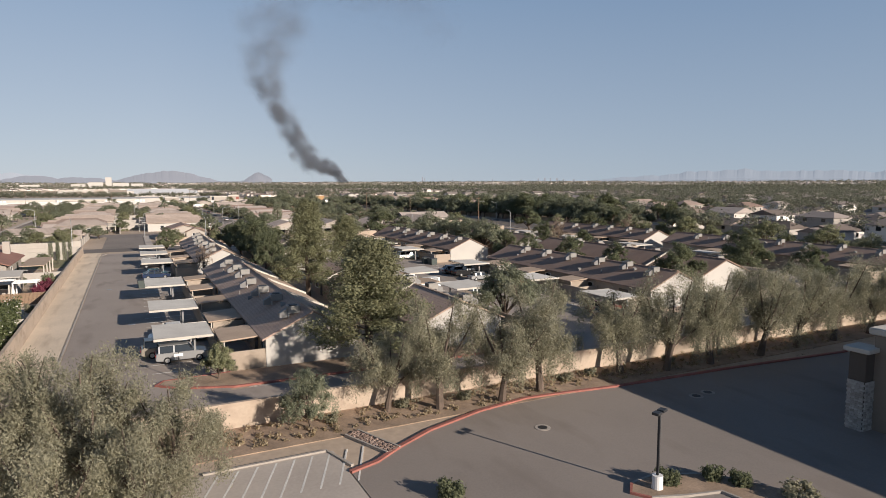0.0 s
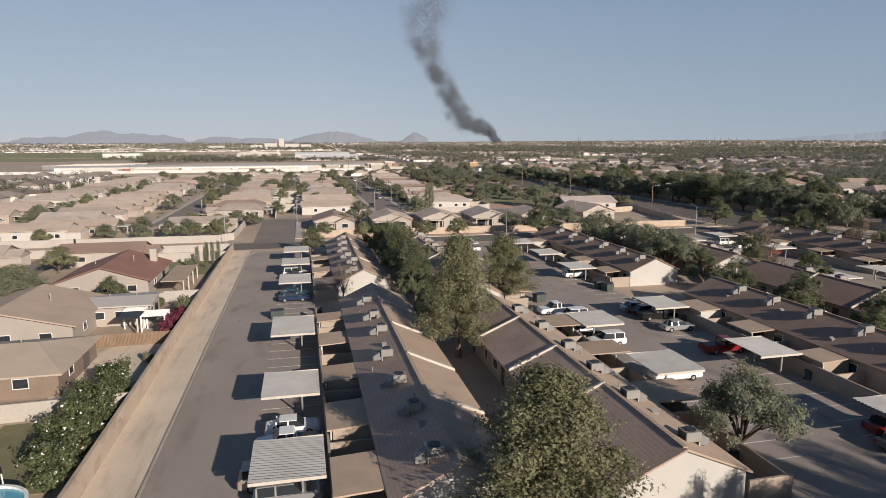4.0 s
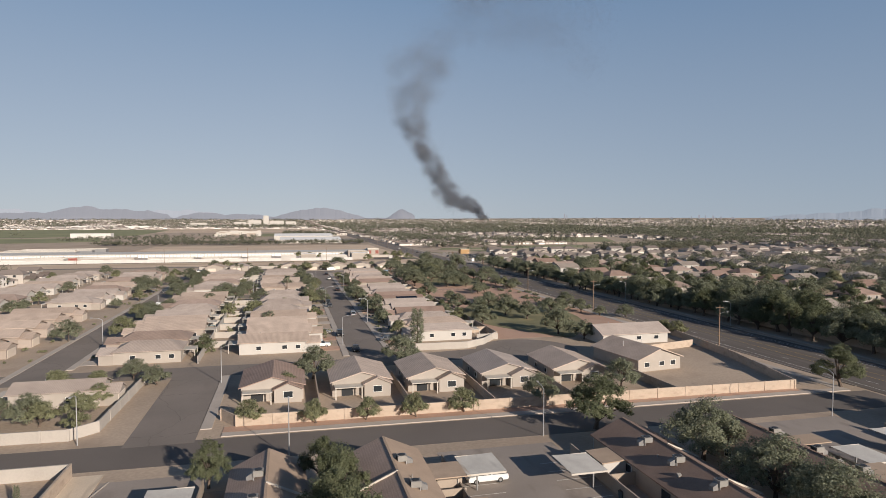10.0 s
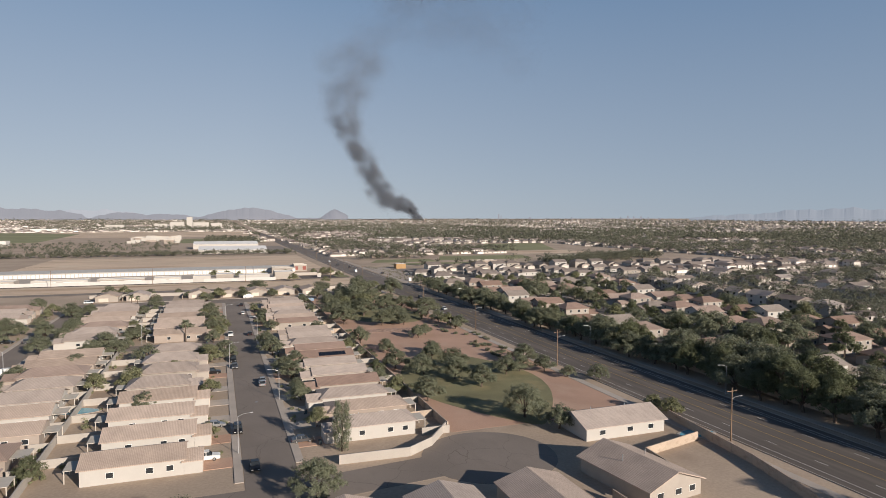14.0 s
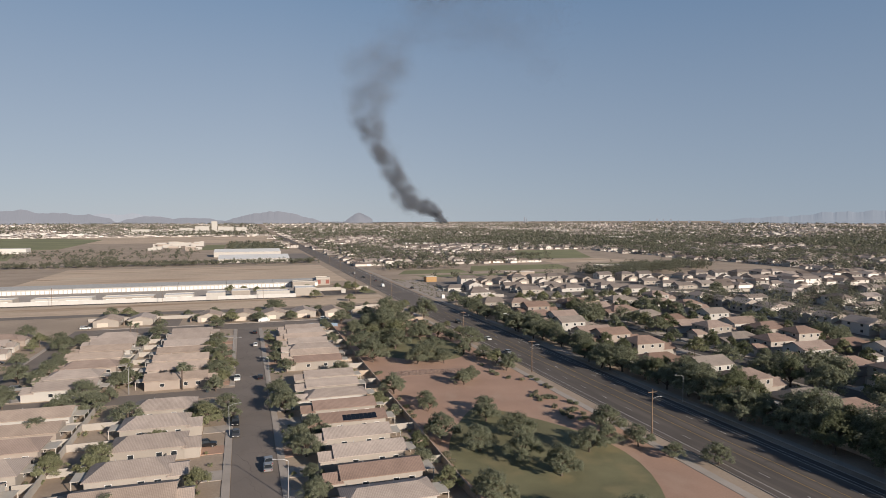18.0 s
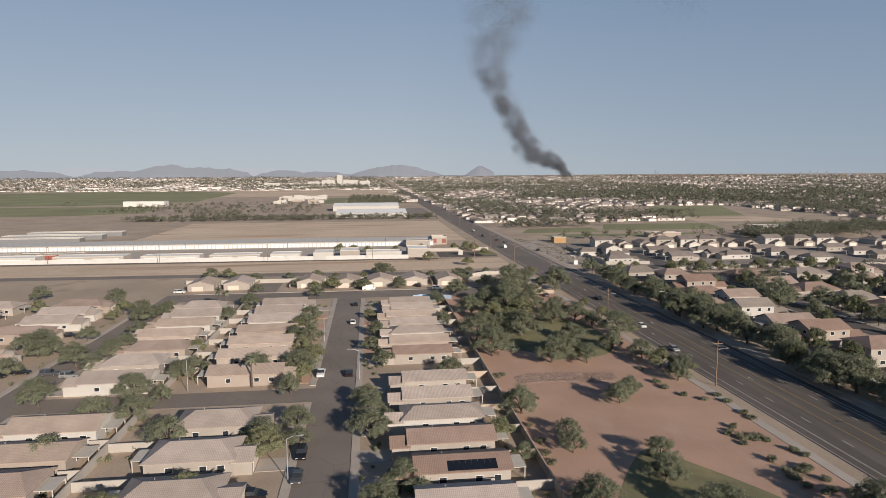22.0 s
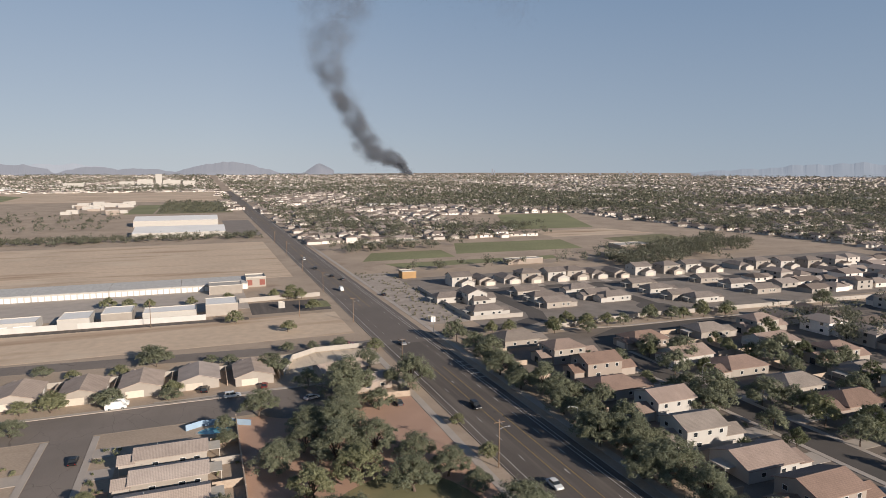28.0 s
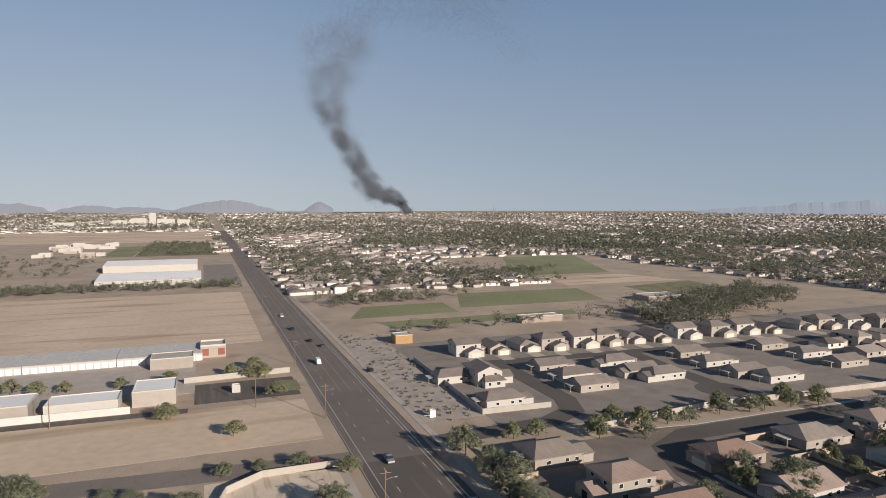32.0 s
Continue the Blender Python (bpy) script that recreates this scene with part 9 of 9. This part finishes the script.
# solar panels on two roofs
M_SOLAR = mat("solar_glass", (0.012, 0.015, 0.022), 0.15, 0.2, 1, 8, 0)
for x, y, w, rise in ((4.0, 304, 9.0, 1.45), (53, 337.6, 8.5, 1.3), (4.0, 395, 8.0, 1.45), (-26, 393, 8.0, 1.45)):
    r = thing("solar_array", pose(x, y - 2.2, 3.6, math.degrees(math.atan(rise / 4.5)), 0, 0), "dark solar panels on a tile roof", "solar panels")
    n = int(w)
    for i in range(n):
        for j in range(2):
            bm = bmesh.new()
            box(bm, -w / 2 + i * w / n + 0.02, -w / 2 + (i + 1) * w / n - 0.02, -1.65 + j * 1.66, -0.02 + j * 1.66, 0.10, 0.15)
            part("panel", bm, M_SOLAR, r)

# cobbled wash in the park
bm = bmesh.new()
crng = random.Random(12)
verts, faces = [], []
for i in range(2600):
    x, y = crng.uniform(73, 99), crng.uniform(383, 391)
    if ((x - 86) / 13.5) ** 4 + ((y - 387 - 1.0 * math.sin(x * 0.25)) / 3.6) ** 4 > 1:
        continue
    s = crng.uniform(0.10, 0.24)
    b0 = len(verts)
    ca, sa = math.cos(i), math.sin(i)
    for px, py, pz in ((-1, -1, -0.2), (1, -0.8, -0.2), (0.9, 1, -0.2), (-1, 0.9, -0.2), (-0.6, -0.5, 0.8), (0.6, -0.6, 0.7), (0.5, 0.6, 0.8), (-0.5, 0.6, 0.7)):
        verts.append((x + s * (px * ca - py * sa), y + s * (px * sa + py * ca), 0.05 + s * pz))
    faces += [tuple(b0 + k for k in q) for q in ((4, 5, 6, 7), (0, 1, 5, 4), (1, 2, 6, 5), (2, 3, 7, 6), (3, 0, 4, 7))]
bm.free()
tagged(mesh_ob("river_stones", verts, faces, mat("river_stone", (0.26, 0.185, 0.15), 0.9, 0.2, 0.5, 6, 0.1, island=0.35)), "bed of rounded grey-brown stones", "stones", kind="stuff")

# cobbled drain beside the car park, between two kerbs
verts, faces = [], []
for i in range(170):
    t, q = crng.random(), crng.uniform(-0.42, 0.42)
    x, y, r0 = 2.6 + 1.5 * t + q * 0.93, 48.1 - 3.9 * t + q * 0.36, crng.uniform(0.07, 0.13)
    b0 = len(verts)
    ca, sa = math.cos(i), math.sin(i)
    for px, py, pz in ((-1, -1, -0.3), (1, -0.8, -0.3), (0.9, 1, -0.3), (-1, 0.9, -0.3), (-0.6, -0.5, 0.8), (0.6, -0.6, 0.7), (0.5, 0.6, 0.8), (-0.5, 0.6, 0.7)):
        verts.append((x + r0 * (px * ca - py * sa), y + r0 * (px * sa + py * ca), 0.1 + r0 * pz))
    faces += [tuple(b0 + k for k in q2) for q2 in ((4, 5, 6, 7), (0, 1, 5, 4), (1, 2, 6, 5), (2, 3, 7, 6), (3, 0, 4, 7))]
tagged(mesh_ob("drain_stones", verts, faces, MATS["river_stone"]), "rounded grey stones in a kerbed drain", "stones", kind="stuff")
for dx in (-0.55, 0.55):
    kerb("kerb_drain", [(2.6 + dx * 0.93, 48.1 + dx * 0.36), (4.1 + dx * 0.93, 44.2 + dx * 0.36)], M_KERB, "low concrete kerb of the drain", 0.14, 0.2)

# waste containers in the courts
def dumpster(m):
    r = thing("waste_container", m, "dark steel waste container on the asphalt", "dumpster")
    bm = bmesh.new()
    v = box(bm, -0.95, 0.95, -0.7, 0.7, 0.0, 1.25)
    for q in v[:4]:
        q.co.x *= 0.9
        q.co.y *= 0.85
    part("body", bm, mat("dark_green_steel", (0.06, 0.075, 0.07), 0.6, 0.2, 1, 8, 0.1), r, bevel=0.03)
    for s in (-0.48, 0.48):
        bm = bmesh.new()
        box(bm, s - 0.46, s + 0.46, -0.74, 0.74, 1.26, 1.31)
        part("lid", bm, M_DARK, r)
    return r


for x, y, rz in ((-8.6, 121.6, 4), (45.6, 128.6, 80), (46.0, 126.2, 95), (32, 122, 10)):
    place("dumpster", dumpster, pose(x, y, 0.03, 0, 0, rz))
# yard walls of the east subdivision
bm = bmesh.new()
for x in (241.5,):
    box(bm, x - 0.1, x + 0.1, 205, 512, 0, 1.8)
for i in range(21):
    y = 217.0 + i * 15.5
    for x0, x1 in ((157.2, 163.4), (233, 241.3), (241.7, 249.0)):
        box(bm, x0 + 0.2, x1 - 0.2, y - 0.08, y + 0.08, 0, 1.75)
tagged(part("yard_walls_east", bm, M_BLOCK), "tan block walls between the eastern yards", "wall", kind="structure")
# sign at the drive
sg = thing("sign_post", pose(-6.9, 66.2, 0.14), "small white sign on a dark post", "sign")
bm = bmesh.new()
tube(bm, [(0, 0, 0), (0, 0, 2.3)], [0.04, 0.04], 6)
part("post", bm, M_DARK, sg)
bm = bmesh.new()
box(bm, -0.35, 0.35, -0.06, -0.04, 1.95, 2.2)
part("panel", bm, M_FRAMEW, sg)
# dry grass and litter by the wall
grass = crown_mesh("dry_grass", [(random.Random(i).uniform(-8, 60), random.Random(i + 7).uniform(48.6, 52.2), 0.16, 0.3) for i in range(420)], 26, 0.075, 3, 0.8, 0.0)
grass.materials.append(leafy("straw", (0.36, 0.29, 0.19), 0.9, 0.4))
tagged(new("dry_grass", grass), "dry straw-coloured grass tufts under the trees", "grass", kind="stuff")
# scrub on the vacant lot beside the arterial road
scrub = crown_mesh("scrub", [(random.Random(i).uniform(149, 172), random.Random(i + 7).uniform(575, 720), 0.4, 0.7) for i in range(150)], 26, 0.25, 13, 0.8)
scrub.materials.append(L_WISP)
tagged(new("scrub", scrub), "low dry scrub on the vacant lot", "scrub", kind="stuff")

# low planting in the yards of the west and east homes
yrng = random.Random(61)
for nm, count, spots, leafmat in (("yard_shrubs", 230, ((-14.8, -12.4, 256, 490), (-12.4, -7.5, 256, 490), (14.5, 19.5, 256, 490), (34.5, 39.5, 262, 490), (-40, -36, 256, 490), (60.5, 66, 262, 490), (-60, -53, 210, 490)), L_OLIVE),
                                  ("yard_bushes", 220, ((157.5, 163, 205, 540), (188, 193, 205, 510), (208.5, 213, 205, 500), (238, 245, 205, 510), (-20, -15, 256, 490), (34.5, 39.5, 262, 490)), L_DARK)):
    cl = []
    for i in range(count):
        x0, x1, y0, y1 = spots[i % len(spots)]
        x, y, r0 = yrng.uniform(x0, x1), yrng.uniform(y0, y1), yrng.uniform(0.35, 0.95)
        if 374 < y < 392 and x < 40:
            continue
        for k in range(4):
            cl.append((x + yrng.uniform(-0.7, 0.7) * r0, y + yrng.uniform(-0.7, 0.7) * r0, r0 * yrng.uniform(0.5, 1.0), r0 * yrng.uniform(0.5, 0.8)))
    me = crown_mesh(nm, cl, 55, 0.1, 63, 0.85)
    me.materials.append(leafmat)
    tagged(new(nm, me), "low desert shrubs planted along the yard walls", "shrubs", kind="stuff")

# manhole covers in the drive
for x, y in ((-13.7, 121.7), (-10.5, 92), (38, 132), (27.5, 300), (27.5, 400)):
    bm = bmesh.new()
    o = [(0.4 * math.cos(t), 0.4 * math.sin(t)) for t in np.linspace(0, 2 * math.pi, 16, endpoint=False)]
    prism(bm, o, -0.02, 0.012)
    mh = part("manhole_cover", bm, M_POLE)
    mh.matrix_basis = pose(x, y, 0.05)
    tagged(mh, "round cast iron manhole cover in asphalt", "manhole cover", "manhole covers")


def wheeled_bin(m):
    r = thing("wheeled_bin", m, "dark plastic wheeled waste bin by a wall", "waste bin", "waste bins")
    bm = bmesh.new()
    v = box(bm, -0.3, 0.3, -0.35, 0.35, 0.05, 1.0)
    for q in v[:4]:
        q.co.x *= 0.8
        q.co.y *= 0.8
    part("body", bm, mat("bin_plastic", (0.05, 0.07, 0.08), 0.5, 0.2, 1, 8, 0.05, rnd=0.5), r, bevel=0.02)
    bm = bmesh.new()
    v = box(bm, -0.32, 0.32, -0.4, 0.38, 1.0, 1.08)
    v[4].co.z -= 0.05
    v[5].co.z -= 0.05
    part("lid", bm, M_DARK, r)
    for s in (-1, 1):
        bm = bmesh.new()
        tube(bm, [(s * 0.24, 0.33, 0.1), (s * 0.3, 0.33, 0.1)], [0.1, 0.1], 8)
        part("wheel", bm, M_RUBBER, r)
    return r


brng = random.Random(44)
for x, y in [(-2.6, 67 + i * 11.1) for i in range(9)] + [(28.0, 70 + i * 11.6) for i in range(8)] + [(47.6, 73 + i * 11) for i in range(9)] + [(38.2, 263.5 + i * 23.2) for i in range(9)] + [(14.6, 268 + i * 23.2) for i in range(9)]:
    place("wheeled_bin", wheeled_bin, pose(x, y + brng.uniform(-1, 1), 0.0, 0, 0, brng.uniform(0, 360)), "", "waste bins")
# painted words on the red kerb
cu = bpy.data.curves.new("kerb_words", "FONT")
cu.body, cu.size, cu.align_x, cu.extrude = "NO PARKING", 0.42, "CENTER", 0.004
tmp = new("kerb_words_text", cu)
me = bpy.data.meshes.new_from_object(tmp)
bpy.data.objects.remove(tmp)
me.materials.append(M_PAINT)
kw = new("kerb_words", me)
kw.matrix_basis = pose(-0.6, 61.15, 0.05, 0, 0, -4)
tagged(kw, "white painted words on the asphalt by the red kerb", "road marking", kind="structure")
